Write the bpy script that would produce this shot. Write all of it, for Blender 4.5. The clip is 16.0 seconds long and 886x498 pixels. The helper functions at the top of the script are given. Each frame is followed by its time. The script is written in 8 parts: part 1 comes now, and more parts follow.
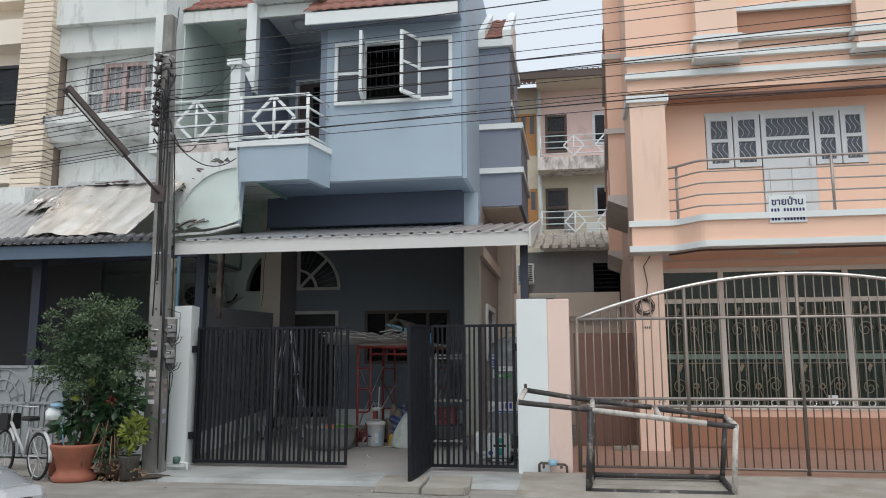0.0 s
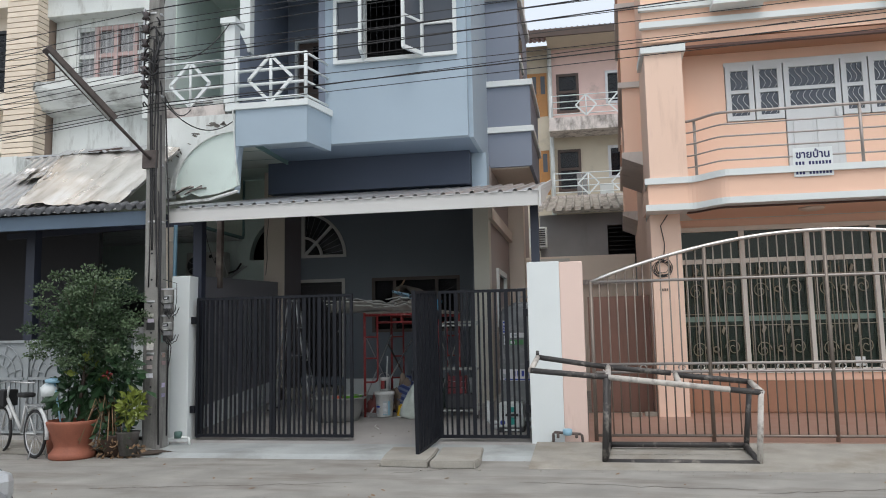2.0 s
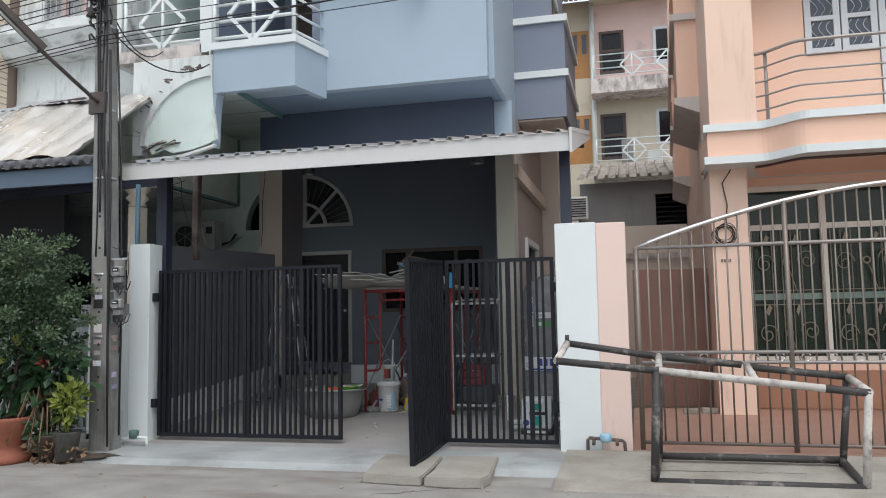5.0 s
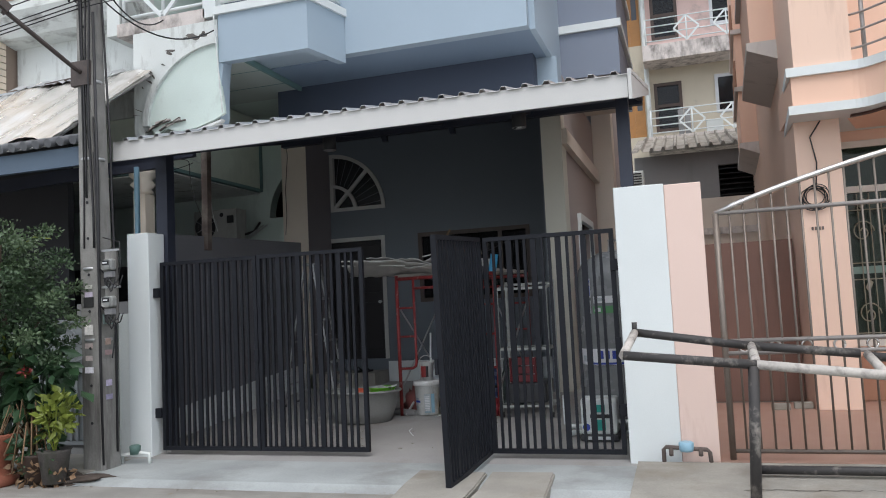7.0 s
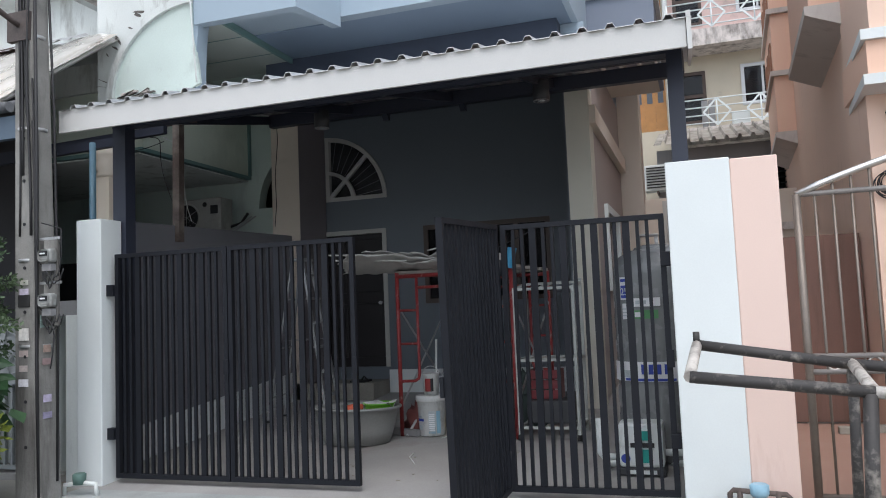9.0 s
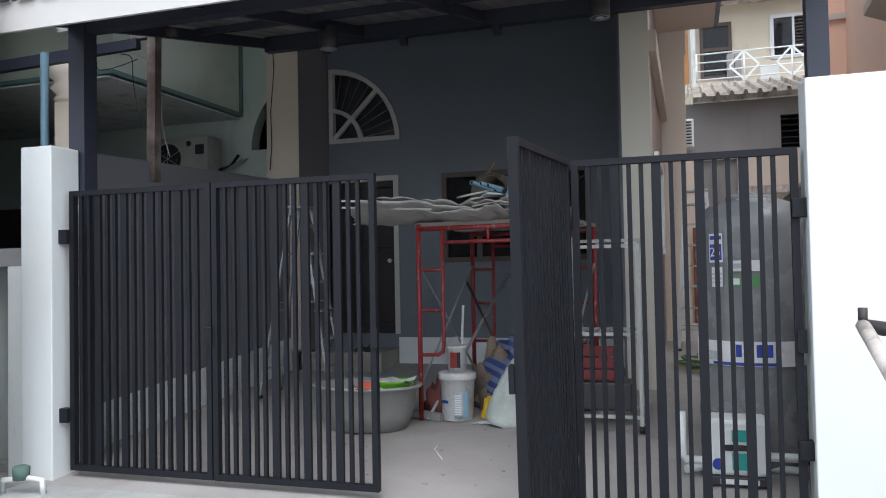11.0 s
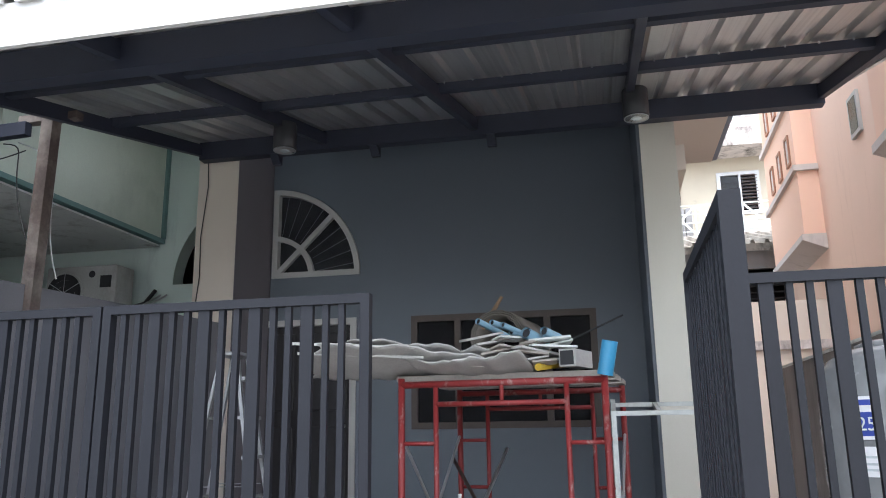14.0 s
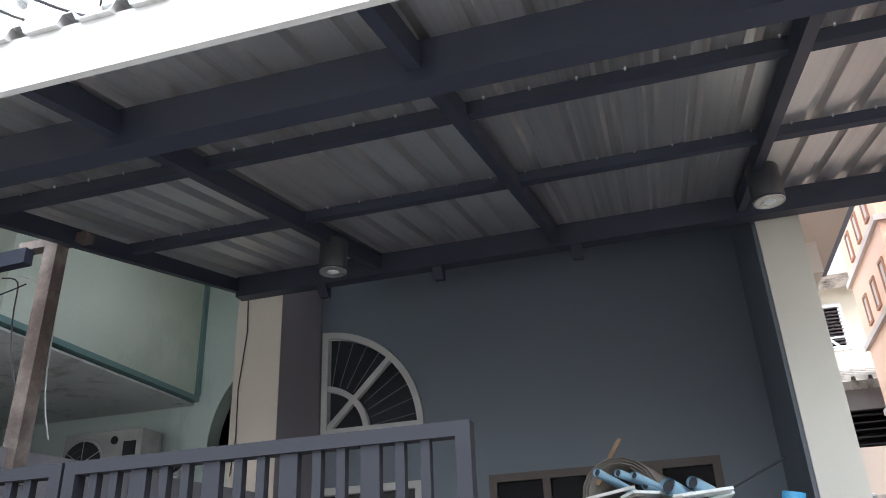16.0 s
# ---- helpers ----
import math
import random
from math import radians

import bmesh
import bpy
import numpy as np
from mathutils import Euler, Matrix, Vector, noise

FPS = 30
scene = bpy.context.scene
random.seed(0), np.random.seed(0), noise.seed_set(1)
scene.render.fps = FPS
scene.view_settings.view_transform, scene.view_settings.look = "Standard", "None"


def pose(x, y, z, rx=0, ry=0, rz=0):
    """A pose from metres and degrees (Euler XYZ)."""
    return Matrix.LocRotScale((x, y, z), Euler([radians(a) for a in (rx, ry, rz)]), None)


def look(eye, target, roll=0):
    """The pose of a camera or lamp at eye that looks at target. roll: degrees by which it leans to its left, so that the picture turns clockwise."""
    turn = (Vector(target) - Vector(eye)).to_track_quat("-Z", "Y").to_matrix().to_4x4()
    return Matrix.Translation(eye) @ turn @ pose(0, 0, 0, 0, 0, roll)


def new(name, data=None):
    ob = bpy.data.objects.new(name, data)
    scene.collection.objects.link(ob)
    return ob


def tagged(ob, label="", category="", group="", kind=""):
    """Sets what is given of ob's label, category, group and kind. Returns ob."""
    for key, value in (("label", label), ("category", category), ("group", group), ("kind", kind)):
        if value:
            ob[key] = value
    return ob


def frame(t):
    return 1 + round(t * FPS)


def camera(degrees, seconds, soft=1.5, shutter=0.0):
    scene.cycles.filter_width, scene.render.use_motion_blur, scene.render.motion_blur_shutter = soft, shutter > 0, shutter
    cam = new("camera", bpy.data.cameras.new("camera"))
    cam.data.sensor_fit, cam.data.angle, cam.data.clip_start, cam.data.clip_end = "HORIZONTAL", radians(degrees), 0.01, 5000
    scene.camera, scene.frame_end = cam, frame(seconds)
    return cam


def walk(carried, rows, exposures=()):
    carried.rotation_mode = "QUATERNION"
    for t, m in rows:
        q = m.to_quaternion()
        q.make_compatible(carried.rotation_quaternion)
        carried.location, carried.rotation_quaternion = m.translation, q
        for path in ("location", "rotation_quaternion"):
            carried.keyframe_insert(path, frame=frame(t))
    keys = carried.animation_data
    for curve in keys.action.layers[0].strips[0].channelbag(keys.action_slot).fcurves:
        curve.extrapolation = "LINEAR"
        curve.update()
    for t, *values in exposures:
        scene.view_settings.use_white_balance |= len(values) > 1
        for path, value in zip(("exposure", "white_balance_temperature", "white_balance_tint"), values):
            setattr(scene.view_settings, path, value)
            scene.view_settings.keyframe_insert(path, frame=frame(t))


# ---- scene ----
cam = camera(59.4, 16.0, 1.0)
PATH = [
    (0, (-0.248, 0.81, 1.438), (-0.573, 2.759, 1.746), -0.1),
    (0.5, (-0.238, 0.83, 1.456), (-0.587, 2.784, 1.702), -1.1),
    (1, (-0.264, 0.903, 1.461), (-0.598, 2.859, 1.708), -1.2),
    (1.5, (-0.251, 1.055, 1.447), (-0.587, 3.01, 1.697), -1.2),
    (2, (-0.234, 1.348, 1.456), (-0.597, 3.302, 1.68), -1.1),
    (2.5, (-0.281, 1.64, 1.42), (-0.663, 3.59, 1.65), -1.0),
    (3, (-0.303, 2.001, 1.423), (-0.691, 3.951, 1.643), -1.1),
    (3.5, (-0.237, 2.375, 1.417), (-0.658, 4.318, 1.64), -1.2),
    (4, (-0.234, 2.719, 1.429), (-0.658, 4.659, 1.661), -1.1),
    (4.5, (-0.263, 3.048, 1.441), (-0.695, 4.991, 1.634), -1.1),
    (5, (-0.222, 3.444, 1.449), (-0.698, 5.379, 1.625), -1.0),
    (5.2, (-0.217, 3.57, 1.429), (-0.737, 5.494, 1.604), -0.9),
    (7.5, (-0.524, 5.1, 1.446), (-1.132, 6.999, 1.598), -2.9),
    (8.2, (-0.669, 5.526, 1.458), (-1.286, 7.422, 1.615), -3.0),
    (10.3, (-1.313, 6.865, 1.446), (-1.942, 8.757, 1.6), -1.3),
    (10.5, (-1.426, 6.973, 1.458), (-2.045, 8.87, 1.593), -1.6),
    (11, (-1.597, 7.264, 1.455), (-2.204, 9.169, 1.513), -1.1),
    (11.5, (-1.736, 7.547, 1.454), (-2.329, 9.456, 1.527), -1.4),
    (12, (-1.921, 7.78, 1.458), (-2.493, 9.695, 1.537), -1.5),
    (12.5, (-2.103, 8.062, 1.484), (-2.67, 9.978, 1.567), -1.9),
    (13, (-2.287, 8.356, 1.514), (-2.831, 10.271, 1.704), 0.3),
    (13.5, (-2.413, 8.565, 1.541), (-2.928, 10.466, 1.892), 0.8),
    (14, (-2.542, 8.817, 1.544), (-2.945, 10.723, 2.0), -0.8),
    (14.5, (-2.602, 9.11, 1.555), (-2.962, 10.996, 2.115), -0.1),
    (15, (-2.771, 9.421, 1.58), (-3.207, 11.272, 2.198), -1.1),
    (15.5, (-2.952, 9.667, 1.642), (-3.474, 11.456, 2.368), -4.1),
    (16, (-2.987, 9.845, 1.645), (-3.465, 11.591, 2.496), -2.6),
]
EXPOSURES = [(0.0, -0.3, 6450, 11.5), (4.0, -0.1, 6400, 12), (8.2, 0.04, 6250, 13), (10.3, 0.35, 6150, 13.5), (11.0, 0.53, 6200, 14), (12.5, 1.27, 6200, 15), (13.2, 1.78, 6150, 14.5), (13.5, 1.7, 6150, 14.5), (14.0, 1.5, 6150, 14), (14.5, 1.58, 6200, 14.5), (15.0, 1.96, 6250, 14.5), (16.0, 1.75, 6200, 14.5)]
walk(cam, [(t, look(eye, target, roll)) for t, eye, target, roll in PATH], EXPOSURES)

# world and sun: bright hazy daylight
world = bpy.data.worlds.new("sky")
scene.world = world
world.use_nodes = True
wn = world.node_tree.nodes
sky = wn.new("ShaderNodeTexSky")
sky.sky_type, sky.sun_disc = "NISHITA", False
SUN_EL, SUN_AZ = 60.0, 162.0
sky.sun_elevation, sky.sun_rotation = radians(SUN_EL), radians(SUN_AZ)
sky.air_density, sky.dust_density, sky.ozone_density = 1.0, 4.0, 1.0
haze = wn.new("ShaderNodeHueSaturation")
haze.inputs["Saturation"].default_value = 0.5
world.node_tree.links.new(sky.outputs[0], haze.inputs["Color"])
veil = wn.new("ShaderNodeMix")
veil.data_type = "RGBA"
veil.inputs["Factor"].default_value = 0.5
veil.inputs[7].default_value = (5.35, 5.85, 6.0, 1)
world.node_tree.links.new(haze.outputs[0], veil.inputs[6])
world.node_tree.links.new(veil.outputs[2], wn["Background"].inputs[0])
wn["Background"].inputs[1].default_value = 0.25
sun = new("sun", bpy.data.lights.new("sun", "SUN"))
sun.data.energy, sun.data.angle, sun.data.color = 0.7, radians(30), (1.0, 0.95, 0.88)
sa, se = radians(SUN_AZ), radians(SUN_EL)
sun.matrix_world = look((math.sin(sa) * math.cos(se) * 30, math.cos(sa) * math.cos(se) * 30, math.sin(se) * 30), (0, 0, 0))


# ---- shared helpers ----
rng = random.Random(7)


def bx(bm, x0, x1, y0, y1, z0, z1):
    v = [bm.verts.new(p) for p in ((x0, y0, z0), (x1, y0, z0), (x1, y1, z0), (x0, y1, z0), (x0, y0, z1), (x1, y0, z1), (x1, y1, z1), (x0, y1, z1))]
    for f in ((0, 3, 2, 1), (4, 5, 6, 7), (0, 1, 5, 4), (1, 2, 6, 5), (2, 3, 7, 6), (3, 0, 4, 7)):
        bm.faces.new([v[i] for i in f])
    return bm


def box(*a):
    return bx(bmesh.new(), *a)


def soft_box(r, *a):
    bm = box(*a)
    bmesh.ops.bevel(bm, geom=bm.edges[:], offset=r, segments=2, profile=0.5, affect="EDGES")
    return bm


def tube(bm, p, q, r, n=10, r2=None, cap=True):
    """A round bar from p to q."""
    p, q = Vector(p), Vector(q)
    d = (q - p).normalized()
    a = d.orthogonal().normalized()
    b = d.cross(a)
    r2 = r if r2 is None else r2
    lo = [bm.verts.new(p + (a * math.cos(t) + b * math.sin(t)) * r) for t in (2 * math.pi * i / n for i in range(n))]
    hi = [bm.verts.new(q + (a * math.cos(t) + b * math.sin(t)) * r2) for t in (2 * math.pi * i / n for i in range(n))]
    for i in range(n):
        f = bm.faces.new((lo[i], lo[(i + 1) % n], hi[(i + 1) % n], hi[i]))
        f.smooth = n > 6
    if cap:
        bm.faces.new(lo[::-1])
        bm.faces.new(hi)
    return bm


def rod(p, q, r, n=10, r2=None):
    return tube(bmesh.new(), p, q, r, n, r2)


def chain(bm, pts, r, n=8):
    """A bent round bar through points, smoothly joined."""
    pts = [Vector(p) for p in pts]
    rings = []
    a = None
    for i, p in enumerate(pts):
        d = (pts[min(i + 1, len(pts) - 1)] - pts[max(i - 1, 0)]).normalized()
        a = d.orthogonal().normalized() if a is None else (a - d * a.dot(d)).normalized()
        b = d.cross(a)
        rings.append([bm.verts.new(p + (a * math.cos(t) + b * math.sin(t)) * r) for t in (2 * math.pi * k / n for k in range(n))])
    for lo, hi in zip(rings, rings[1:]):
        for k in range(n):
            bm.faces.new((lo[k], lo[(k + 1) % n], hi[(k + 1) % n], hi[k])).smooth = True
    bm.faces.new(rings[0][::-1])
    bm.faces.new(rings[-1])
    return bm


def beam(bm, p, q, w, h):
    """A square bar from p to q, w across and h deep."""
    p, q = Vector(p), Vector(q)
    d = (q - p).normalized()
    up = Vector((0, 0, 1)) if abs(d.z) < 0.9 else Vector((0, 1, 0))
    a = d.cross(up).normalized() * w / 2
    b = a.cross(d).normalized() * h / 2
    v = [bm.verts.new(c + s * a + t * b) for c in (p, q) for s, t in ((-1, -1), (1, -1), (1, 1), (-1, 1))]
    for f in ((0, 1, 2, 3), (7, 6, 5, 4), (0, 4, 5, 1), (1, 5, 6, 2), (2, 6, 7, 3), (3, 7, 4, 0)):
        bm.faces.new([v[i] for i in f])
    return bm


def bar(p, q, w, h=None):
    return beam(bmesh.new(), p, q, w, h or w)


def lathe(profile, at, n=28, bm=None):
    """A turned body: profile of (radius, height)."""
    bm = bm or bmesh.new()
    x, y, z = at
    rings = [[bm.verts.new((x + r * math.cos(2 * math.pi * i / n), y + r * math.sin(2 * math.pi * i / n), z + h)) for i in range(n)] for r, h in profile]
    for lo, hi in zip(rings, rings[1:]):
        for i in range(n):
            bm.faces.new((lo[i], lo[(i + 1) % n], hi[(i + 1) % n], hi[i])).smooth = True
    bm.faces.new(rings[0][::-1])
    bm.faces.new(rings[-1])
    return bm


def prism(pts, a0, a1, axis="y", bm=None):
    """An outline in the plane across an axis, pushed from a0 to a1."""
    bm = bm or bmesh.new()

    def at(u, w, a):
        return {"y": (u, a, w), "x": (a, u, w), "z": (u, w, a)}[axis]
    lo = [bm.verts.new(at(u, w, a0)) for u, w in pts]
    hi = [bm.verts.new(at(u, w, a1)) for u, w in pts]
    bm.faces.new(lo)
    bm.faces.new(hi[::-1])
    for i in range(len(pts)):
        j = (i + 1) % len(pts)
        bm.faces.new((lo[j], lo[i], hi[i], hi[j]))
    bmesh.ops.recalc_face_normals(bm, faces=bm.faces[:])
    return bm


def grid_wall(u0, u1, z0, z1, a0, a1, holes=(), axis="y"):
    """A wall with thickness and rectangular openings (u0, u1, z0, z1) that go through it."""
    us = sorted({u0, u1, *(h[0] for h in holes), *(h[1] for h in holes)})
    zs = sorted({z0, z1, *(h[2] for h in holes), *(h[3] for h in holes)})
    us, zs = [u for u in us if u0 <= u <= u1], [z for z in zs if z0 <= z <= z1]
    solid = {}
    for i in range(len(us) - 1):
        for j in range(len(zs) - 1):
            mu, mz = (us[i] + us[i + 1]) / 2, (zs[j] + zs[j + 1]) / 2
            solid[i, j] = not any(h[0] < mu < h[1] and h[2] < mz < h[3] for h in holes)
    bm = bmesh.new()
    made = {}

    def vert(i, j, k):
        if (i, j, k) not in made:
            a = (a0, a1)[k]
            made[i, j, k] = bm.verts.new((us[i], a, zs[j]) if axis == "y" else (a, us[i], zs[j]))
        return made[i, j, k]
    for (i, j), full in solid.items():
        if not full:
            continue
        for k in (0, 1):
            bm.faces.new([vert(i, j, k), vert(i + 1, j, k), vert(i + 1, j + 1, k), vert(i, j + 1, k)])
        for di, dj, e in ((-1, 0, ((i, j), (i, j + 1))), (1, 0, ((i + 1, j), (i + 1, j + 1))), (0, -1, ((i, j), (i + 1, j))), (0, 1, ((i, j + 1), (i + 1, j + 1)))):
            if not solid.get((i + di, j + dj), False):
                (p, q) = e
                bm.faces.new([vert(*p, 0), vert(*q, 0), vert(*q, 1), vert(*p, 1)])
    bmesh.ops.recalc_face_normals(bm, faces=bm.faces[:])
    return bm


def finish(name, bm, material):
    me = bpy.data.meshes.new(name)
    bm.to_mesh(me)
    bm.free()
    me.materials.append(material)
    return new(name, me)


def thing(name, label, category, at=(0, 0, 0), group="", kind=""):
    ob = new(name)
    ob.empty_display_size = 0.1
    ob.location = at
    return tagged(ob, label, category, group, kind)


def part(name, bm, material, parent, label=""):
    ob = finish(name, bm, material)
    ob.parent = parent
    if parent.type == "EMPTY":
        ob.matrix_parent_inverse = Matrix.Translation(-parent.location)
    return tagged(ob, label)


def share(name, mesh_ob, m, parent, label=""):
    """Another piece on the same mesh, moved by m."""
    ob = new(name, mesh_ob.data)
    ob.parent = parent
    if parent.type == "EMPTY":
        ob.matrix_parent_inverse = Matrix.Translation(-parent.location)
    ob.matrix_basis = m
    return tagged(ob, label)


def structure(name, bm, material, label, category=""):
    return tagged(finish(name, bm, material), label, category or name.split("_")[0], "", "structure")


def solid(name, bm, material, label, category, group="", kind=""):
    return tagged(finish(name, bm, material), label, category, group, kind)


# ---- materials ----
def surface(name, colour, rough=0.8, metal=0.0, vary=0.12, scale=2.0, fine=60.0, bump=0.15, dirt=None, dirt_amount=0.0, dirt_scale=(1.2, 1.2, 1.2), rand=0.0, spec=0.5):
    """Base colour with broad and fine variation, optional stains, and fine relief."""
    m = bpy.data.materials.new(name)
    m.use_nodes = True
    nt = m.node_tree
    nd, ln = nt.nodes, nt.links
    bsdf = nd["Principled BSDF"]
    bsdf.inputs["Metallic"].default_value = metal
    bsdf.inputs["Specular IOR Level"].default_value = spec
    tc = nd.new("ShaderNodeTexCoord")
    broad, grain = nd.new("ShaderNodeTexNoise"), nd.new("ShaderNodeTexNoise")
    broad.inputs["Scale"].default_value, broad.inputs["Detail"].default_value = scale, 5
    grain.inputs["Scale"].default_value, grain.inputs["Detail"].default_value = fine, 3
    ln.new(tc.outputs["Object"], broad.inputs["Vector"])
    ln.new(tc.outputs["Object"], grain.inputs["Vector"])
    add = nd.new("ShaderNodeMath")
    add.operation = "MULTIPLY_ADD"
    ln.new(grain.outputs["Fac"], add.inputs[0])
    add.inputs[1].default_value = 0.5
    ln.new(broad.outputs["Fac"], add.inputs[2])
    ramp = nd.new("ShaderNodeMapRange")
    ramp.inputs["From Min"].default_value, ramp.inputs["From Max"].default_value = 0.45, 1.05
    ramp.inputs["To Min"].default_value, ramp.inputs["To Max"].default_value = 1 - vary, 1 + vary
    ln.new(add.outputs[0], ramp.inputs["Value"])
    value = ramp.outputs[0]
    if rand:
        info = nd.new("ShaderNodeObjectInfo")
        r2 = nd.new("ShaderNodeMapRange")
        r2.inputs["To Min"].default_value, r2.inputs["To Max"].default_value = 1 - rand, 1 + rand
        ln.new(info.outputs["Random"], r2.inputs["Value"])
        mul = nd.new("ShaderNodeMath")
        mul.operation = "MULTIPLY"
        ln.new(value, mul.inputs[0])
        ln.new(r2.outputs[0], mul.inputs[1])
        value = mul.outputs[0]
    tint = nd.new("ShaderNodeVectorMath")
    tint.operation = "SCALE"
    tint.inputs[0].default_value = colour
    ln.new(value, tint.inputs["Scale"])
    out = tint.outputs[0]
    if dirt:
        mp = nd.new("ShaderNodeMapping")
        mp.inputs["Scale"].default_value = dirt_scale
        ln.new(tc.outputs["Object"], mp.inputs["Vector"])
        stain = nd.new("ShaderNodeTexNoise")
        stain.inputs["Scale"].default_value, stain.inputs["Detail"].default_value, stain.inputs["Roughness"].default_value = 1.0, 8, 0.65
        ln.new(mp.outputs[0], stain.inputs["Vector"])
        cut = nd.new("ShaderNodeMapRange")
        cut.inputs["From Min"].default_value, cut.inputs["From Max"].default_value = 0.62 - 0.3 * dirt_amount, 0.85 - 0.25 * dirt_amount
        ln.new(stain.outputs["Fac"], cut.inputs["Value"])
        mix = nd.new("ShaderNodeMix")
        mix.data_type = "RGBA"
        ln.new(cut.outputs[0], mix.inputs["Factor"])
        ln.new(out, mix.inputs[6])
        mix.inputs[7].default_value = (*dirt, 1)
        out = mix.outputs[2]
    ln.new(out, bsdf.inputs["Base Color"])
    rr = nd.new("ShaderNodeMapRange")
    rr.inputs["To Min"].default_value, rr.inputs["To Max"].default_value = max(rough - 0.12, 0.02), min(rough + 0.12, 1)
    ln.new(broad.outputs["Fac"], rr.inputs["Value"])
    ln.new(rr.outputs[0], bsdf.inputs["Roughness"])
    if bump:
        bp = nd.new("ShaderNodeBump")
        bp.inputs["Strength"].default_value, bp.inputs["Distance"].default_value = bump, 0.01
        ln.new(add.outputs[0], bp.inputs["Height"])
        ln.new(bp.outputs[0], bsdf.inputs["Normal"])
    return m


def glass(name, colour, rough=0.05, alpha=0.35):
    """Tinted window glass: partly clear, glossy."""
    m = bpy.data.materials.new(name)
    m.use_nodes = True
    b = m.node_tree.nodes["Principled BSDF"]
    b.inputs["Base Color"].default_value = (*colour, 1)
    b.inputs["Specular IOR Level"].default_value = 0.3
    b.inputs["Roughness"].default_value = rough
    b.inputs["Alpha"].default_value = alpha
    return m


M_ROAD = surface("road_concrete", (0.27, 0.262, 0.24), 0.9, vary=0.26, scale=2.2, fine=120, bump=0.5, dirt=(0.17, 0.15, 0.13), dirt_amount=0.45, dirt_scale=(0.7, 2.6, 1))
M_APRON = surface("fresh_cement", (0.345, 0.37, 0.37), 0.85, vary=0.22, scale=1.6, fine=70, bump=0.25, dirt=(0.23, 0.235, 0.225), dirt_amount=0.4)
M_CARPORT = surface("carport_cement", (0.33, 0.325, 0.315), 0.8, vary=0.14, scale=1.6, fine=60, bump=0.2, dirt=(0.24, 0.22, 0.2), dirt_amount=0.3)
M_SLAB = surface("old_slab", (0.31, 0.295, 0.26), 0.9, vary=0.2, scale=3, fine=70, bump=0.4, dirt=(0.2, 0.17, 0.13), dirt_amount=0.4)
M_BLUE = surface("blue_grey_paint", (0.335, 0.422, 0.5), 0.6, vary=0.05, scale=0.7, fine=120, bump=0.08)
# Deeper than the front wall's blue; for the wing, balcony recesses and eave underside.
M_SLATE = surface("slate_blue", (0.2, 0.235, 0.3), 0.6, vary=0.05, scale=0.7, fine=120, bump=0.08)
M_DARKWALL = surface("dark_grey_paint", (0.142, 0.166, 0.194), 0.55, vary=0.07, scale=0.9, fine=110, bump=0.08)
# Navy deepened to put the shade above the awning into the beam's colour.
M_NAVYSHADE = surface("shaded_navy_wall", (0.055, 0.072, 0.11), 0.6, vary=0.07, scale=0.9, fine=110, bump=0.08)
# House blue darkened: the soffit's shade is in the colour.
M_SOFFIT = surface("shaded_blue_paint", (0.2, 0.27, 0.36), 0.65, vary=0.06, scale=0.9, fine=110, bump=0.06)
M_BEIGE = surface("beige_paint", (0.66, 0.585, 0.505), 0.65, vary=0.05, scale=1.0, fine=100, bump=0.06)
M_PALEBEIGE = surface("pale_beige_paint", (0.61, 0.59, 0.51), 0.65, vary=0.06, scale=1.0, fine=100, bump=0.06)
M_TAUPE = surface("taupe_paint", (0.37, 0.32, 0.3), 0.65, vary=0.06, scale=1.0, fine=100, bump=0.06)
M_WHITE = surface("white_paint", (0.69, 0.735, 0.735), 0.55, vary=0.04, scale=1.5, fine=90, bump=0.06)
M_WHITEOLD = surface("weathered_white_paint", (0.66, 0.695, 0.68), 0.75, vary=0.1, scale=1.5, fine=60, bump=0.15, dirt=(0.25, 0.25, 0.23), dirt_amount=0.3, dirt_scale=(4.5, 4.5, 1.1))
M_CEMENTWALL = surface("grey_cement_render", (0.27, 0.255, 0.25), 0.8, vary=0.15, scale=1.2, fine=60, bump=0.15, dirt=(0.15, 0.145, 0.14), dirt_amount=0.3, dirt_scale=(2, 2, 0.6))
M_GREENPALE = surface("faded_yellow_green_paint", (0.62, 0.68, 0.59), 0.7, vary=0.1, scale=0.7, fine=80, bump=0.08, dirt=(0.4, 0.47, 0.4), dirt_amount=0.35, dirt_scale=(0.9, 0.9, 0.6))
M_GREEN = surface("pale_green_paint", (0.6, 0.7, 0.655), 0.7, vary=0.06, scale=0.8, fine=80, bump=0.08, dirt=(0.36, 0.42, 0.4), dirt_amount=0.2, dirt_scale=(2, 2, 0.6))
M_GREENTRIM = surface("dark_green_trim", (0.16, 0.28, 0.27), 0.6, vary=0.08)
M_CREAM = surface("cream_paint", (0.75, 0.68, 0.58), 0.7, vary=0.06, scale=0.8, fine=80, bump=0.08)
M_CREAMTILE = surface("cream_strip_tile", (0.72, 0.62, 0.5), 0.5, vary=0.06, scale=4, fine=60, rand=0.06)
M_TILEGROUT = surface("brown_joint", (0.26, 0.2, 0.16), 0.9)
M_PINK = surface("peach_paint", (0.82, 0.545, 0.41), 0.65, vary=0.04, scale=0.8, fine=100, bump=0.06)
M_PINKLIGHT = surface("pale_peach_paint", (0.74, 0.57, 0.5), 0.65, vary=0.04, scale=0.8, fine=100, bump=0.06, dirt=(0.6, 0.42, 0.35), dirt_amount=0.15, dirt_scale=(6, 6, 0.8))
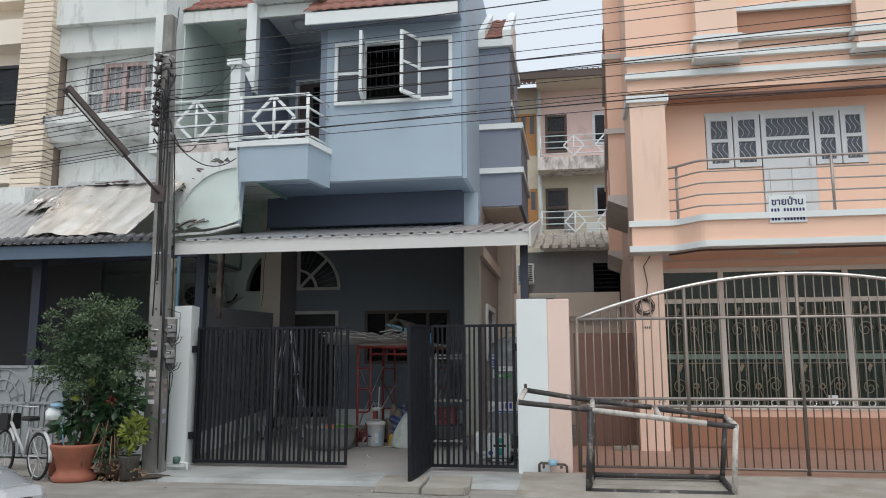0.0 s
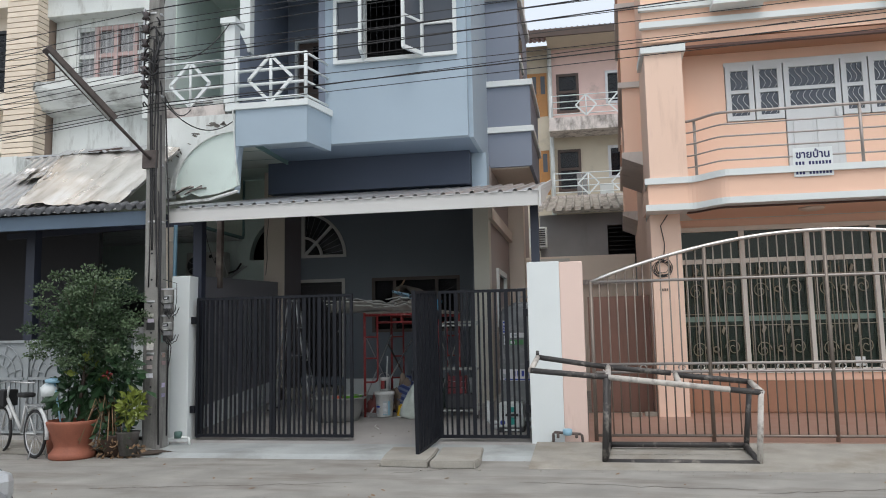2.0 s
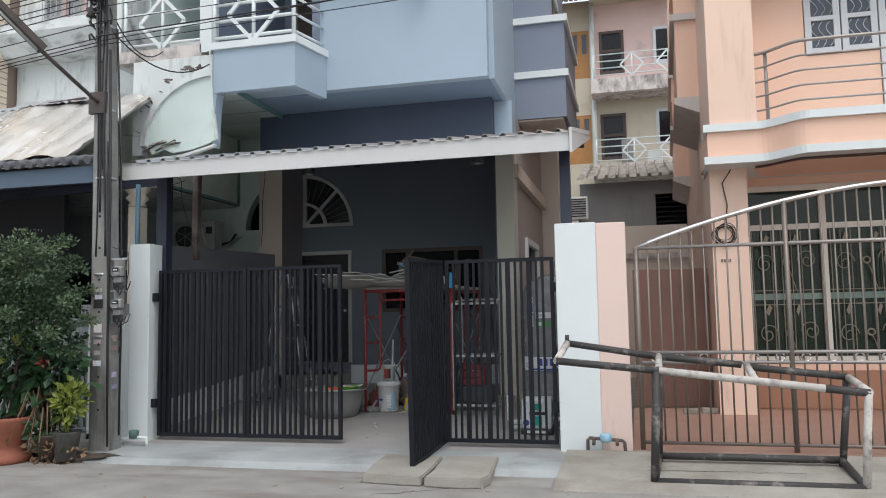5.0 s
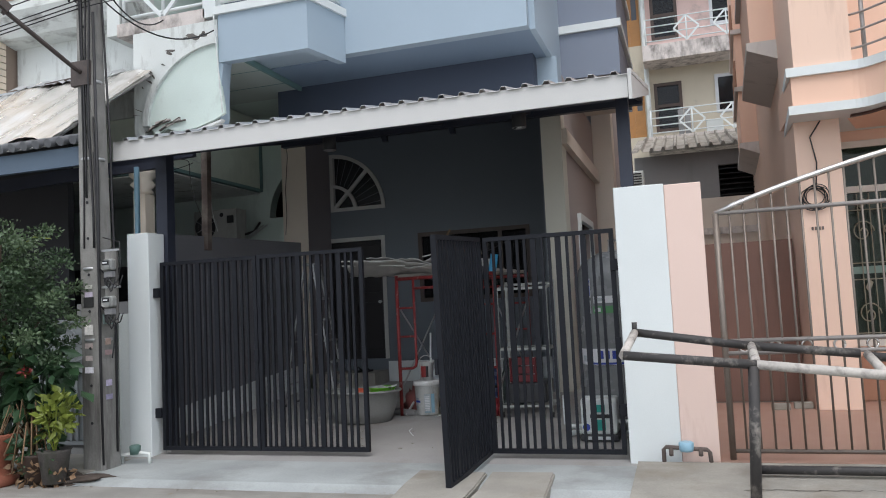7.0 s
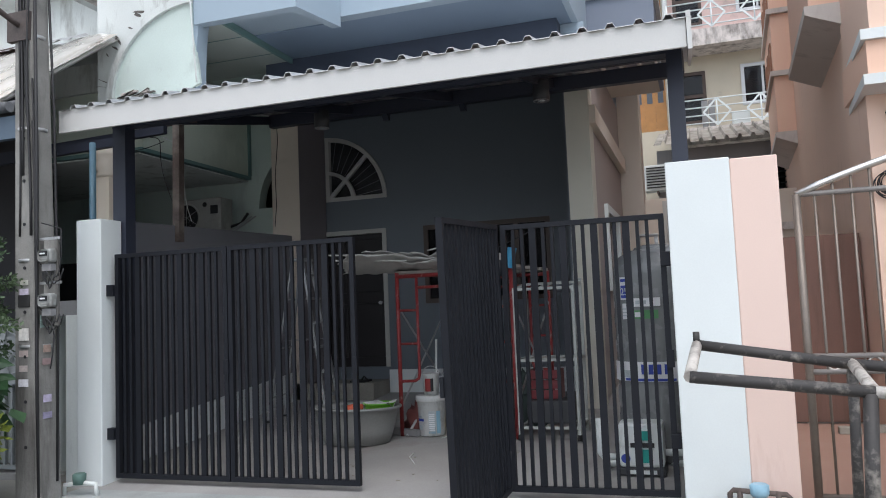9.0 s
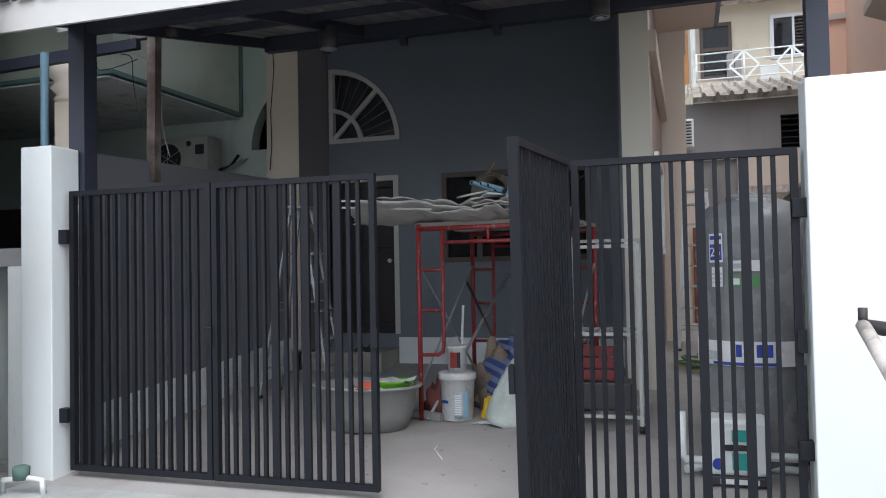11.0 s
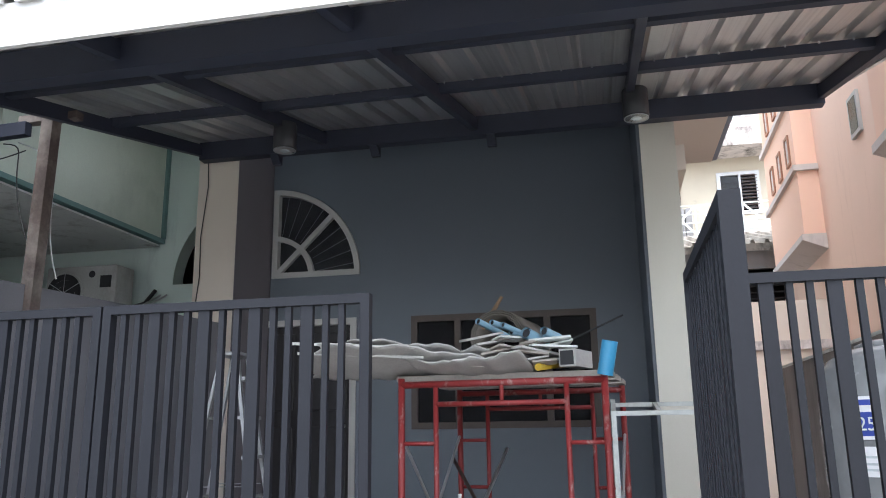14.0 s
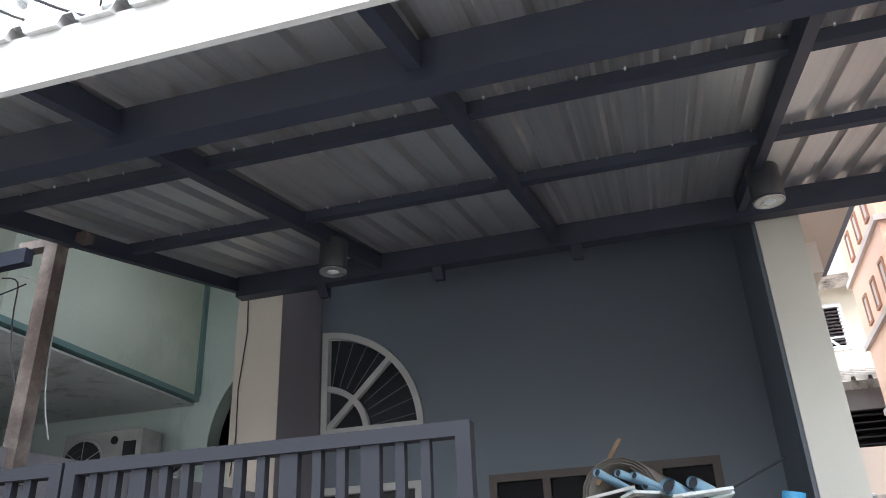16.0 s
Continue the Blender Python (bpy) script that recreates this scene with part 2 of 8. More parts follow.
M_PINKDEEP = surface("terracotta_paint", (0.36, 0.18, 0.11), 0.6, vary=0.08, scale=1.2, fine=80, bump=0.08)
M_PINKTILE = surface("pink_floor_tile", (0.32, 0.195, 0.15), 0.45, vary=0.06, scale=3, fine=70, rand=0.06)
M_FARPINK = surface("faded_pink_paint", (0.7, 0.52, 0.48), 0.75, vary=0.06, dirt=(0.3, 0.26, 0.24), dirt_amount=0.12)
M_FARCREAM = surface("faded_cream_paint", (0.56, 0.505, 0.4), 0.75, vary=0.06, dirt=(0.3, 0.28, 0.24), dirt_amount=0.1)
M_STAIN = surface("stained_concrete", (0.62, 0.57, 0.54), 0.85, vary=0.15, scale=3, dirt=(0.08, 0.07, 0.06), dirt_amount=0.55, dirt_scale=(3, 3, 1.5))
M_GREYWALL = surface("bare_grey_render", (0.25, 0.25, 0.255), 0.85, vary=0.14, scale=1.0, bump=0.2, dirt=(0.2, 0.2, 0.2), dirt_amount=0.3, dirt_scale=(3, 3, 0.5))
M_BLACK = surface("black_steel_paint", (0.032, 0.034, 0.038), 0.42, vary=0.15, scale=3, fine=150, bump=0.04)
M_GATE = surface("charcoal_gate_paint", (0.011, 0.0125, 0.017), 0.55, vary=0.15, scale=3, fine=150, bump=0.04, spec=0.22)
M_NAVY = surface("dark_blue_steel", (0.023, 0.028, 0.046), 0.5, vary=0.15, scale=3, fine=150, bump=0.04)
# The stretched stain mask puts lengthwise reflection streaks into the sheet's colour.
M_SHEET = surface("metal_sheet", (0.7, 0.69, 0.68), 0.37, metal=0.9, vary=0.06, scale=1.2, fine=40, bump=0.0, dirt=(0.5, 0.49, 0.48), dirt_amount=0.4, dirt_scale=(30, 0.12, 0.12))
M_FASCIA = surface("off_white_steel_fascia", (0.56, 0.56, 0.545), 0.5, vary=0.06, scale=1.2, fine=80, bump=0.04)
M_STAINLESS = surface("stainless_steel", (0.62, 0.6, 0.58), 0.28, metal=1.0, vary=0.08, scale=4, fine=120, bump=0.02)
M_DULLSTEEL = surface("dull_stainless", (0.36, 0.33, 0.31), 0.5, metal=0.6, vary=0.15, scale=5, fine=90, bump=0.03)
M_GALV = surface("galvanised_steel", (0.5, 0.51, 0.52), 0.45, metal=0.7, vary=0.12, scale=6, fine=90, bump=0.03)
M_ALU = surface("aluminium", (0.4, 0.41, 0.42), 0.5, metal=0.6, vary=0.1, scale=8, fine=120, bump=0.02)
M_ROOFTILE = surface("brown_red_roof_tile", (0.24, 0.1, 0.075), 0.7, vary=0.2, scale=3, fine=50, bump=0.2, dirt=(0.1, 0.07, 0.06), dirt_amount=0.35)
M_DARK = surface("dark_interior", (0.02, 0.021, 0.024), 0.7, vary=0.2)
M_DARKWOOD = surface("dark_brown_wood", (0.07, 0.045, 0.035), 0.5, vary=0.2, scale=3, fine=90)
M_WOODFRAME = surface("brown_wood", (0.075, 0.055, 0.045), 0.5, vary=0.2, scale=3, fine=90)
M_REDWOOD = surface("red_brown_wood", (0.2, 0.06, 0.035), 0.45, vary=0.2, scale=3, fine=80)
M_CONCRETE = surface("pole_concrete", (0.24, 0.236, 0.222), 0.9, vary=0.25, scale=5, fine=90, bump=0.4, dirt=(0.08, 0.075, 0.07), dirt_amount=0.45, dirt_scale=(5, 5, 0.8))
M_RUST = surface("rusty_steel", (0.11, 0.085, 0.075), 0.8, vary=0.35, scale=7, fine=60, bump=0.25, dirt=(0.4, 0.36, 0.32), dirt_amount=0.35)
M_TERRA = surface("terracotta", (0.27, 0.092, 0.055), 0.7, vary=0.22, scale=5, fine=70, bump=0.15, dirt=(0.25, 0.12, 0.08), dirt_amount=0.3)
M_LEAF = surface("shrub_leaf", (0.04, 0.075, 0.032), 0.5, vary=0.35, scale=6, fine=40, bump=0)
M_LEAFY = surface("yellow_green_leaf", (0.16, 0.2, 0.03), 0.5, vary=0.3, scale=8, fine=40, bump=0)
M_LEAFD = surface("dark_broad_leaf", (0.03, 0.07, 0.03), 0.4, vary=0.3, scale=8, fine=40, bump=0)
M_DRY = surface("dry_stalk", (0.22, 0.14, 0.08), 0.85, vary=0.3, scale=8)
M_SOIL = surface("soil", (0.07, 0.055, 0.045), 0.95, vary=0.3, scale=6, fine=50, bump=0.6)
M_RUBBER = surface("black_rubber", (0.015, 0.015, 0.016), 0.65, vary=0.2)
M_WIRE = surface("black_cable", (0.02, 0.02, 0.022), 0.6, vary=0.1, bump=0)
M_RED = surface("red_scaffold_paint", (0.24, 0.024, 0.024), 0.5, vary=0.12, scale=6, fine=60, bump=0.1, dirt=(0.5, 0.42, 0.38), dirt_amount=0.18, dirt_scale=(18, 18, 9))
M_FRAMEW = surface("grey_white_wood_paint", (0.58, 0.6, 0.61), 0.6, vary=0.06, scale=3, fine=90, bump=0.05)
M_FRAME = surface("dull_white_frame_paint", (0.5, 0.5, 0.475), 0.6, vary=0.06, scale=3, fine=90, bump=0.05)
M_CLEAR = glass("clear_glass", (0.1, 0.11, 0.12), 0.05, 0.18)
M_SCREEN = glass("screened_dark_glass", (0.012, 0.012, 0.014), 0.35, 0.8)
M_SCREEN.node_tree.nodes["Principled BSDF"].inputs["Specular IOR Level"].default_value = 0.08
M_FILM = glass("grey_film_glass", (0.1, 0.115, 0.14), 0.08, 0.9)
M_FANGLASS = glass("dusty_dark_glass", (0.035, 0.038, 0.044), 0.15, 0.9)
M_CURTAIN = surface("pale_lace_curtain", (0.72, 0.74, 0.76), 0.9, vary=0.15, scale=6, fine=30, bump=0.3)
M_PANEL = surface("weathered_pale_board", (0.62, 0.72, 0.68), 0.7, vary=0.08, scale=1.4, fine=60, bump=0.1, dirt=(0.4, 0.44, 0.42), dirt_amount=0.22, dirt_scale=(2, 2, 1.5))
M_PEACHPALE = surface("light_peach_paint", (0.8, 0.58, 0.46), 0.65, vary=0.04, scale=0.8, fine=100, bump=0.06, dirt=(0.66, 0.46, 0.36), dirt_amount=0.12, dirt_scale=(6, 6, 0.8))
M_MULLION = surface("cream_frame_paint", (0.7, 0.66, 0.6), 0.6, vary=0.06, scale=2, fine=80, bump=0.05)
M_GATEBAR = surface("tarnished_stainless", (0.2, 0.17, 0.145), 0.45, metal=0.5, vary=0.2, scale=5, fine=90, bump=0.03)
M_IRON = surface("tan_wrought_iron", (0.24, 0.21, 0.16), 0.6, vary=0.2, scale=9, fine=90, bump=0.05)
M_GLASS = glass("window_glass", (0.015, 0.017, 0.021), 0.06, 0.75)
# Green base colour stands in for reflected greenery.
M_GLASSG = glass("greenery_reflection_glass", (0.028, 0.045, 0.034), 0.04, 0.85)

# Near-black colour carries the shade of closed rooms and the neighbour's carport.
M_ROOM = surface("unlit_shade", (0.03, 0.03, 0.034), 0.8, vary=0.2)
M_PVC = surface("pale_blue_pvc", (0.27, 0.46, 0.58), 0.4, vary=0.1, scale=5)
M_PVCB = surface("bright_blue_pvc", (0.045, 0.27, 0.47), 0.4, vary=0.08, scale=5)
M_LEAFB = surface("fresh_shrub_leaf", (0.068, 0.108, 0.05), 0.5, vary=0.35, scale=6, fine=40, bump=0)
M_LABELB = surface("blue_print", (0.03, 0.06, 0.35), 0.5, vary=0.1, scale=20)
M_LABELG = surface("grey_print", (0.45, 0.5, 0.52), 0.5, vary=0.2, scale=30)
M_LABELW = surface("white_print", (0.75, 0.76, 0.78), 0.45, vary=0.06, scale=10)
M_TEAL = surface("teal_print", (0.02, 0.32, 0.28), 0.5, vary=0.08)
M_TANK = surface("grey_tank_film", (0.22, 0.23, 0.235), 0.26, vary=0.15, scale=5, fine=11, bump=0.7)
M_SACK = surface("woven_sack", (0.5, 0.56, 0.52), 0.6, vary=0.2, scale=6, fine=80, bump=0.35, dirt=(0.3, 0.3, 0.27), dirt_amount=0.25)


def striped(name, a, b, scale, turn=(0, 0, 0), rough=0.5):
    m = surface(name, a, rough, vary=0.1, scale=5, bump=0.25)
    nd, ln = m.node_tree.nodes, m.node_tree.links
    tc, mp, wv, mx = nd.new("ShaderNodeTexCoord"), nd.new("ShaderNodeMapping"), nd.new("ShaderNodeTexWave"), nd.new("ShaderNodeMix")
    mp.inputs["Rotation"].default_value = turn
    wv.inputs["Scale"].default_value, wv.inputs["Distortion"].default_value, wv.inputs["Detail Scale"].default_value = scale, 1.6, 1.2
    ln.new(tc.outputs["Object"], mp.inputs["Vector"])
    ln.new(mp.outputs[0], wv.inputs["Vector"])
    cut = nd.new("ShaderNodeMath")
    cut.operation = "GREATER_THAN"
    cut.inputs[1].default_value = 0.55
    ln.new(wv.outputs["Fac"], cut.inputs[0])
    mx.data_type = "RGBA"
    ln.new(cut.outputs[0], mx.inputs["Factor"])
    mx.inputs[6].default_value, mx.inputs[7].default_value = (*a, 1), (*b, 1)
    ln.new(mx.outputs[2], nd["Principled BSDF"].inputs["Base Color"])
    return m


M_TARP = striped("striped_tarpaulin", (0.035, 0.06, 0.2), (0.17, 0.21, 0.32), 3.6, (0.15, 1.25, 0.1))


def leaf_rag(x, y, z):
    """A crumpled rag."""
    bm = bmesh.new()
    g = [[bm.verts.new((x + 0.05 * i - 0.15, y + 0.05 * j - 0.12, z + 0.06 * noise.noise((i * 0.6, j * 0.6, 2.0)))) for i in range(7)] for j in range(6)]
    for j in range(5):
        for i in range(6):
            bm.faces.new((g[j][i], g[j][i + 1], g[j + 1][i + 1], g[j + 1][i])).smooth = True
    return bm


# ---- ground ----
def floor_z(y):
    """The carport floor rises gently towards the house."""
    return 0.06 + max(0.0, y - 11.5) * 0.069


structure("ground", box(-150, 150, -120, 300, -0.5, -0.02), M_ROAD, "pale grey concrete ground reaching the horizon")
structure("road", box(-60, 60, -6, 10.7, -0.018, 0.0), M_ROAD, "worn grey concrete street with stains and grit")
structure("apron", prism([(10.55, -0.01), (11.5, -0.01), (11.5, floor_z(11.5)), (10.7, 0.045)], -6.0, -0.95, "x"), M_APRON, "fresh pale cement apron in front of the gate")
structure("carport_floor", prism([(11.5, -0.01), (22.0, -0.01), (22.0, 0.45), (16.2, floor_z(16.2)), (11.5, floor_z(11.5))], -6.1, -0.95, "x"), M_CARPORT, "dusty grey cement carport floor sloping up to the house", "floor")
structure("pavement_left", box(-30, -6.0, 10.85, 11.7, -0.01, 0.06), M_SLAB, "worn concrete strip along the neighbour's fence", "pavement")
structure("pavement_right", prism([(10.0, -0.01), (11.5, -0.01), (11.5, 0.1), (10.3, 0.03)], -0.95, 30.0, "x"), M_SLAB, "worn cement kerb ramp before the peach house", "pavement")
structure("pink_yard_floor", box(-0.3, 20, 11.52, 15.2, -0.01, 0.1), M_PINKTILE, "peach tiled front yard floor", "floor")
structure("neighbour_floor", box(-30, -6.12, 11.7, 16.2, -0.01, 0.12), M_CARPORT, "dim cement floor of the neighbour's carport", "floor")

# ---- blue house ----
WALL_Y = 16.0
FAN = (-5.83, -4.9, 3.06, 4.0)
DOOR = (-6.18, -4.93, 0.72, 2.63)
SWIN = (-4.38, -2.64, 1.56, 2.62)
structure("wall_carport", grid_wall(-6.3, -2.2, 0.0, 4.72, WALL_Y, WALL_Y + 0.15, [FAN, DOOR, SWIN]), M_DARKWALL, "dark slate-grey painted carport wall", "wall")
structure("baseboard_carport", box(-4.95, -2.26, WALL_Y - 0.012, WALL_Y - 0.002, 0.3, 0.68), M_WHITE, "white painted skirting of the carport wall", "baseboard")
structure("door_step", box(-6.25, -4.96, 15.45, 15.99, 0.2, 0.55), M_SLAB, "grey cement step before the door", "step")


def quarter(cx, cz, r, n=14):
    return [(cx + r * math.cos(a), cz + r * math.sin(a)) for a in (math.pi / 2 * i / n for i in range(n + 1))]


# quarter-round fan window: the corner outside the arc is closed with wall
fx, fz, fr = FAN[0], FAN[2], FAN[1] - FAN[0]
corner = quarter(fx, fz, fr + 0.005) + [(FAN[0], FAN[3] + 0.001), (FAN[1] + 0.005, FAN[3] + 0.001)]
structure("wall_arch_fill", prism(corner, WALL_Y + 0.001, WALL_Y + 0.149), M_DARKWALL, "dark slate-grey wall above the fan window", "wall")


def arc_strip(cx, cz, r0, r1, y0, y1, n=16):
    return prism(quarter(cx, cz, r1, n) + quarter(cx, cz, r0, n)[::-1], y0, y1)


fan = thing("window_1", "white-framed quarter-round fan window with dark glass", "window", (fx, WALL_Y, fz), kind="structure")
part("arch_frame", arc_strip(fx, fz, fr - 0.055, fr, WALL_Y - 0.02, WALL_Y + 0.06), M_FRAME, fan)
part("inner_arch", arc_strip(fx, fz, fr * 0.42, fr * 0.42 + 0.05, WALL_Y - 0.01, WALL_Y + 0.05), M_FRAME, fan)
part("side_frame", box(fx, fx + 0.055, WALL_Y - 0.018, WALL_Y + 0.06, fz + 0.055, fz + fr - 0.01), M_FRAME, fan)
part("bottom_frame", box(fx, fx + fr - 0.005, WALL_Y - 0.018, WALL_Y + 0.06, fz, fz + 0.055), M_FRAME, fan)
c45 = math.cos(math.pi / 4)
part("spoke", bar((fx + 0.05, WALL_Y + 0.02, fz + 0.05), (fx + (fr - 0.04) * c45, WALL_Y + 0.02, fz + (fr - 0.04) * c45), 0.05, 0.05), M_FRAME, fan)
part("pane", prism([(fx, fz)] + quarter(fx, fz, fr - 0.01), WALL_Y + 0.065, WALL_Y + 0.072), M_FANGLASS, fan)
for k in range(1, 10):
    a = math.pi / 2 * k / 10
    part("grille_rod", rod((fx + 0.46 * math.cos(a), WALL_Y + 0.055, fz + 0.46 * math.sin(a)), (fx + (fr - 0.06) * math.cos(a), WALL_Y + 0.055, fz + (fr - 0.06) * math.sin(a)), 0.003, 5), M_GREYWALL, fan)

door = thing("door_1", "dark brown wooden door in a white frame above a step", "door", (-5.5, WALL_Y, 0.72), kind="structure")
part("side_frame", box(DOOR[1] - 0.06, DOOR[1], WALL_Y - 0.02, WALL_Y + 0.1, DOOR[2], DOOR[3] - 0.06), M_FRAME, door)
part("side_frame", box(DOOR[0], DOOR[0] + 0.06, WALL_Y - 0.02, WALL_Y + 0.1, DOOR[2], DOOR[3] - 0.06), M_FRAME, door)
part("head_frame", box(DOOR[0], DOOR[1], WALL_Y - 0.02, WALL_Y + 0.1, DOOR[3] - 0.06, DOOR[3]), M_FRAME, door)
M_BLACKWOOD = surface("black_brown_wood", (0.018, 0.016, 0.018), 0.5, vary=0.2, scale=3)
leaf = part("door_leaf", box(DOOR[0] + 0.06, DOOR[1] - 0.06, WALL_Y + 0.06, WALL_Y + 0.1, DOOR[2], DOOR[3] - 0.06), M_BLACKWOOD, door)
for pz in (0.85, 1.75):
    for px in (-6.0, -5.45):
        part("panel", soft_box(0.012, px, px + 0.42, WALL_Y + 0.045, WALL_Y + 0.062, pz, pz + 0.75), M_BLACKWOOD, leaf)
part("door_handle", rod((-5.07, WALL_Y + 0.02, 1.6), (-5.07, WALL_Y + 0.06, 1.6), 0.025), M_GALV, leaf)

sw = thing("window_2", "brown wood-framed sliding window with dark glass", "window", (-3.5, WALL_Y, 1.56), kind="structure")
for a, b in ((SWIN[0], SWIN[0] + 0.06), (SWIN[1] - 0.06, SWIN[1]), (-3.96, -3.9), (-3.12, -3.06)):
    part("stile", box(a, b, WALL_Y - 0.015, WALL_Y + 0.06, SWIN[2] + 0.06, SWIN[3] - 0.06), M_WOODFRAME, sw)
for a in (SWIN[2], SWIN[3] - 0.06):
    part("rail", box(SWIN[0], SWIN[1], WALL_Y - 0.016, WALL_Y + 0.06, a, a + 0.06), M_WOODFRAME, sw)
for a, b in ((SWIN[0] + 0.06, -3.96), (-3.9, -3.12), (-3.06, SWIN[1] - 0.06)):
    part("pane", box(a, b, WALL_Y + 0.025, WALL_Y + 0.031, SWIN[2] + 0.06, SWIN[3] - 0.06), M_SCREEN, sw)
for k in range(6):
    part("grille_bar", box(SWIN[0] + 0.1, SWIN[1] - 0.1, WALL_Y + 0.09, WALL_Y + 0.1, 1.68 + k * 0.16, 1.69 + k * 0.16), M_DARKWOOD, sw)

structure("column_left", box(-6.39, -5.97, 15.45, 15.998, 0.1, 4.72), M_BEIGE, "beige painted column at the carport's corner", "column")
solid("column_wire", chain(bmesh.new(), [(-6.3, 15.44, 4.3), (-6.28, 15.44, 3.9), (-6.33, 15.44, 3.4), (-6.32, 15.44, 3.0), (-6.35, 15.44, 2.7)], 0.005, 5), M_WIRE, "thin dark wire down the beige column", "wire")
# Cheek coloured darker than the column's beige front.
structure("column_left_cheek", prism([(-5.968, 15.452), (-5.964, 15.452), (-5.845, 15.97), (-5.845, 15.998), (-5.968, 15.998)], 0.1, 4.72, "z"), surface("mauve_grey_cheek", (0.17, 0.155, 0.165), 0.6, vary=0.07, scale=0.9, fine=110, bump=0.08), "mauve-grey side of the corner column", "wall")
structure("column_right_top", box(-2.2, -1.93, 14.9, 15.25, 3.98, 4.72), M_BLUE, "blue-grey top of the column above the awning", "column")
structure("column_right", box(-2.2, -1.93, 14.9, 15.25, 0.1, 3.98), M_PALEBEIGE, "pale beige painted column beside the side passage", "column")
structure("column_cheek", box(-2.225, -2.2, 14.92, 15.998, 0.1, 4.72), M_DARKWALL, "dark slate-grey inner side of the column wall", "wall")
structure("wall_side", grid_wall(15.25, 19.6, 0.1, 4.6, -2.2, -1.95, [(16.2, 17.6, 1.7, 2.7)], "x"), M_TAUPE, "taupe painted side wall of the blue house", "wall")
structure("trim_side_band", box(-1.948, -1.86, 14.93, 18.69, 3.53, 3.74), M_BEIGE, "beige moulded band along the side wall", "trim")
structure("column_side", box(-1.948, -1.61, 18.7, 19.15, 0.1, 7.4), M_BEIGE, "beige column on the side wall", "column")
structure("wall_side_rear", grid_wall(19.6, 25.0, 0.1, 7.5, -2.3, -1.95, [(20.6, 21.6, 2.3, 3.4)], "x"), M_TAUPE, "taupe rear part of the side wall", "wall")
sidewin = thing("window_3", "white-framed window in the taupe side wall", "window", (-1.95, 16.9, 1.7), kind="structure")
for a, b, c, d in ((16.14, 17.66, 2.64, 2.74), (16.14, 17.66, 1.62, 1.7), (16.14, 16.22, 1.7, 2.64), (17.58, 17.66, 1.7, 2.64)):
    part("window_frame", box(-1.97, -1.9, a, b, c, d), M_WHITE, sidewin)
part("pane", box(-2.05, -2.04, 16.2, 17.6, 1.7, 2.7), M_GLASS, sidewin)
structure("wall_end", grid_wall(-2.3, 1.0, 0.0, 3.5, 22.0, 22.15, [(-1.46, -0.68, 0.3, 3.44)]), M_BEIGE, "pale beige wall closing the side passage", "wall")
endoor = thing("door_3", "plain grey door with a fanlight panel in a white frame", "door", (-1.07, 22.0, 0.3), kind="structure")
for a, b in ((-1.46, -1.38), (-0.76, -0.68)):
    part("side_frame", box(a, b, 21.97, 22.1, 0.3, 3.36), M_FRAME, endoor)
part("head_frame", box(-1.46, -0.68, 21.968, 22.1, 3.36, 3.44), M_FRAME, endoor)
part("door_leaf", box(-1.38, -0.76, 22.03, 22.07, 0.3, 3.36), M_GREYWALL, endoor)
structure("trim_end_coping", box(-0.6, 1.0, 21.94, 22.2, 2.72, 2.86), M_STAIN, "stained ledge on the end wall", "trim")

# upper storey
structure("soffit_upper", box(-5.57, -2.064, 13.775, 16.2, 4.726, 4.8), M_SOFFIT, "underside of the upper storey, its blue darkened for shade", "ceiling")
structure("beam_upper", box(-5.97, -2.2, 14.66, 14.88, 4.125, 4.722), M_NAVYSHADE, "beam between the awning and the upper storey, navy deepened for shade", "beam")
UWIN = (-4.34, -2.21, 6.09, 7.25)
structure("wall_front_upper", grid_wall(-4.5, -2.06, 4.72, 8.1, 13.62, 13.77, [UWIN]), M_BLUE, "blue-grey painted upper front wall", "wall")
structure("wall_upper_side", box(-2.06, -1.99, 13.77, 15.7, 4.72, 9.4), M_BLUE, "blue-grey side of the projecting upper storey", "wall")
structure("wall_gable", box(-2.06, -1.99, 15.7, 24.0, 4.05, 9.4), M_BLUE, "blue-grey side wall of the upper storey", "wall")
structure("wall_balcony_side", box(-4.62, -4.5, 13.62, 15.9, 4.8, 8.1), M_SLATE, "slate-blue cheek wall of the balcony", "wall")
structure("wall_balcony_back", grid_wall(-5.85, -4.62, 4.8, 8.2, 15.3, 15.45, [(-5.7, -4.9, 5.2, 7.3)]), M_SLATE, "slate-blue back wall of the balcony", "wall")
structure("ceiling_balcony", box(-5.85, -4.5, 13.3, 15.5, 8.1, 8.2), M_WHITE, "white balcony ceiling", "ceiling")
bdoor = thing("door_2", "dark half-open balcony door in a white frame", "door", (-5.3, 15.3, 5.2), kind="structure")
for a, b, c, d in ((-5.7, -5.64, 5.2, 7.3), (-4.96, -4.9, 5.2, 7.3), (-5.64, -4.96, 7.24, 7.3)):
    part("door_frame", box(a, b, 15.27, 15.4, c, d), M_WHITE, bdoor)
part("door_leaf", box(-5.64, -4.96, 15.36, 15.4, 5.2, 7.24), M_DARKWOOD, bdoor)
part("pane", box(-5.35, -5.0, 15.34, 15.35, 6.3, 7.15), M_GLASS, bdoor)

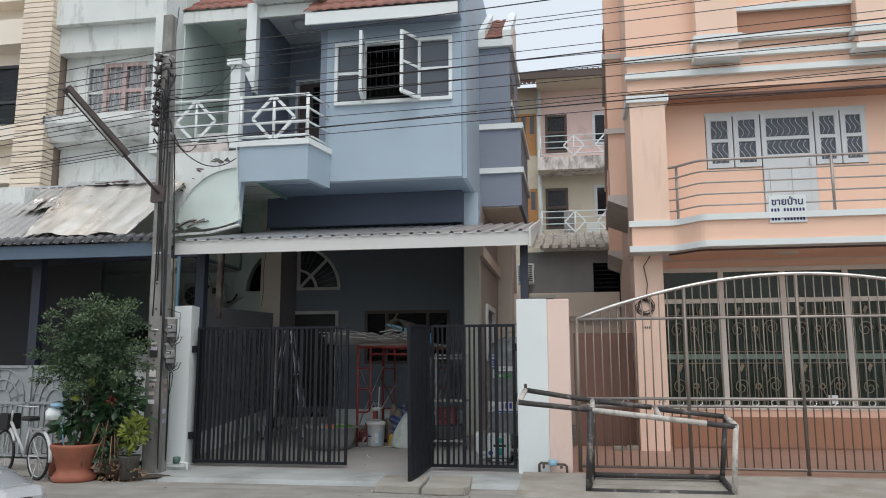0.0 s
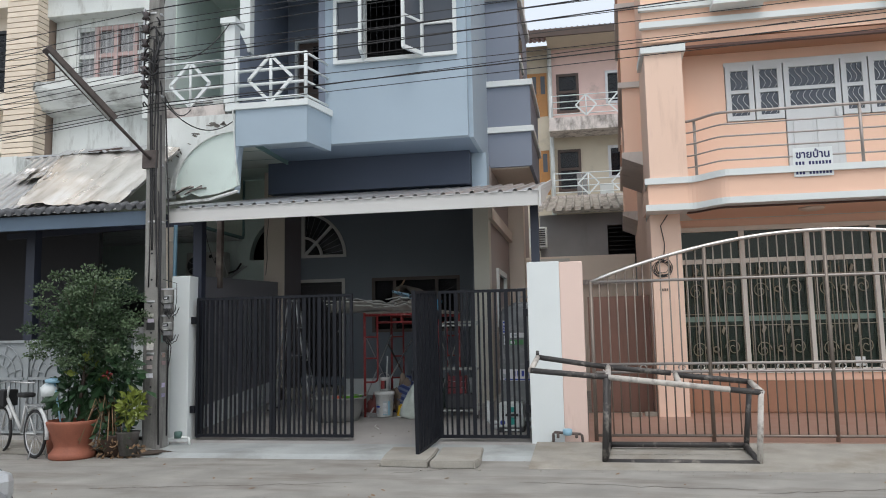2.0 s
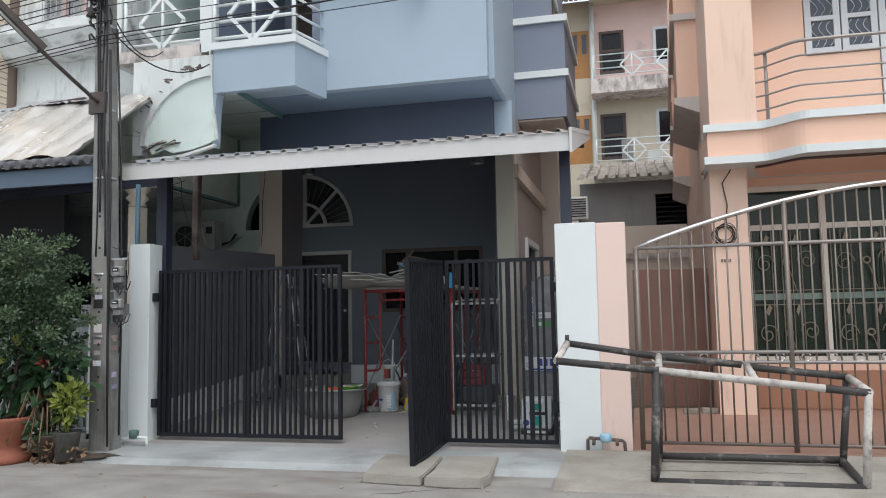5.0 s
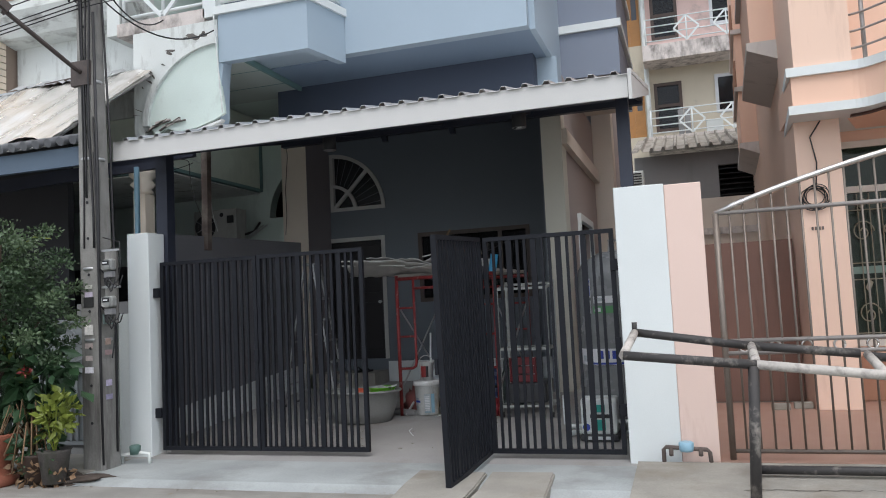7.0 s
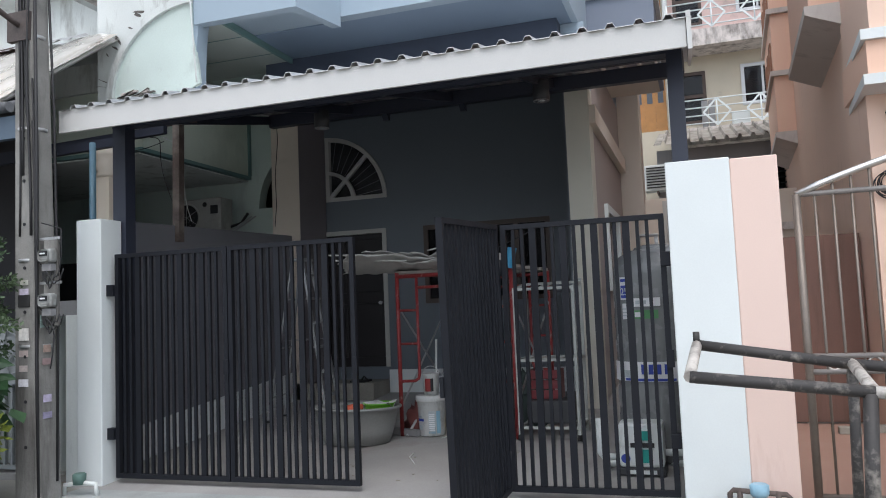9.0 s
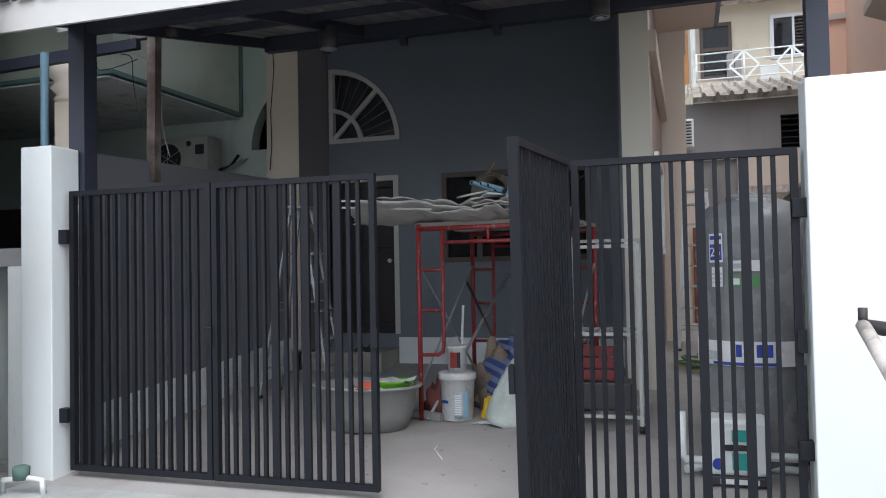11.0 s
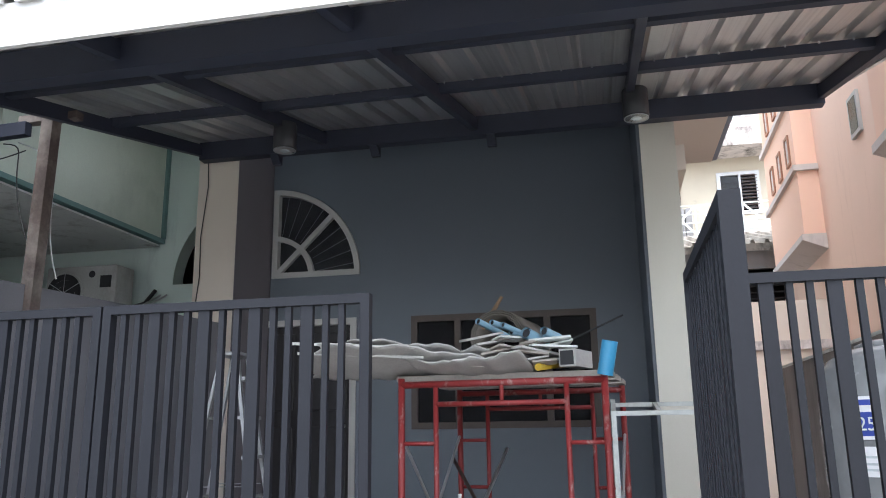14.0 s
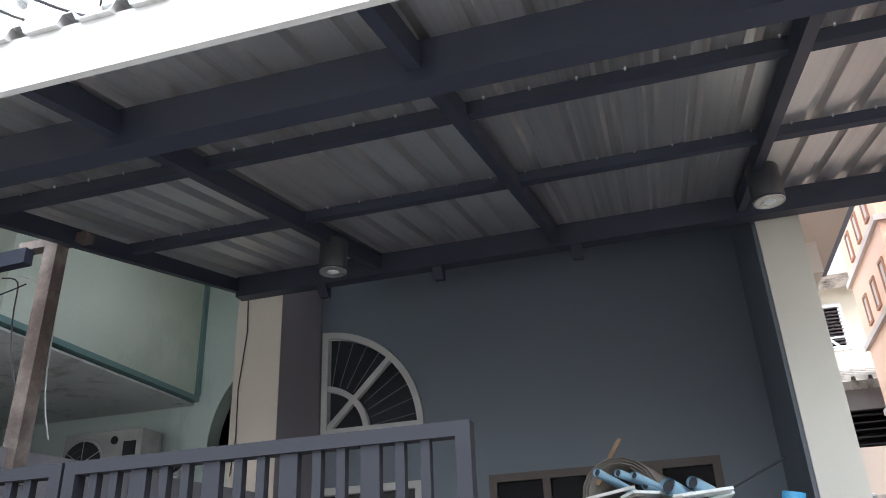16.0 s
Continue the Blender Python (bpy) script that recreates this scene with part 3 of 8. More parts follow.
uw = thing("window_4", "white casement window with two open leaves and a black grille", "window", (-3.3, 13.62, 6.09), kind="structure")
for a, b, c, d in ((UWIN[0], UWIN[1], UWIN[3] - 0.06, UWIN[3]), (UWIN[0], UWIN[1], UWIN[2], UWIN[2] + 0.06), (UWIN[0], UWIN[0] + 0.06, UWIN[2] + 0.06, UWIN[3] - 0.06), (UWIN[1] - 0.06, UWIN[1], UWIN[2] + 0.06, UWIN[3] - 0.06), (-3.83, -3.77, UWIN[2] + 0.06, UWIN[3] - 0.06), (-2.83, -2.77, UWIN[2] + 0.06, UWIN[3] - 0.06)):
    part("window_frame", box(a, b, 13.56, 13.66, c, d), M_WHITE, uw)
for a, b in ((UWIN[0] + 0.06, -3.83), (-2.77, UWIN[1] - 0.06)):
    part("pane", box(a, b, 13.62, 13.626, UWIN[2] + 0.06, UWIN[3] - 0.06), M_FILM, uw)
    part("glazing_bar", box(a, b, 13.58, 13.64, 6.65, 6.7), M_WHITE, uw)
for hinge, tip in ((-3.8, (-3.72, 13.08)), (-2.8, (-3.02, 13.16))):
    lf = part("casement", bar((hinge, 13.55, 6.14), (tip[0], tip[1], 6.14), 0.05, 0.06), M_WHITE, uw)
    part("top_rail", bar((hinge, 13.55, 7.2), (tip[0], tip[1], 7.2), 0.05, 0.06), M_WHITE, lf)
    part("middle_rail", bar((hinge, 13.55, 6.68), (tip[0], tip[1], 6.68), 0.04, 0.045), M_WHITE, lf)
    part("stile", bar((hinge, 13.55, 6.12), (hinge, 13.55, 7.23), 0.05, 0.06), M_WHITE, lf)
    part("stile", bar((tip[0], tip[1], 6.12), (tip[0], tip[1], 7.23), 0.05, 0.06), M_WHITE, lf)
    part("pane", prism([(hinge, 13.55), (tip[0], tip[1]), (tip[0] + 0.006, tip[1]), (hinge + 0.006, 13.55)], 6.17, 7.18, "z"), M_FILM, lf)
for k in range(9):
    part("grille_rod", rod((-3.72 + k * 0.11, 13.72, 6.12), (-3.72 + k * 0.11, 13.72, 7.22), 0.006, 5), M_DARK, uw)
for k in range(5):
    part("grille_rod", rod((-3.77, 13.715, 6.25 + k * 0.21), (-2.8, 13.715, 6.25 + k * 0.21), 0.005, 5), M_DARK, uw)


def tile_roof(x0, x1, y0, z0, y1, z1, pitch=0.2, rows=8):
    """Rounded clay tiles in courses, each course a step above the one below."""
    bm = bmesh.new()
    n = max(6, int((x1 - x0) / pitch * 6))
    for r in range(rows):
        a, b = r / rows, (r + 1.12) / rows
        line = []
        for t, lift in ((a, 0.035), (b, 0.0)):
            row = []
            for i in range(n + 1):
                x = x0 + (x1 - x0) * i / n
                wave = 0.032 * abs(math.sin(math.pi * (x - x0) / pitch))
                row.append(bm.verts.new((x, y0 + (y1 - y0) * t, z0 + (z1 - z0) * t + wave + lift)))
            line.append(row)
        under = [bm.verts.new((v.co.x, v.co.y, v.co.z - 0.03)) for v in line[0]]
        for i in range(n):
            bm.faces.new((line[0][i], line[0][i + 1], line[1][i + 1], line[1][i])).smooth = True
            bm.faces.new((under[i], under[i + 1], line[0][i + 1], line[0][i]))
    return bm


structure("roof_front", tile_roof(-4.8, -2.05, 13.14, 7.68, 15.6, 9.75), M_ROOFTILE, "brown-red clay tiled roof over the window", "roof")
structure("trim_eave", box(-4.77, -2.05, 13.16, 13.2, 7.46, 7.68), M_WHITE, "white eave board", "trim")
structure("roof_balcony", tile_roof(-7.5, -4.75, 13.52, 8.08, 16.0, 10.1), M_ROOFTILE, "brown-red clay tiled roof over the balconies", "roof")
structure("trim_eave_balcony", box(-7.5, -4.77, 13.55, 13.62, 7.86, 8.08), M_WHITEOLD, "stained white eave board over the balconies", "trim")
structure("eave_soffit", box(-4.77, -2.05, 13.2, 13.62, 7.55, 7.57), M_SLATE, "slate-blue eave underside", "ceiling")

# wing over the side passage
WX, WY0, WY1 = -1.17, 15.7, 18.0
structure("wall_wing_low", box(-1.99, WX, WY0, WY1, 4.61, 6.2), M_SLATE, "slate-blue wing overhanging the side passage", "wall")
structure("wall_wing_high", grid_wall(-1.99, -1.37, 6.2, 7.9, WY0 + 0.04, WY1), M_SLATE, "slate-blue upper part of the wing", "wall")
structure("wing_soffit", box(-1.97, WX - 0.06, WY0 + 0.06, WY1 - 0.04, 4.585, 4.61), M_BEIGE, "pale underside of the wing", "ceiling")
for z in (5.32, 6.22):
    structure("trim_wing_band", box(-2.0, WX + 0.05, WY0 - 0.05, WY1 + 0.04, z - 0.055, z + 0.055), M_WHITE, "white moulded band round the wing", "trim")
structure("trim_wing_cap", box(-2.02, -1.3, WY0 - 0.06, WY1 + 0.04, 7.9, 8.05), M_WHITE, "white coping of the wing", "trim")
structure("roof_wing", tile_roof(-1.86, -1.5, WY0, 8.08, WY0 + 1.8, 9.3, 0.18, 6), M_ROOFTILE, "small brown-red tiled roof strip between white copings", "roof")
for a, b in ((-2.0, -1.86), (-1.5, -1.33)):
    structure("trim_wing_verge", prism([(WY0 - 0.04, 8.05), (WY0 + 1.8, 9.3), (WY0 + 1.8, 9.48), (WY0 - 0.04, 8.24)], a, b, "x"), M_WHITE, "white sloping verge beside the tiles", "trim")
structure("wall_wing_gable", prism([(WY0 + 0.06, 8.05), (WY1, 8.05), (WY1, 9.2), (WY0 + 1.7, 9.2)], -1.96, -1.38, "x"), M_BEIGE, "pale sloping gable of the wing", "wall")
wingwin = thing("window_5", "narrow dark side window of the wing", "window", (-1.37, 16.4, 6.3), kind="structure")
part("pane", box(-1.375, -1.362, 15.95, 16.7, 6.28, 6.72), M_GLASS, wingwin)
part("pane", box(-1.375, -1.362, 15.95, 16.7, 6.84, 7.35), M_GLASS, wingwin)
part("glazing_bar", box(-1.38, -1.34, 15.9, 16.75, 6.72, 6.84), M_WHITE, wingwin)

# balcony of the blue house
structure("balcony_slab", prism([(-5.78, 13.02), (-4.66, 13.02), (-4.5, 13.62), (-4.5, 15.3), (-5.78, 15.3)], 4.74, 5.19, "z"), M_BLUE, "blue-grey balcony slab", "balcony")
structure("balcony_front", prism([(-5.78, 12.9), (-4.56, 12.9), (-4.4, 13.615), (-4.5, 13.615), (-4.65, 13.018), (-5.78, 13.018)], 4.6, 5.2, "z"), M_BLUE, "blue-grey balcony front with a hanging lip", "balcony")
M_CEIL = surface("pale_grey_green_board", (0.5, 0.56, 0.53), 0.8, vary=0.08, scale=1.5, dirt=(0.3, 0.33, 0.31), dirt_amount=0.2)
structure("porch_ceiling", box(-7.3, -5.61, 13.03, 14.95, 4.7, 4.716), M_CEIL, "pale panelled ceiling of the neighbour's porch", "ceiling")
structure("trim_porch_edge", box(-5.608, -5.575, 13.02, 14.65, 4.66, 4.735), M_GREENTRIM, "dark edge strip of the porch ceiling", "trim")
for y in (13.65, 14.3):
    structure("trim_porch_joint", box(-7.3, -5.62, y, y + 0.012, 4.695, 4.699), M_GREENTRIM, "dark joint between the ceiling boards", "trim")
structure("trim_balcony", prism([(-5.82, 12.86), (-4.53, 12.86), (-4.36, 13.66), (-4.5, 13.66), (-4.66, 13.0), (-5.82, 13.0)], 5.2, 5.3, "z"), M_WHITE, "white balcony coping", "trim")
structure("balcony_party_post", box(-6.0, -5.82, 12.9, 13.1, 5.2, 6.68), M_WHITE, "white post between the two balconies", "column")
structure("trim_party_cap", box(-6.05, -5.78, 12.84, 13.2, 6.68, 6.78), M_WHITE, "white cap of the balcony post", "trim")
structure("wall_party", prism([(13.1, 5.2), (15.4, 5.2), (15.4, 8.1), (13.6, 8.1), (13.6, 6.4), (13.1, 6.66)], -5.98, -5.85, "x"), M_SLATE, "slate-blue party wall between the balconies", "wall")
structure("column_party", box(-5.99, -5.8, 13.45, 13.62, 6.4, 8.1), M_WHITE, "white column between the balconies", "column")


def diamond_rail(name, x0, x1, y, z0, z1, label, levels=4, dia=None, r=0.018, group=""):
    rail = thing(name, label, "railing", ((x0 + x1) / 2, y, z0), group)
    for k in range(levels):
        z = z0 + (z1 - z0) * (k + 0.35) / (levels - 0.65)
        part("rail", rod((x0, y, z), (x1, y, z), r, 8), M_WHITE, rail)
    for x in (x0, x1):
        part("post", rod((x, y, z0), (x, y, z1 + 0.02), r * 1.2, 8), M_WHITE, rail)
    for cx in dia or [(x0 + x1) / 2]:
        h, mz = (z1 - z0) / 2, (z0 + z1) / 2
        part("post", rod((cx, y, z0), (cx, y, z1), r * 1.1, 8), M_WHITE, rail)
        for sx in (-1, 1):
            for sz in (-1, 1):
                part("diamond_bar", bar((cx + sx * h * 0.95, y - 0.012, mz), (cx, y - 0.012, mz + sz * h), 0.035, 0.05), M_WHITE, rail)
    return rail


r1 = diamond_rail("balcony_railing", -5.8, -4.6, 12.95, 5.3, 6.1, "white steel balcony railing with a diamond motif", 4, [-5.2], 0.026)
for k in range(4):
    z = 5.3 + 0.8 * (k + 0.35) / 3.35
    part("side_rail", rod((-4.6, 12.95, z), (-4.45, 13.6, z), 0.02, 8), M_WHITE, r1)

# ---- carport awning ----
def under(y):
    return 3.13 + 0.215 * (y - 11.33)


def rib_sheet(x0, x1, y0, y1, zf, pitch=0.22, rib=0.03, thick=0.004):
    """Metal sheet with raised ribs running up the slope."""
    bm = bmesh.new()
    prof = []
    x = x0
    while x < x1 - 1e-6:
        for dx, h in ((0.0, 0.0), (pitch * 0.62, 0.0), (pitch * 0.72, rib), (pitch * 0.9, rib)):
            if x + dx <= x1:
                prof.append((x + dx, h))
        x += pitch
    prof.append((x1, 0.0))
    rows = []
    for dz in (0.0, thick):
        for y in (y0, (y0 + y1) / 2, y1):
            rows.append([bm.verts.new((px, y, zf(y) + h + dz)) for px, h in prof])
    for a, b in ((0, 1), (1, 2), (3, 4), (4, 5), (0, 3), (2, 5)):
        for i in range(len(prof) - 1):
            bm.faces.new((rows[a][i], rows[a][i + 1], rows[b][i + 1], rows[b][i]))
    bmesh.ops.recalc_face_normals(bm, faces=bm.faces[:])
    return bm


aw = thing("awning", "corrugated metal carport awning on dark steel beams with an off-white fascia", "awning", (-3.4, 11.33, 3.1))
part("metal_sheet", rib_sheet(-6.02, -0.78, 11.3, 14.95, lambda y: under(y) + 0.19, 0.19, 0.034), M_SHEET, aw)
fas = bmesh.new()
bx(fas, -6.04, -0.82, 11.325, 11.35, 3.125, 3.325)
part("fascia", fas, M_FASCIA, aw, "off-white steel fascia board")
part("side_fascia", prism([(11.3, 3.1), (14.95, under(14.95) + 0.14), (14.95, under(14.95) + 0.26), (11.3, 3.36)], -0.815, -0.785, "x"), M_FASCIA, aw)
for x, xb in ((-5.95, -5.95), (-4.8, -4.8), (-3.63, -3.5), (-2.3, -2.3), (-0.88, -0.88)):
    part("rafter", bar((x, 11.42, under(11.42) + 0.12), (xb, 14.8, under(14.8) + 0.12), 0.05, 0.1), M_NAVY, aw)
for y, h in ((11.92, 0.17), (12.45, 0.06), (13.45, 0.06), (14.72, 0.16)):
    part("purlin", bar((-5.95, y, under(y) + 0.18 - h / 2), (-0.86, y, under(y) + 0.18 - h / 2), 0.1 if h > 0.1 else 0.05, h), M_NAVY, aw)
for y in (11.92, 12.45, 13.45, 14.72):
    for k in range(27):
        x = -6.02 + 0.19 * (k + 0.31)
        part("roof_screw", lathe([(0.006, 0.0), (0.006, 0.012), (0.003, 0.018)], (x, y - 0.034, under(y) + 0.17), 6), M_GALV, aw)
for x in (-5.26, -4.37, -3.38):
    part("bracket", prism([(14.68, under(14.72) + 0.03), (14.8, under(14.72) + 0.03), (14.8, under(14.72) - 0.05), (14.76, under(14.72) - 0.05)], x - 0.035, x + 0.035, "x"), M_NAVY, aw)
part("post", box(-5.93, -5.79, 11.85, 11.98, 0.06, under(11.9) + 0.08), M_NAVY, aw)
part("post", box(-0.97, -0.86, 11.82, 11.94, 0.06, under(11.9) + 0.08), M_NAVY, aw)
for lx in (-4.785, -2.27):
    lamp = thing("downlight", "black cylindrical downlight under the awning", "lamp", (lx, 13.85, 3.56), "downlights")
    part("housing", lathe([(0.08, 0.0), (0.086, 0.008), (0.086, 0.19), (0.08, 0.2)], (lx, 13.85, 3.57), 20), M_BLACK, lamp)
    part("trim_ring", lathe([(0.083, -0.002), (0.083, -0.006), (0.077, -0.006), (0.075, -0.002)], (lx, 13.85, 3.567), 24), M_GALV, lamp, "steel trim ring")
    part("reflector", lathe([(0.075, -0.003), (0.035, -0.001)], (lx, 13.85, 3.566), 20), M_STAINLESS, lamp)
    part("bulb", lathe([(0.035, -0.004), (0.03, -0.008), (0.004, -0.009)], (lx, 13.85, 3.566), 16), M_WHITE, lamp)
    part("mount", rod((lx, 13.85, 3.77), (lx, 13.85, under(13.85) + 0.12), 0.02, 8), M_BLACK, lamp)

# ---- gate and pillars ----
pl = structure("pillar_left", soft_box(0.008, -6.1, -5.83, 11.58, 11.84, 0.0, 2.39), M_WHITE, "freshly painted white gate pillar", "pillar")
prt = structure("pillar_right", soft_box(0.008, -1.02, -0.6, 11.58, 11.84, 0.0, 2.41), M_WHITE, "freshly painted white gate pillar by the boundary", "pillar")
structure("pillar_peach", soft_box(0.008, -0.6, -0.3, 11.6, 11.86, 0.0, 2.4), M_PINKLIGHT, "pale peach boundary pillar with hairline cracks", "pillar")


def gate_leaf(x0, w, wide_first, label):
    """A steel leaf with bars of two widths, built along x from x0."""
    y, z0, z1 = 11.69, 0.12, 2.07
    g = thing("gate_leaf", label, "gate", (x0, y, z0), "leaves of the charcoal gate")
    part("stile", box(x0, x0 + 0.038, y - 0.022, y + 0.022, z0, z1), M_GATE, g)
    part("stile", box(x0 + w - 0.038, x0 + w, y - 0.022, y + 0.022, z0, z1), M_GATE, g)
    part("top_rail", box(x0 + 0.038, x0 + w - 0.038, y - 0.0218, y + 0.0218, z1 - 0.036, z1), M_GATE, g)
    part("bottom_rail", box(x0 + 0.038, x0 + w - 0.038, y - 0.0218, y + 0.0218, z0, z0 + 0.04), M_GATE, g)
    n = 14
    gap = (w - 0.076 - 5 * 0.05 - 9 * 0.024) / (n + 1)
    cx = x0 + 0.038 + gap
    for k in range(n):
        big = (k + wide_first) % 3 == 0
        h = 0.025 if big else 0.012
        cx += h
        part("slat", box(cx - h, cx + h, y - 0.0125, y + 0.0125, z0 + 0.04, z1 - 0.036), M_GATE, g)
        cx += h + gap
    for z in (0.35, 1.75):
        part("hinge", rod((x0, y + 0.02, z - 0.06), (x0, y + 0.02, z + 0.06), 0.014, 8), M_GATE, g)
    part("latch", box(x0 + w - 0.03, x0 + w + 0.015, y - 0.045, y - 0.022, 1.0, 1.12), M_GATE, g)
    return g


gate_leaf(-5.76, 1.15, 1, "charcoal steel bar gate leaf, closed, beside the white pillar")
gate_leaf(-4.6, 1.16, 1, "charcoal steel bar gate leaf, closed, with a free edge")
g3 = gate_leaf(-2.25, 1.2, 1, "charcoal steel bar gate leaf swung open towards the street")
g3.rotation_euler = (0, radians(2.8), radians(-91.7))
gate_leaf(-2.232, 1.18, 1, "charcoal steel bar gate leaf, closed, before the water tank")
for z in (0.5, 1.75):
    for x, s in ((-5.83, 1), (-1.02, -1)):
        part("hinge_bracket", soft_box(0.004, min(x, x + s * 0.07), max(x, x + s * 0.07), 11.64, 11.7, z - 0.05, z + 0.05), M_GATE, pl if s > 0 else prt, "black steel hinge bracket")

# divider wall and passage wall
structure("wall_divider", prism([(11.84, 0.0), (15.5, 0.0), (15.5, 2.56), (12.3, 2.45), (11.84, 2.4)], -6.2, -6.1, "x"), surface("divider_paint", (0.19, 0.19, 0.21), 0.7, vary=0.1, scale=1.2, fine=80, bump=0.1), "dark slate-grey divider wall beside the carport", "wall")
structure("baseboard_divider", prism([(11.9, 0.05), (15.5, 0.25), (15.5, 0.72), (11.9, 0.42)], -6.098, -6.085, "x"), M_WHITE, "white painted skirting of the divider wall", "baseboard")
structure("wall_boundary", box(-0.6, -0.45, 11.86, 19.1, 0.0, 2.19), M_CEMENTWALL, "grey cement boundary wall beside the passage", "wall")
structure("wall_boundary_cap", box(-0.61, -0.44, 11.865, 19.11, 2.19, 2.215), M_WHITEOLD, "pale capping on the grey boundary wall", "trim")

# ---- pale green neighbour house ----
structure("wall_neighbour_back", grid_wall(-30, -6.36, 0.0, 4.7, 16.0, 16.2, [(-6.94, -6.38, 3.06, 4.0)]), M_GREEN, "pale green back wall of the neighbour's carport", "wall")
structure("neighbour_arch_fill", prism([(-6.945, 3.06), (-6.945, 4.001), (-6.37, 4.001)] + [(-6.0 - 0.94 * math.cos(a), 3.06 + 0.94 * math.sin(a)) for a in (1.165 - 1.165 * i / 10 for i in range(11))], 16.001, 16.19), M_GREEN, "pale green wall above the arched window", "wall")
structure("neighbour_mezzanine", box(-14, -7.07, 13.65, 15.99, 3.54, 4.7), M_GREENPALE, "pale green box of the neighbour's upper storey", "wall")
structure("trim_mezzanine", box(-14, -7.05, 13.6, 15.985, 3.5, 3.545), M_GREENTRIM, "dark green trim under the pale green box", "trim")
structure("mezzanine_soffit", box(-14, -7.1, 13.62, 15.98, 3.47, 3.488), M_WHITEOLD, "grey panelled soffit of the neighbour's carport", "ceiling")
structure("trim_mezzanine_corner", box(-7.075, -7.045, 15.93, 15.99, 3.55, 4.7), M_GREENTRIM, "dark green corner trim", "trim")
structure("neighbour_ceiling", box(-30, -5.98, 13.81, 16.1, 4.72, 4.82), M_GREEN, "pale green ceiling slab of the neighbour's carport", "ceiling")

M_DUSTY = surface("dusty_white_casing", (0.4, 0.4, 0.38), 0.6, vary=0.15, scale=3, fine=60, dirt=(0.2, 0.19, 0.17), dirt_amount=0.4, dirt_scale=(3, 3, 1.5))
acu = thing("air_conditioner", "dusty white outdoor air conditioner unit on the green wall", "air conditioner", (-7.73, 15.7, 2.75))
part("case", soft_box(0.015, -8.08, -7.29, 15.55, 15.85, 2.66, 3.21), M_DUSTY, acu)
part("fan_ring", lathe([(0.2, 0), (0.215, 0.012), (0.2, 0.02)], (0, 0, 0), 24), M_DUSTY, acu).matrix_basis = pose(-7.85, 15.55, 2.94, 90)
part("fan_grille", lathe([(0.19, 0), (0.19, 0.01)], (0, 0, 0), 24), M_DARK, acu, "dark fan opening").matrix_basis = pose(-7.85, 15.529, 2.94, 90)
part("side_panel", box(-7.46, -7.34, 15.54, 15.552, 2.98, 3.1), M_DARK, acu)
part("badge", lathe([(0.035, 0), (0.035, 0.006)], (0, 0, 0), 16), M_DARK, acu).matrix_basis = pose(-7.56, 15.549, 3.12, 90)
for a in (0.5, 1.55, 2.6):
    part("guard_rod", rod((-7.85 + 0.2 * math.cos(a), 15.522, 2.94 + 0.2 * math.sin(a)), (-7.85 - 0.2 * math.cos(a), 15.522, 2.94 - 0.2 * math.sin(a)), 0.005, 5), M_GALV, acu)
for r in (0.07, 0.13):
    part("guard_ring", chain(bmesh.new(), [(-7.85 + r * math.cos(a), 15.522, 2.94 + r * math.sin(a)) for a in (2 * math.pi * i / 20 for i in range(21))], 0.004, 4), M_GALV, acu)
part("pipe", chain(bmesh.new(), [(-7.3, 15.8, 2.8), (-7.15, 15.85, 2.85), (-7.1, 15.95, 3.0)], 0.02, 6), M_WIRE, acu)
part("strut", bar((-7.45, 15.5, 2.6), (-7.45, 15.98, 2.3), 0.02), M_GALV, acu)
for x0 in (-7.27, -7.2):
    part("strut", bar((x0, 15.6, 2.66), (x0 + 0.22, 15.97, 2.95), 0.018), M_GALV, acu)
for x in (-8.0, -7.45):
    part("bracket", bar((x, 15.5, 2.645), (x, 15.99, 2.645), 0.03, 0.03), M_GALV, acu)

# arched panel at the front of the neighbour's carport
arch = [(-7.05, 3.8), (-7.05, 5.15), (-5.8, 5.15), (-5.8, 4.92)]
arch += [(-5.8 - 1.1 * math.sin(a), 3.92 + 1.0 * math.cos(a)) for a in (math.pi / 2 * i / 14 for i in range(15))]
structure("wall_arch_front", prism(arch + [(-6.9, 3.8)], 12.9, 13.05), M_WHITEOLD, "weathered white wall over an arch, paint peeling", "wall")
structure("trim_arch", prism([(-5.8 - 1.1 * math.sin(a), 3.92 + 1.0 * math.cos(a)) for a in (math.pi / 2 * i / 14 for i in range(15))] + [(-5.8 - 1.02 * math.sin(a), 3.92 + 0.92 * math.cos(a)) for a in (math.pi / 2 * i / 14 for i in range(14, -1, -1))], 12.86, 12.99), M_WHITEOLD, "raised white moulding round the arch", "trim")
structure("arch_panel", prism([(-5.8 - 1.02 * math.sin(a), 3.92 + 0.92 * math.cos(a)) for a in (math.pi / 2 * i / 14 for i in range(15))] + [(-6.72, 3.8), (-6.55, 3.86), (-6.4, 3.8), (-6.1, 3.83), (-5.85, 3.9), (-5.72, 3.96), (-5.74, 4.15), (-5.8, 4.5)], 12.9, 12.94), M_PANEL, "pale green boarded arch with a broken lower edge", "panel")
M_SILL = surface("streaked_white_paint", (0.66, 0.69, 0.67), 0.8, vary=0.1, scale=3, dirt=(0.12, 0.11, 0.1), dirt_amount=0.42, dirt_scale=(2.2, 4, 5))
M_EXPOSED = surface("exposed_render", (0.13, 0.12, 0.11), 0.95, vary=0.4, scale=12, fine=60, bump=0.5)
flakes = random.Random(17)
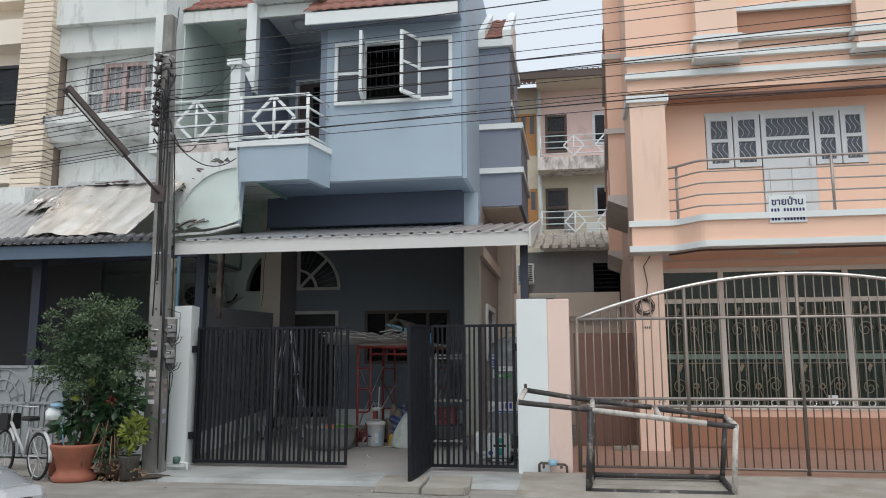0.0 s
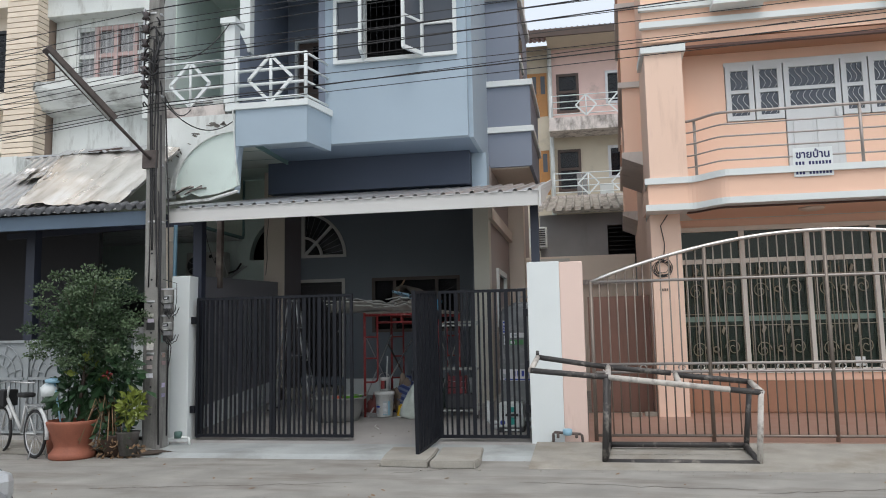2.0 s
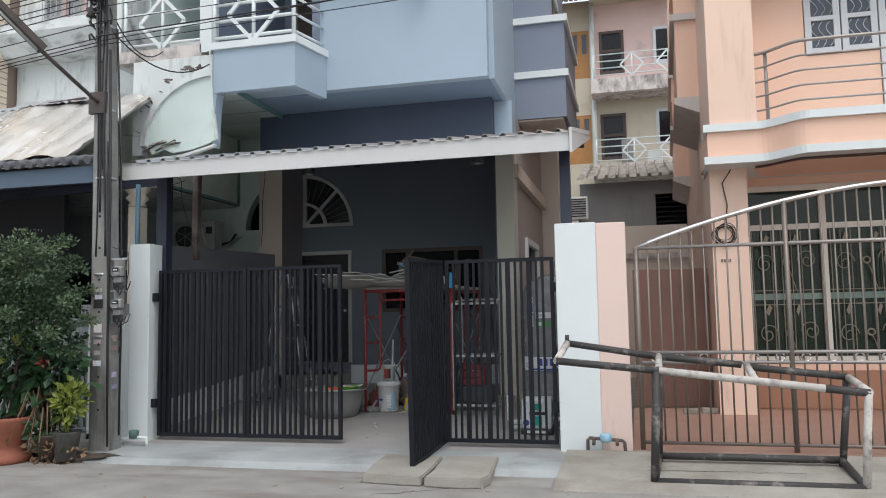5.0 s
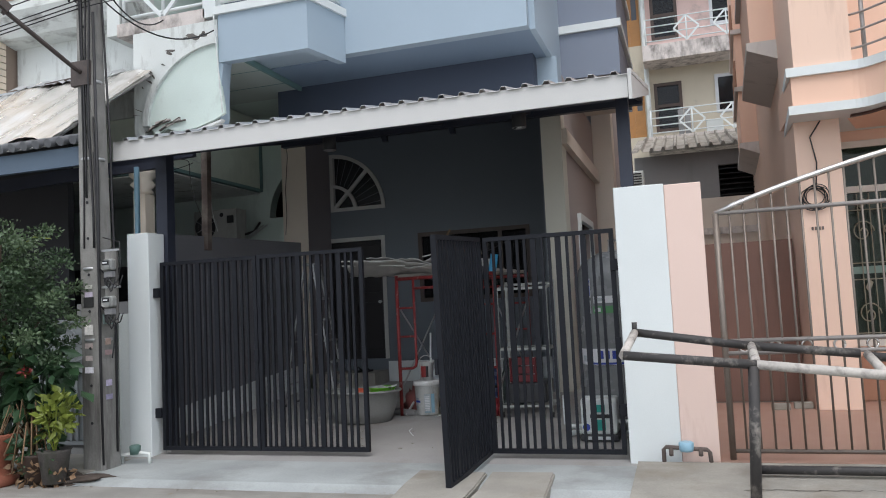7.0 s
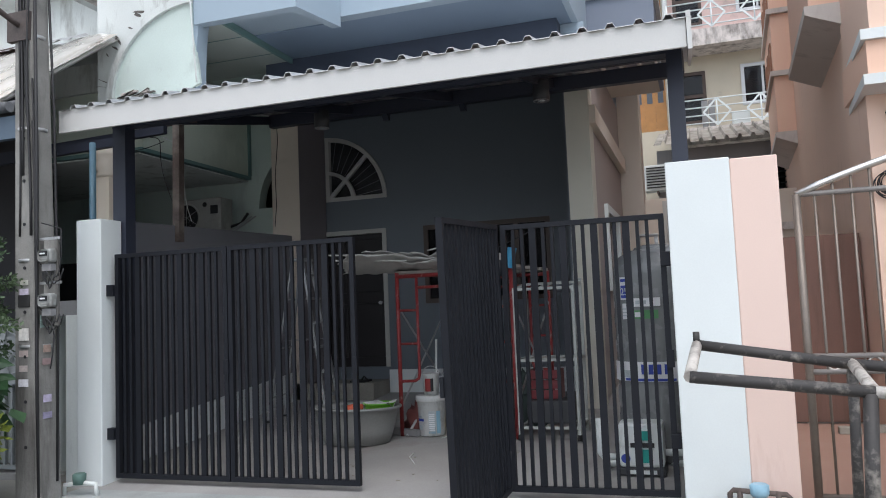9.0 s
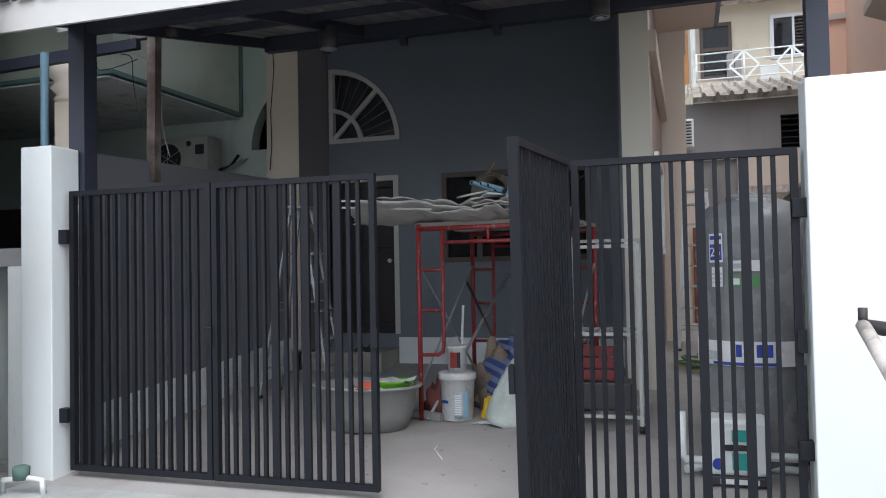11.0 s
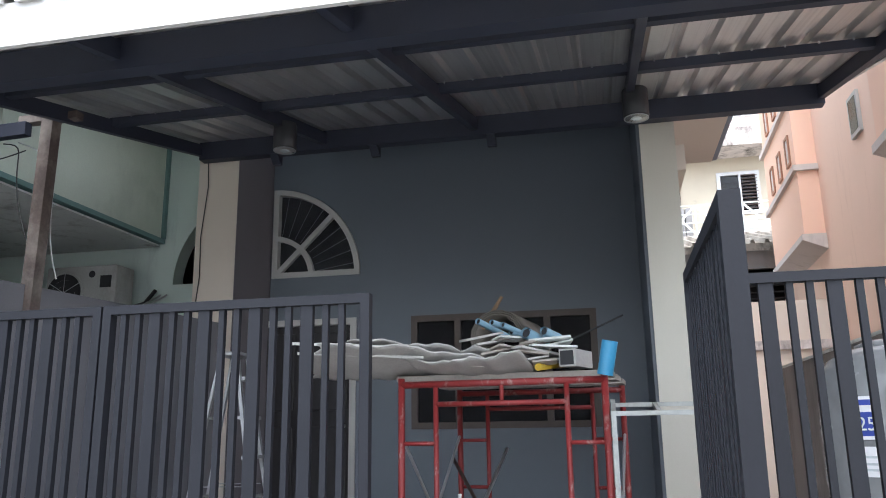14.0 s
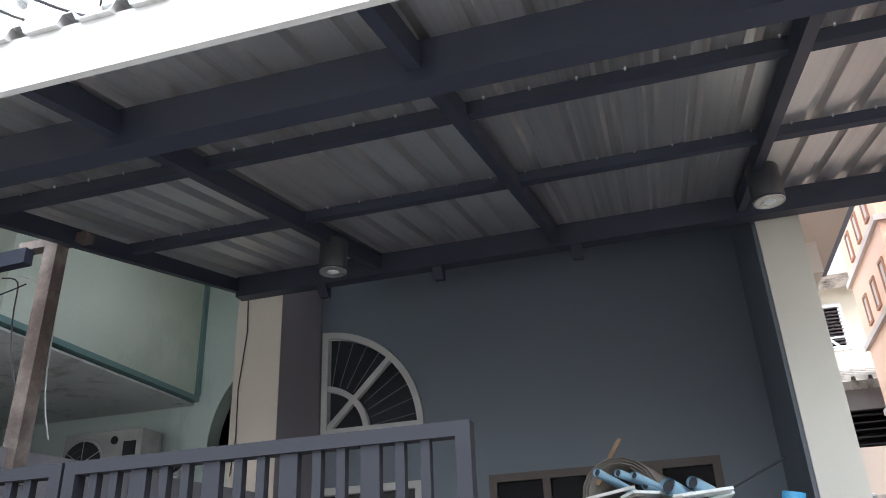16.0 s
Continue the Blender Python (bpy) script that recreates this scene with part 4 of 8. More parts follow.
for k in range(16):
    a = math.pi / 2 * (0.06 + 0.9 * flakes.random() ** (0.6 if k % 2 else 1.6))
    r = 1.13 + flakes.uniform(0.0, 0.12)
    cx, cz = -5.8 - r * math.sin(a), 3.92 + 0.92 * r * math.cos(a)
    w, h = flakes.uniform(0.02, 0.09), flakes.uniform(0.012, 0.045)
    ring = [(cx + w * flakes.uniform(0.6, 1.1) * math.cos(t + a), cz + h * flakes.uniform(0.6, 1.1) * math.sin(t)) for t in (2 * math.pi * i / 7 for i in range(7))]
    structure("trim_peeled_patch", prism(ring, 12.896, 12.902), M_EXPOSED, "patch of peeled plaster showing dark render", "trim")
for k in range(7):
    x = -6.78 + 0.05 * k
    structure("trim_broken_lath", bar((x - 0.08, 12.88, 3.84 + 0.035 * (k % 4)), (x + flakes.uniform(0.1, 0.26), 12.88, 3.93 + 0.05 * flakes.random()), 0.03, 0.012 + 0.01 * (k % 2)), (M_EXPOSED, M_STAIN)[k % 2], "broken lath at the arch's torn foot", "trim")
structure("trim_arch_flashing", prism([(-6.95, 3.66), (-6.6, 3.69), (-6.2, 3.7), (-5.72, 3.83), (-5.7, 3.86), (-6.2, 3.745), (-6.6, 3.73), (-6.95, 3.71)], 12.8, 12.88), M_WHITEOLD, "bent pale flashing strip under the arch", "trim")
structure("arch_bracket", prism([(-5.8, 5.2), (-5.8, 3.85)] + [(-5.78 + 0.3 * (1 - math.cos(a)) , 3.95 + 1.25 * math.sin(a)) for a in (math.pi / 2 * i / 10 for i in range(11))], 12.92, 13.1), M_BLUE, "curved blue-grey bracket beside the balcony", "trim")

# green balcony
structure("green_balcony_slab", box(-7.3, -5.98, 12.9, 15.3, 5.15, 5.32), M_STAIN, "stained balcony edge of the green house", "balcony")
structure("green_balcony_back", grid_wall(-7.6, -5.98, 5.3, 8.2, 15.3, 15.45), M_GREEN, "pale green balcony back wall", "wall")
structure("green_balcony_ceiling", box(-7.6, -5.85, 13.62, 15.3, 8.1, 8.18), M_GREEN, "pale green balcony ceiling", "ceiling")
structure("green_balcony_cheek", box(-7.45, -7.28, 13.62, 15.4, 5.3, 8.6), M_GREEN, "pale green cheek wall of the balcony", "wall")
diamond_rail("balcony_railing", -7.25, -6.02, 12.98, 5.34, 6.1, "weathered white steel railing of the green balcony", 4, [-6.64], 0.022)
for cx, cy in ((-6.5, 14.6), (-5.3, 14.4)):
    cl = thing("ceiling_lamp", "round glass ceiling lamp of the balcony", "lamp", (cx, cy, 8.0), "balcony ceiling lamps")
    part("bowl", lathe([(0.05, -0.12), (0.12, -0.08), (0.15, -0.02), (0.16, 0.0)], (cx, cy, 8.08), 20), M_WHITEOLD, cl)
    part("rim", lathe([(0.165, -0.03), (0.175, -0.02), (0.175, 0.0)], (cx, cy, 8.098), 20), M_GALV, cl)
ac2 = thing("air_conditioner", "white outdoor air conditioner unit on the green balcony", "air conditioner", (-6.9, 14.2, 5.32))
part("case", soft_box(0.015, -7.2, -6.5, 14.0, 14.3, 5.34, 5.85), M_WHITEOLD, ac2)
for k in range(7):
    part("louvre", box(-7.15, -6.75, 13.985, 14.0, 5.4 + k * 0.055, 5.42 + k * 0.055), M_DARK, ac2)

# window bay
NW = (-9.25, -7.7, 6.12, 7.2)
structure("wall_bay", grid_wall(-9.68, -7.3, 4.3, 9.5, 13.6, 13.8, [NW]), M_WHITEOLD, "weathered white upper wall of the neighbour, stained by rain", "wall")
structure("trim_bay_lintel", box(-9.7, -7.505, 13.35, 13.6, 7.35, 7.85), M_WHITEOLD, "white lintel band over the window", "trim")
structure("trim_bay_cap", box(-9.7, -7.505, 13.2, 13.6, 7.85, 8.5), M_WHITEOLD, "stained white parapet band", "trim")
structure("trim_bay_sill", prism([(13.1, 5.9), (13.1, 6.05), (13.6, 6.12), (13.6, 5.55), (13.3, 5.6)], -9.72, -7.26, "x"), M_SILL, "thick moulded white sill, streaked with dirt", "trim")
structure("trim_bay_side", box(-7.5, -7.3, 12.95, 13.6, 5.2, 9.5), M_WHITEOLD, "weathered white side wall of the bay", "wall")
nwin = thing("window_6", "four-leaf pinkish wooden casement window with a grille", "window", (-8.5, 13.6, 6.12), kind="structure")
M_PINKWOOD = surface("faded_pink_wood", (0.52, 0.38, 0.36), 0.7, vary=0.15)
for k in range(5):
    x = NW[0] + (NW[1] - NW[0]) * k / 4
    part("stile", box(x - 0.04, x + 0.04, 13.62, 13.7, NW[2], NW[3]), M_PINKWOOD if 0 < k < 4 else M_WHITEOLD, nwin)
for k in range(4):
    a, b = NW[0] + (NW[1] - NW[0]) * k / 4 + 0.04, NW[0] + (NW[1] - NW[0]) * (k + 1) / 4 - 0.04
    for z in (NW[2], 6.62, NW[3] - 0.07):
        part("rail", box(a, b, 13.63, 13.69, z, z + 0.07), M_PINKWOOD if 0 < k < 3 else M_WHITEOLD, nwin)
    part("pane", box(a, b, 13.66, 13.665, NW[2] + 0.07, NW[3] - 0.07), M_CLEAR, nwin)
    part("curtain", prism([(a + (b - a) * i / 12, 13.72 + 0.012 * (i % 2)) for i in range(13)] + [(b, 13.745), (a, 13.745)], NW[2] + 0.02, NW[3] - 0.02, "z"), M_CURTAIN, nwin)
for k in range(14):
    x = NW[0] + 0.06 + k * 0.11
    part("grille_rod", rod((x, 13.585, NW[2] + 0.01), (x, 13.585, NW[3] - 0.01), 0.006, 5), M_GALV, nwin)
for k in range(4):
    part("grille_rod", rod((NW[0], 13.58, 6.3 + 0.24 * k), (NW[1], 13.58, 6.3 + 0.24 * k), 0.006, 5), M_GALV, nwin)

# cream house with a strip-tiled pier
structure("wall_cream", grid_wall(-30, -10.3, 4.0, 10.0, 13.7, 13.9, [(-12.6, -10.42, 6.1, 7.35)]), M_CREAM, "cream painted wall of the house further along", "wall")
cw = thing("window_7", "dark aluminium sliding window of the cream house", "window", (-11.5, 13.7, 6.1), kind="structure")
for x in (-12.56, -11.5, -10.46):
    part("stile", box(x - 0.03, x + 0.03, 13.7, 13.78, 6.1, 7.35), M_BLACK, cw)
for z in (6.13, 6.6, 7.32):
    part("rail", box(-12.6, -10.42, 13.705, 13.775, z - 0.03, z + 0.03), M_BLACK, cw)
part("pane", box(-12.6, -10.42, 13.74, 13.746, 6.1, 7.35), M_GLASS, cw)
for z0, z1, y in ((7.6, 8.1, 13.3), (5.7, 6.0, 13.3), (4.9, 5.2, 13.4), (8.5, 9.0, 13.35)):
    structure("trim_cream_band", box(-30, -10.3, y, 13.7, z0, z1), M_CREAM, "cream moulded band", "trim")
pier = thing("tiled_pier", "pier clad in cream strip tiles", "pier", (-9.98, 13.3, 4.4), kind="structure")
part("core", box(-10.27, -9.71, 13.13, 13.7, 4.45, 10.0), M_TILEGROUT, pier)
strip = part("strip_tile", box(-10.3, -9.68, 13.1, 13.4, 4.5, 4.585), M_CREAMTILE, pier)
for k in range(1, 54):
    share("strip_tile", strip, Matrix.Translation((0, 0, 0.1 * k)), pier)
structure("trim_pier_foot", box(-10.35, -9.45, 12.45, 13.09, 4.2, 4.56), M_WHITEOLD, "white stepped foot of the tiled pier", "trim")

# neighbour's lean-to roof
M_EAVE = surface("grey_fibre_eave", (0.13, 0.135, 0.145), 0.8, vary=0.2, scale=6)
nroof = thing("lean_to_roof", "corrugated lean-to roof with crumpled foil over a dark blue steel beam", "roof", (-8.5, 11.2, 3.2))


def lean(y):
    return 3.36 + 0.72 * (y - 11.2)


part("corrugated_sheet", rib_sheet(-30, -6.75, 11.15, 13.0, lean, 0.16, 0.03), M_SHEET, nroof)
foil = bmesh.new()
cols, rows_n = 54, 26


def crease(x, y):
    """Height of the crumpled foil: long folds down the slope, sharp ridges and small dents."""
    w = 0.35 * noise.noise((x * 0.9, y * 0.9, 7.0))
    long_fold = abs(noise.noise((x * 2.2 + w, y * 0.5 + w, 1.5)))
    cross = abs(noise.noise((x * 0.7, y * 2.4 + w, 4.2)))
    small = abs(noise.noise((x * 7.0, y * 6.0, 9.1)))
    return 0.05 + 0.11 * long_fold + 0.035 * cross + (0.05 if x < -8.35 else 0.01) * small


pts = []
for j in range(rows_n + 1):
    row = []
    for i in range(cols + 1):
        x, y = -8.42 - 0.5 * j / rows_n + (1.68 + 0.5 * j / rows_n) * i / cols, 11.22 + 1.64 * j / rows_n + 0.03 * noise.noise((i * 0.15, 0, 2)) * (j < 3)
        x, y = x + 0.018 * noise.noise((i * 3.1, j * 2.7, 5)), y + 0.02 * noise.noise((i * 2.3, j * 3.7, 8))
        row.append(foil.verts.new((x, y, lean(y) + crease(x, y) + 0.004 * noise.noise((i * 5.3, j * 4.9, 2)))))
    pts.append(row)
for j in range(rows_n):
    for i in range(cols):
        foil.faces.new((pts[j][i], pts[j][i + 1], pts[j + 1][i + 1], pts[j + 1][i])).smooth = True
M_FOIL = surface("crumpled_foil", (0.88, 0.85, 0.8), 0.24, metal=0.6, vary=0.12, scale=3, fine=40, bump=0.12, dirt=(0.45, 0.38, 0.31), dirt_amount=0.4, dirt_scale=(5, 0.6, 0.6))
part("foil_cover", foil, M_FOIL, nroof, "crumpled silver foil sheet")
part("front_beam", box(-30, -6.3, 11.2, 11.26, 3.1, 3.3), surface("blue_steel_beam", (0.08, 0.12, 0.17), 0.5, vary=0.1), nroof)
ed = bmesh.new()
for k in range(60):
    x = -6.35 - k * 0.16
    tube(ed, (x, 11.1, 3.345), (x, 11.3, 3.42), 0.048, 8)
part("tile_edge", ed, M_EAVE, nroof, "dark corrugated eave edge")
for x in (-8.75, -10.9, -13.0):
    part("post", box(x, x + 0.15, 11.9, 12.05, 0.0, 3.85), M_NAVY, nroof)
part("flashing", box(-30, -7.06, 12.97, 13.6, 4.66, 4.69), M_GALV, nroof, "grey metal flashing")
part("broken_board", bar((-8.35, 12.82, 4.63), (-7.75, 12.82, 4.66), 0.12, 0.03), M_DARKWOOD, nroof)
strip = bmesh.new()
edge_a = [(strip.verts.new((-8.9 + 0.06 * i, 12.7 + 0.02 * noise.noise((i * 0.7, 1, 0)), 4.6 + 0.035 * noise.noise((i * 0.9, 2, 0)))), strip.verts.new((-8.9 + 0.06 * i, 12.9, 4.72 + 0.04 * noise.noise((i * 0.6, 5, 0))))) for i in range(30)]
for a, b in zip(edge_a, edge_a[1:]):
    strip.faces.new((a[0], b[0], b[1], a[1]))
part("wall_flashing", strip, M_GALV, nroof, "crumpled grey wall flashing")
wrap = bmesh.new()
for k in range(5):
    g = [[wrap.verts.new((-9.15 + 0.13 * k + 0.035 * i + 0.02 * noise.noise((i, j, k)), 12.0 + 0.07 * j + 0.05 * (k % 2), lean(12.0 + 0.07 * j) + 0.09 + 0.07 * abs(noise.noise((i * 0.9 + k, j * 0.9, 3.0 * k))))) for i in range(7)] for j in range(7)]
    for j in range(6):
        for i in range(6):
            wrap.faces.new((g[j][i], g[j][i + 1], g[j + 1][i + 1], g[j + 1][i]))
part("foil_scrap", wrap, M_STAINLESS, nroof, "wrinkled silver foil scraps")

post = solid("rusty_post", bar((-6.09, 13.0, 2.3), (-6.07, 13.0, 3.62), 0.085), M_RUST, "rusty square steel post on the divider wall", "post")
solid("broken_beam", bar((-6.3, 13.0, 3.6), (-5.86, 13.0, 3.6), 0.07, 0.05), M_RUST, "rusty broken beam end on the post", "beam")
for z, y in ((3.52, 12.95), (3.3, 12.4)):
    solid("steel_beam", bar((-6.2, y, z), (-9.5, y, z - 0.1), 0.06, 0.09), M_NAVY, "dark steel beam of the neighbour's lean-to", "beam", "lean-to beams")
for k, (x, s2) in enumerate(((-6.4, 0.2), (-6.6, 0.3), (-6.9, 0.28))):
    solid("loose_wire", chain(bmesh.new(), [(x + 0.5 * u + 0.1 * math.sin(5 * u + k), 13.1, 3.5 - (1.0 if k < 2 else 0.05) * u - (0 if k < 2 else 0.1 * math.sin(3 * u)) + (s2 * math.sin(3 * u) if k < 2 else 0)) for u in (i / 12 for i in range(13))], 0.0045, 5), M_WIRE if k else M_WHITEOLD, "loose wire dangling in the neighbour's carport", "wire", "loose wires")
solid("drain_pipe", rod((-6.3, 12.0, 0.1), (-6.3, 12.0, 3.2), 0.03), surface("blue_pvc", (0.1, 0.2, 0.27), 0.45, vary=0.08), "blue plastic drain pipe beside the pillar", "pipe")

# neighbour's fence
M_FENCE = surface("dull_white_steel", (0.26, 0.285, 0.295), 0.6, vary=0.1, scale=4, dirt=(0.25, 0.23, 0.2), dirt_amount=0.25, dirt_scale=(4, 4, 1))
nf = thing("fence", "white ornamental steel fence panels of the neighbour", "fence", (-8, 11.75, 0.1))
for x0 in (-7.62, -8.52, -9.42):
    pn = part("panel_frame", bar((x0, 11.75, 1.5), (x0 + 0.86, 11.75, 1.5), 0.04), M_FENCE, nf)
    for a, b in (((x0, 0.15), (x0, 1.52)), ((x0 + 0.86, 0.15), (x0 + 0.86, 1.52)), ((x0, 0.17), (x0 + 0.86, 0.17)), ((x0, 0.95), (x0 + 0.86, 0.95))):
        part("frame_bar", bar((a[0], 11.75, a[1]), (b[0], 11.75, b[1]), 0.04), M_FENCE, pn)
    for k in range(1, 10):
        part("picket", bar((x0 + 0.086 * k, 11.75, 0.17), (x0 + 0.086 * k, 11.75, 0.95), 0.022), M_FENCE, pn)
    for r in (0.14, 0.26, 0.38):
        part("arc", chain(bmesh.new(), [(x0 + 0.43 + r * math.cos(a), 11.75, 0.97 + 1.3 * r * math.sin(a)) for a in (math.pi * i / 12 for i in range(13))], 0.01, 6), M_FENCE, pn)
    for k in range(6):
        a = math.pi * (k + 0.5) / 6
        part("ray", rod((x0 + 0.43 + 0.14 * math.cos(a), 11.75, 0.97 + 0.18 * math.sin(a)), (x0 + 0.43 + 0.38 * math.cos(a), 11.75, 0.97 + 0.49 * math.sin(a)), 0.008, 5), M_FENCE, pn)
    part("back_sheet", box(x0 + 0.02, x0 + 0.84, 11.765, 11.77, 0.2, 1.48), M_FENCE, pn)
structure("fence_pier", box(-6.75, -6.5, 11.7, 11.95, 0.0, 1.55), M_WHITEOLD, "weathered white fence pier", "pillar")
structure("fence_ledge", box(-6.8, -6.1, 11.62, 11.98, 1.55, 1.68), M_GREYWALL, "grey ledge on the fence pier", "trim")
structure("fence_pier_inner", box(-6.24, -6.1, 11.6, 11.9, 0.0, 1.55), M_WHITEOLD, "weathered white pier beside the gate pillar", "pillar")
structure("neighbour_column", box(-7.13, -6.95, 12.95, 13.13, 0.1, 3.08), M_CREAM, "slim cream column in the neighbour's carport", "column")
structure("trim_neighbour_capital", lathe([(0.1, 0.0), (0.13, 0.03), (0.1, 0.07), (0.16, 0.13), (0.11, 0.19), (0.17, 0.24), (0.17, 0.33)], (-7.05, 13.04, 3.08), 20), M_CREAM, "turned cream capital of the neighbour's column", "trim")
# Added near-black sheet and wall stand in for the carport's shaded depth.
structure("neighbour_screen", box(-30, -8.4, 13.2, 13.3, 0.1, 4.3), M_ROOM, "near-black sheet standing in for the further carport's shade", "wall")
structure("kitchen_wall", box(-30, -6.3, 15.0, 15.1, 0.1, 2.35), M_ROOM, "near-black wall standing in for shade in the neighbour's carport", "wall")

# ---- peach house ----
PX1 = 9.0
GLASSY = 15.4
structure("wall_pink_low", grid_wall(1.0, PX1, 0.0, 3.45, GLASSY, GLASSY + 0.2, [(1.36, PX1 - 0.3, 0.74, 3.25)]), M_PINK, "peach painted ground floor wall", "wall")
structure("pink_plinth", box(1.3, PX1, GLASSY - 0.12, GLASSY - 0.002, 0.1, 0.62), M_PINKDEEP, "terracotta plinth under the glazed front", "baseboard")
structure("column_pink_low", box(0.82, 1.3, 14.5, 15.5, 0.0, 3.45), M_PEACHPALE, "pale peach column at the house corner", "column")
pg = thing("window_8", "large white-framed glazed front with wrought iron grilles", "window", (4, GLASSY, 0.7), kind="structure")
gx = [1.36, 2.4, 3.45, 4.5, 5.55, 6.6, 7.65, 8.7]
for x in gx:
    part("mullion", box(x - 0.045, x + 0.045, GLASSY - 0.03, GLASSY + 0.08, 0.74, 3.25), M_MULLION, pg)
for z in (0.74, 2.62, 3.18):
    part("transom", box(gx[0], gx[-1], GLASSY - 0.025, GLASSY + 0.075, z, z + 0.08), M_MULLION, pg)
part("green_band", box(gx[0], gx[-1], GLASSY + 0.008, GLASSY + 0.018, 1.62, 1.71), surface("pale_green_rail", (0.2, 0.29, 0.25), 0.5), pg)
for a, b in zip(gx, gx[1:]):
    part("pane", box(a + 0.045, b - 0.045, GLASSY + 0.02, GLASSY + 0.026, 0.82, 3.18), M_GLASSG, pg)
    gr = part("grille", bar((a + 0.06, GLASSY - 0.05, 1.55), (b - 0.06, GLASSY - 0.05, 1.55), 0.014), M_IRON, pg, "wrought iron scroll grille")
    for x in [a + 0.08 + 0.13 * k for k in range(8)]:
        part("rod", rod((x, GLASSY - 0.05, 0.82), (x, GLASSY - 0.05, 2.6), 0.007, 5), M_IRON, gr)
    for z in (0.9, 1.75, 2.4):
        part("rod", rod((a + 0.05, GLASSY - 0.05, z), (b - 0.05, GLASSY - 0.05, z), 0.007, 5), M_IRON, gr)
    mid = (a + b) / 2
    for cz in (1.15, 2.15):
        for sx in (-1, 1):
            part("scroll", chain(bmesh.new(), [(mid + sx * (0.28 - 0.13 * (1 - i / 30) * math.cos(i * 0.36)), GLASSY - 0.062, cz + sx * 0.02 + 0.15 * (1 - i / 30) * math.sin(i * 0.36)) for i in range(26)], 0.008, 5), M_IRON, gr)
        part("rosette", chain(bmesh.new(), [(mid + 0.045 * math.cos(t), GLASSY - 0.064, cz + 0.045 * math.sin(t)) for t in (2 * math.pi * i / 12 for i in range(13))], 0.013, 6), M_IRON, gr)
        part("stem", chain(bmesh.new(), [(mid - 0.02 + 0.16 * u, GLASSY - 0.06, cz - 0.02 - 0.36 * u + 0.05 * math.sin(5 * u)) for u in (i / 8 for i in range(9))], 0.007, 5), M_IRON, gr)
        for u, w in ((-0.3, 0.09), (0.1, 0.07)):
            part("leaf", prism([(mid + u, cz + 0.3), (mid + u + w * 0.4, cz + 0.24), (mid + u + w, cz + 0.36), (mid + u + w * 0.5, cz + 0.4)], GLASSY - 0.066, GLASSY - 0.058), M_IRON, gr)

# bowed balcony
def bow(d=0.0):
    """Outline of the balcony's front edge, from the column round the bow to the right."""
    p = [(0.78 - d, 14.1 - d), (1.4, 14.1 - d)]
    p += [(1.4 + 0.55 * (i / 10), 14.1 - d - 0.42 * (0.5 - 0.5 * math.cos(math.pi * i / 10))) for i in range(1, 11)]
    return p + [(PX1, 13.68 - d)]


structure("pink_balcony", prism(bow() + [(PX1, 15.4), (0.78, 15.4)], 3.48, 3.86, "z"), M_PINK, "peach balcony front with a bowed end", "balcony")
for z, h in ((3.39, 0.1), (3.82, 0.1)):
    structure("trim_pink_balcony", prism(bow(0.05) + [(PX1, 15.38), (0.82, 15.38)], z, z + h, "z"), M_WHITE, "white moulding along the peach balcony", "trim")
structure("pink_balcony_recess", prism(bow(-0.45)[1:] + [(PX1, 15.2), (1.6, 15.2)], 3.38, 3.39, "z"), M_PINK, "recessed peach ceiling under the balcony", "ceiling")
M_BROWNTRIM = surface("brown_moulding_paint", (0.1, 0.05, 0.04), 0.6, vary=0.1)
structure("trim_balcony_soffit", prism(bow(-0.22)[1:] + [(PX1, 13.98)] + bow(-0.3)[:0:-1], 3.365, 3.385, "z"), M_BROWNTRIM, "brown moulding under the bowed balcony", "trim")
structure("trim_balcony_head", box(1.42, PX1, 14.126, 14.2, 6.06, 6.1), M_BROWNTRIM, "dark brown edge of the balcony ceiling", "trim")
dl = thing("ceiling_lamp", "flat round ceiling lamp under the peach balcony", "lamp", (3.3, 14.4, 3.36))
part("bowl", lathe([(0.1, -0.05), (0.18, -0.03), (0.2, 0.0)], (3.3, 14.4, 3.38), 20), M_BEIGE, dl)
UPY = 14.65
structure("wall_pink_up", grid_wall(1.35, PX1, 3.9, 6.2, UPY, UPY + 0.2, [(2.15, 4.79, 4.91, 5.92), (3.07, 3.95, 3.96, 4.91)]), M_PINK, "peach upper wall behind the balcony", "wall")
structure("column_pink_up", box(0.82, 1.41, 14.1, 15.5, 3.86, 6.05), M_PEACHPALE, "pale peach upper column, tiled joints", "column")
structure("trim_pink_column", box(0.76, 1.47, 14.04, 15.0, 6.0, 6.12), M_WHITE, "white capital of the peach column", "trim")
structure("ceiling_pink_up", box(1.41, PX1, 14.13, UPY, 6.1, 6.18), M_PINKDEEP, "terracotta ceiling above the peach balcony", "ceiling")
structure("wall_pink_top", box(0.8, PX1, 14.12, 15.6, 6.2, 9.5), M_PINK, "peach wall of the top storey", "wall")
for z in (6.42, 6.72):
    structure("trim_pink_band", box(0.76, PX1, 14.02, 14.12, z, z + 0.1), M_WHITE, "white band on the peach facade", "trim")
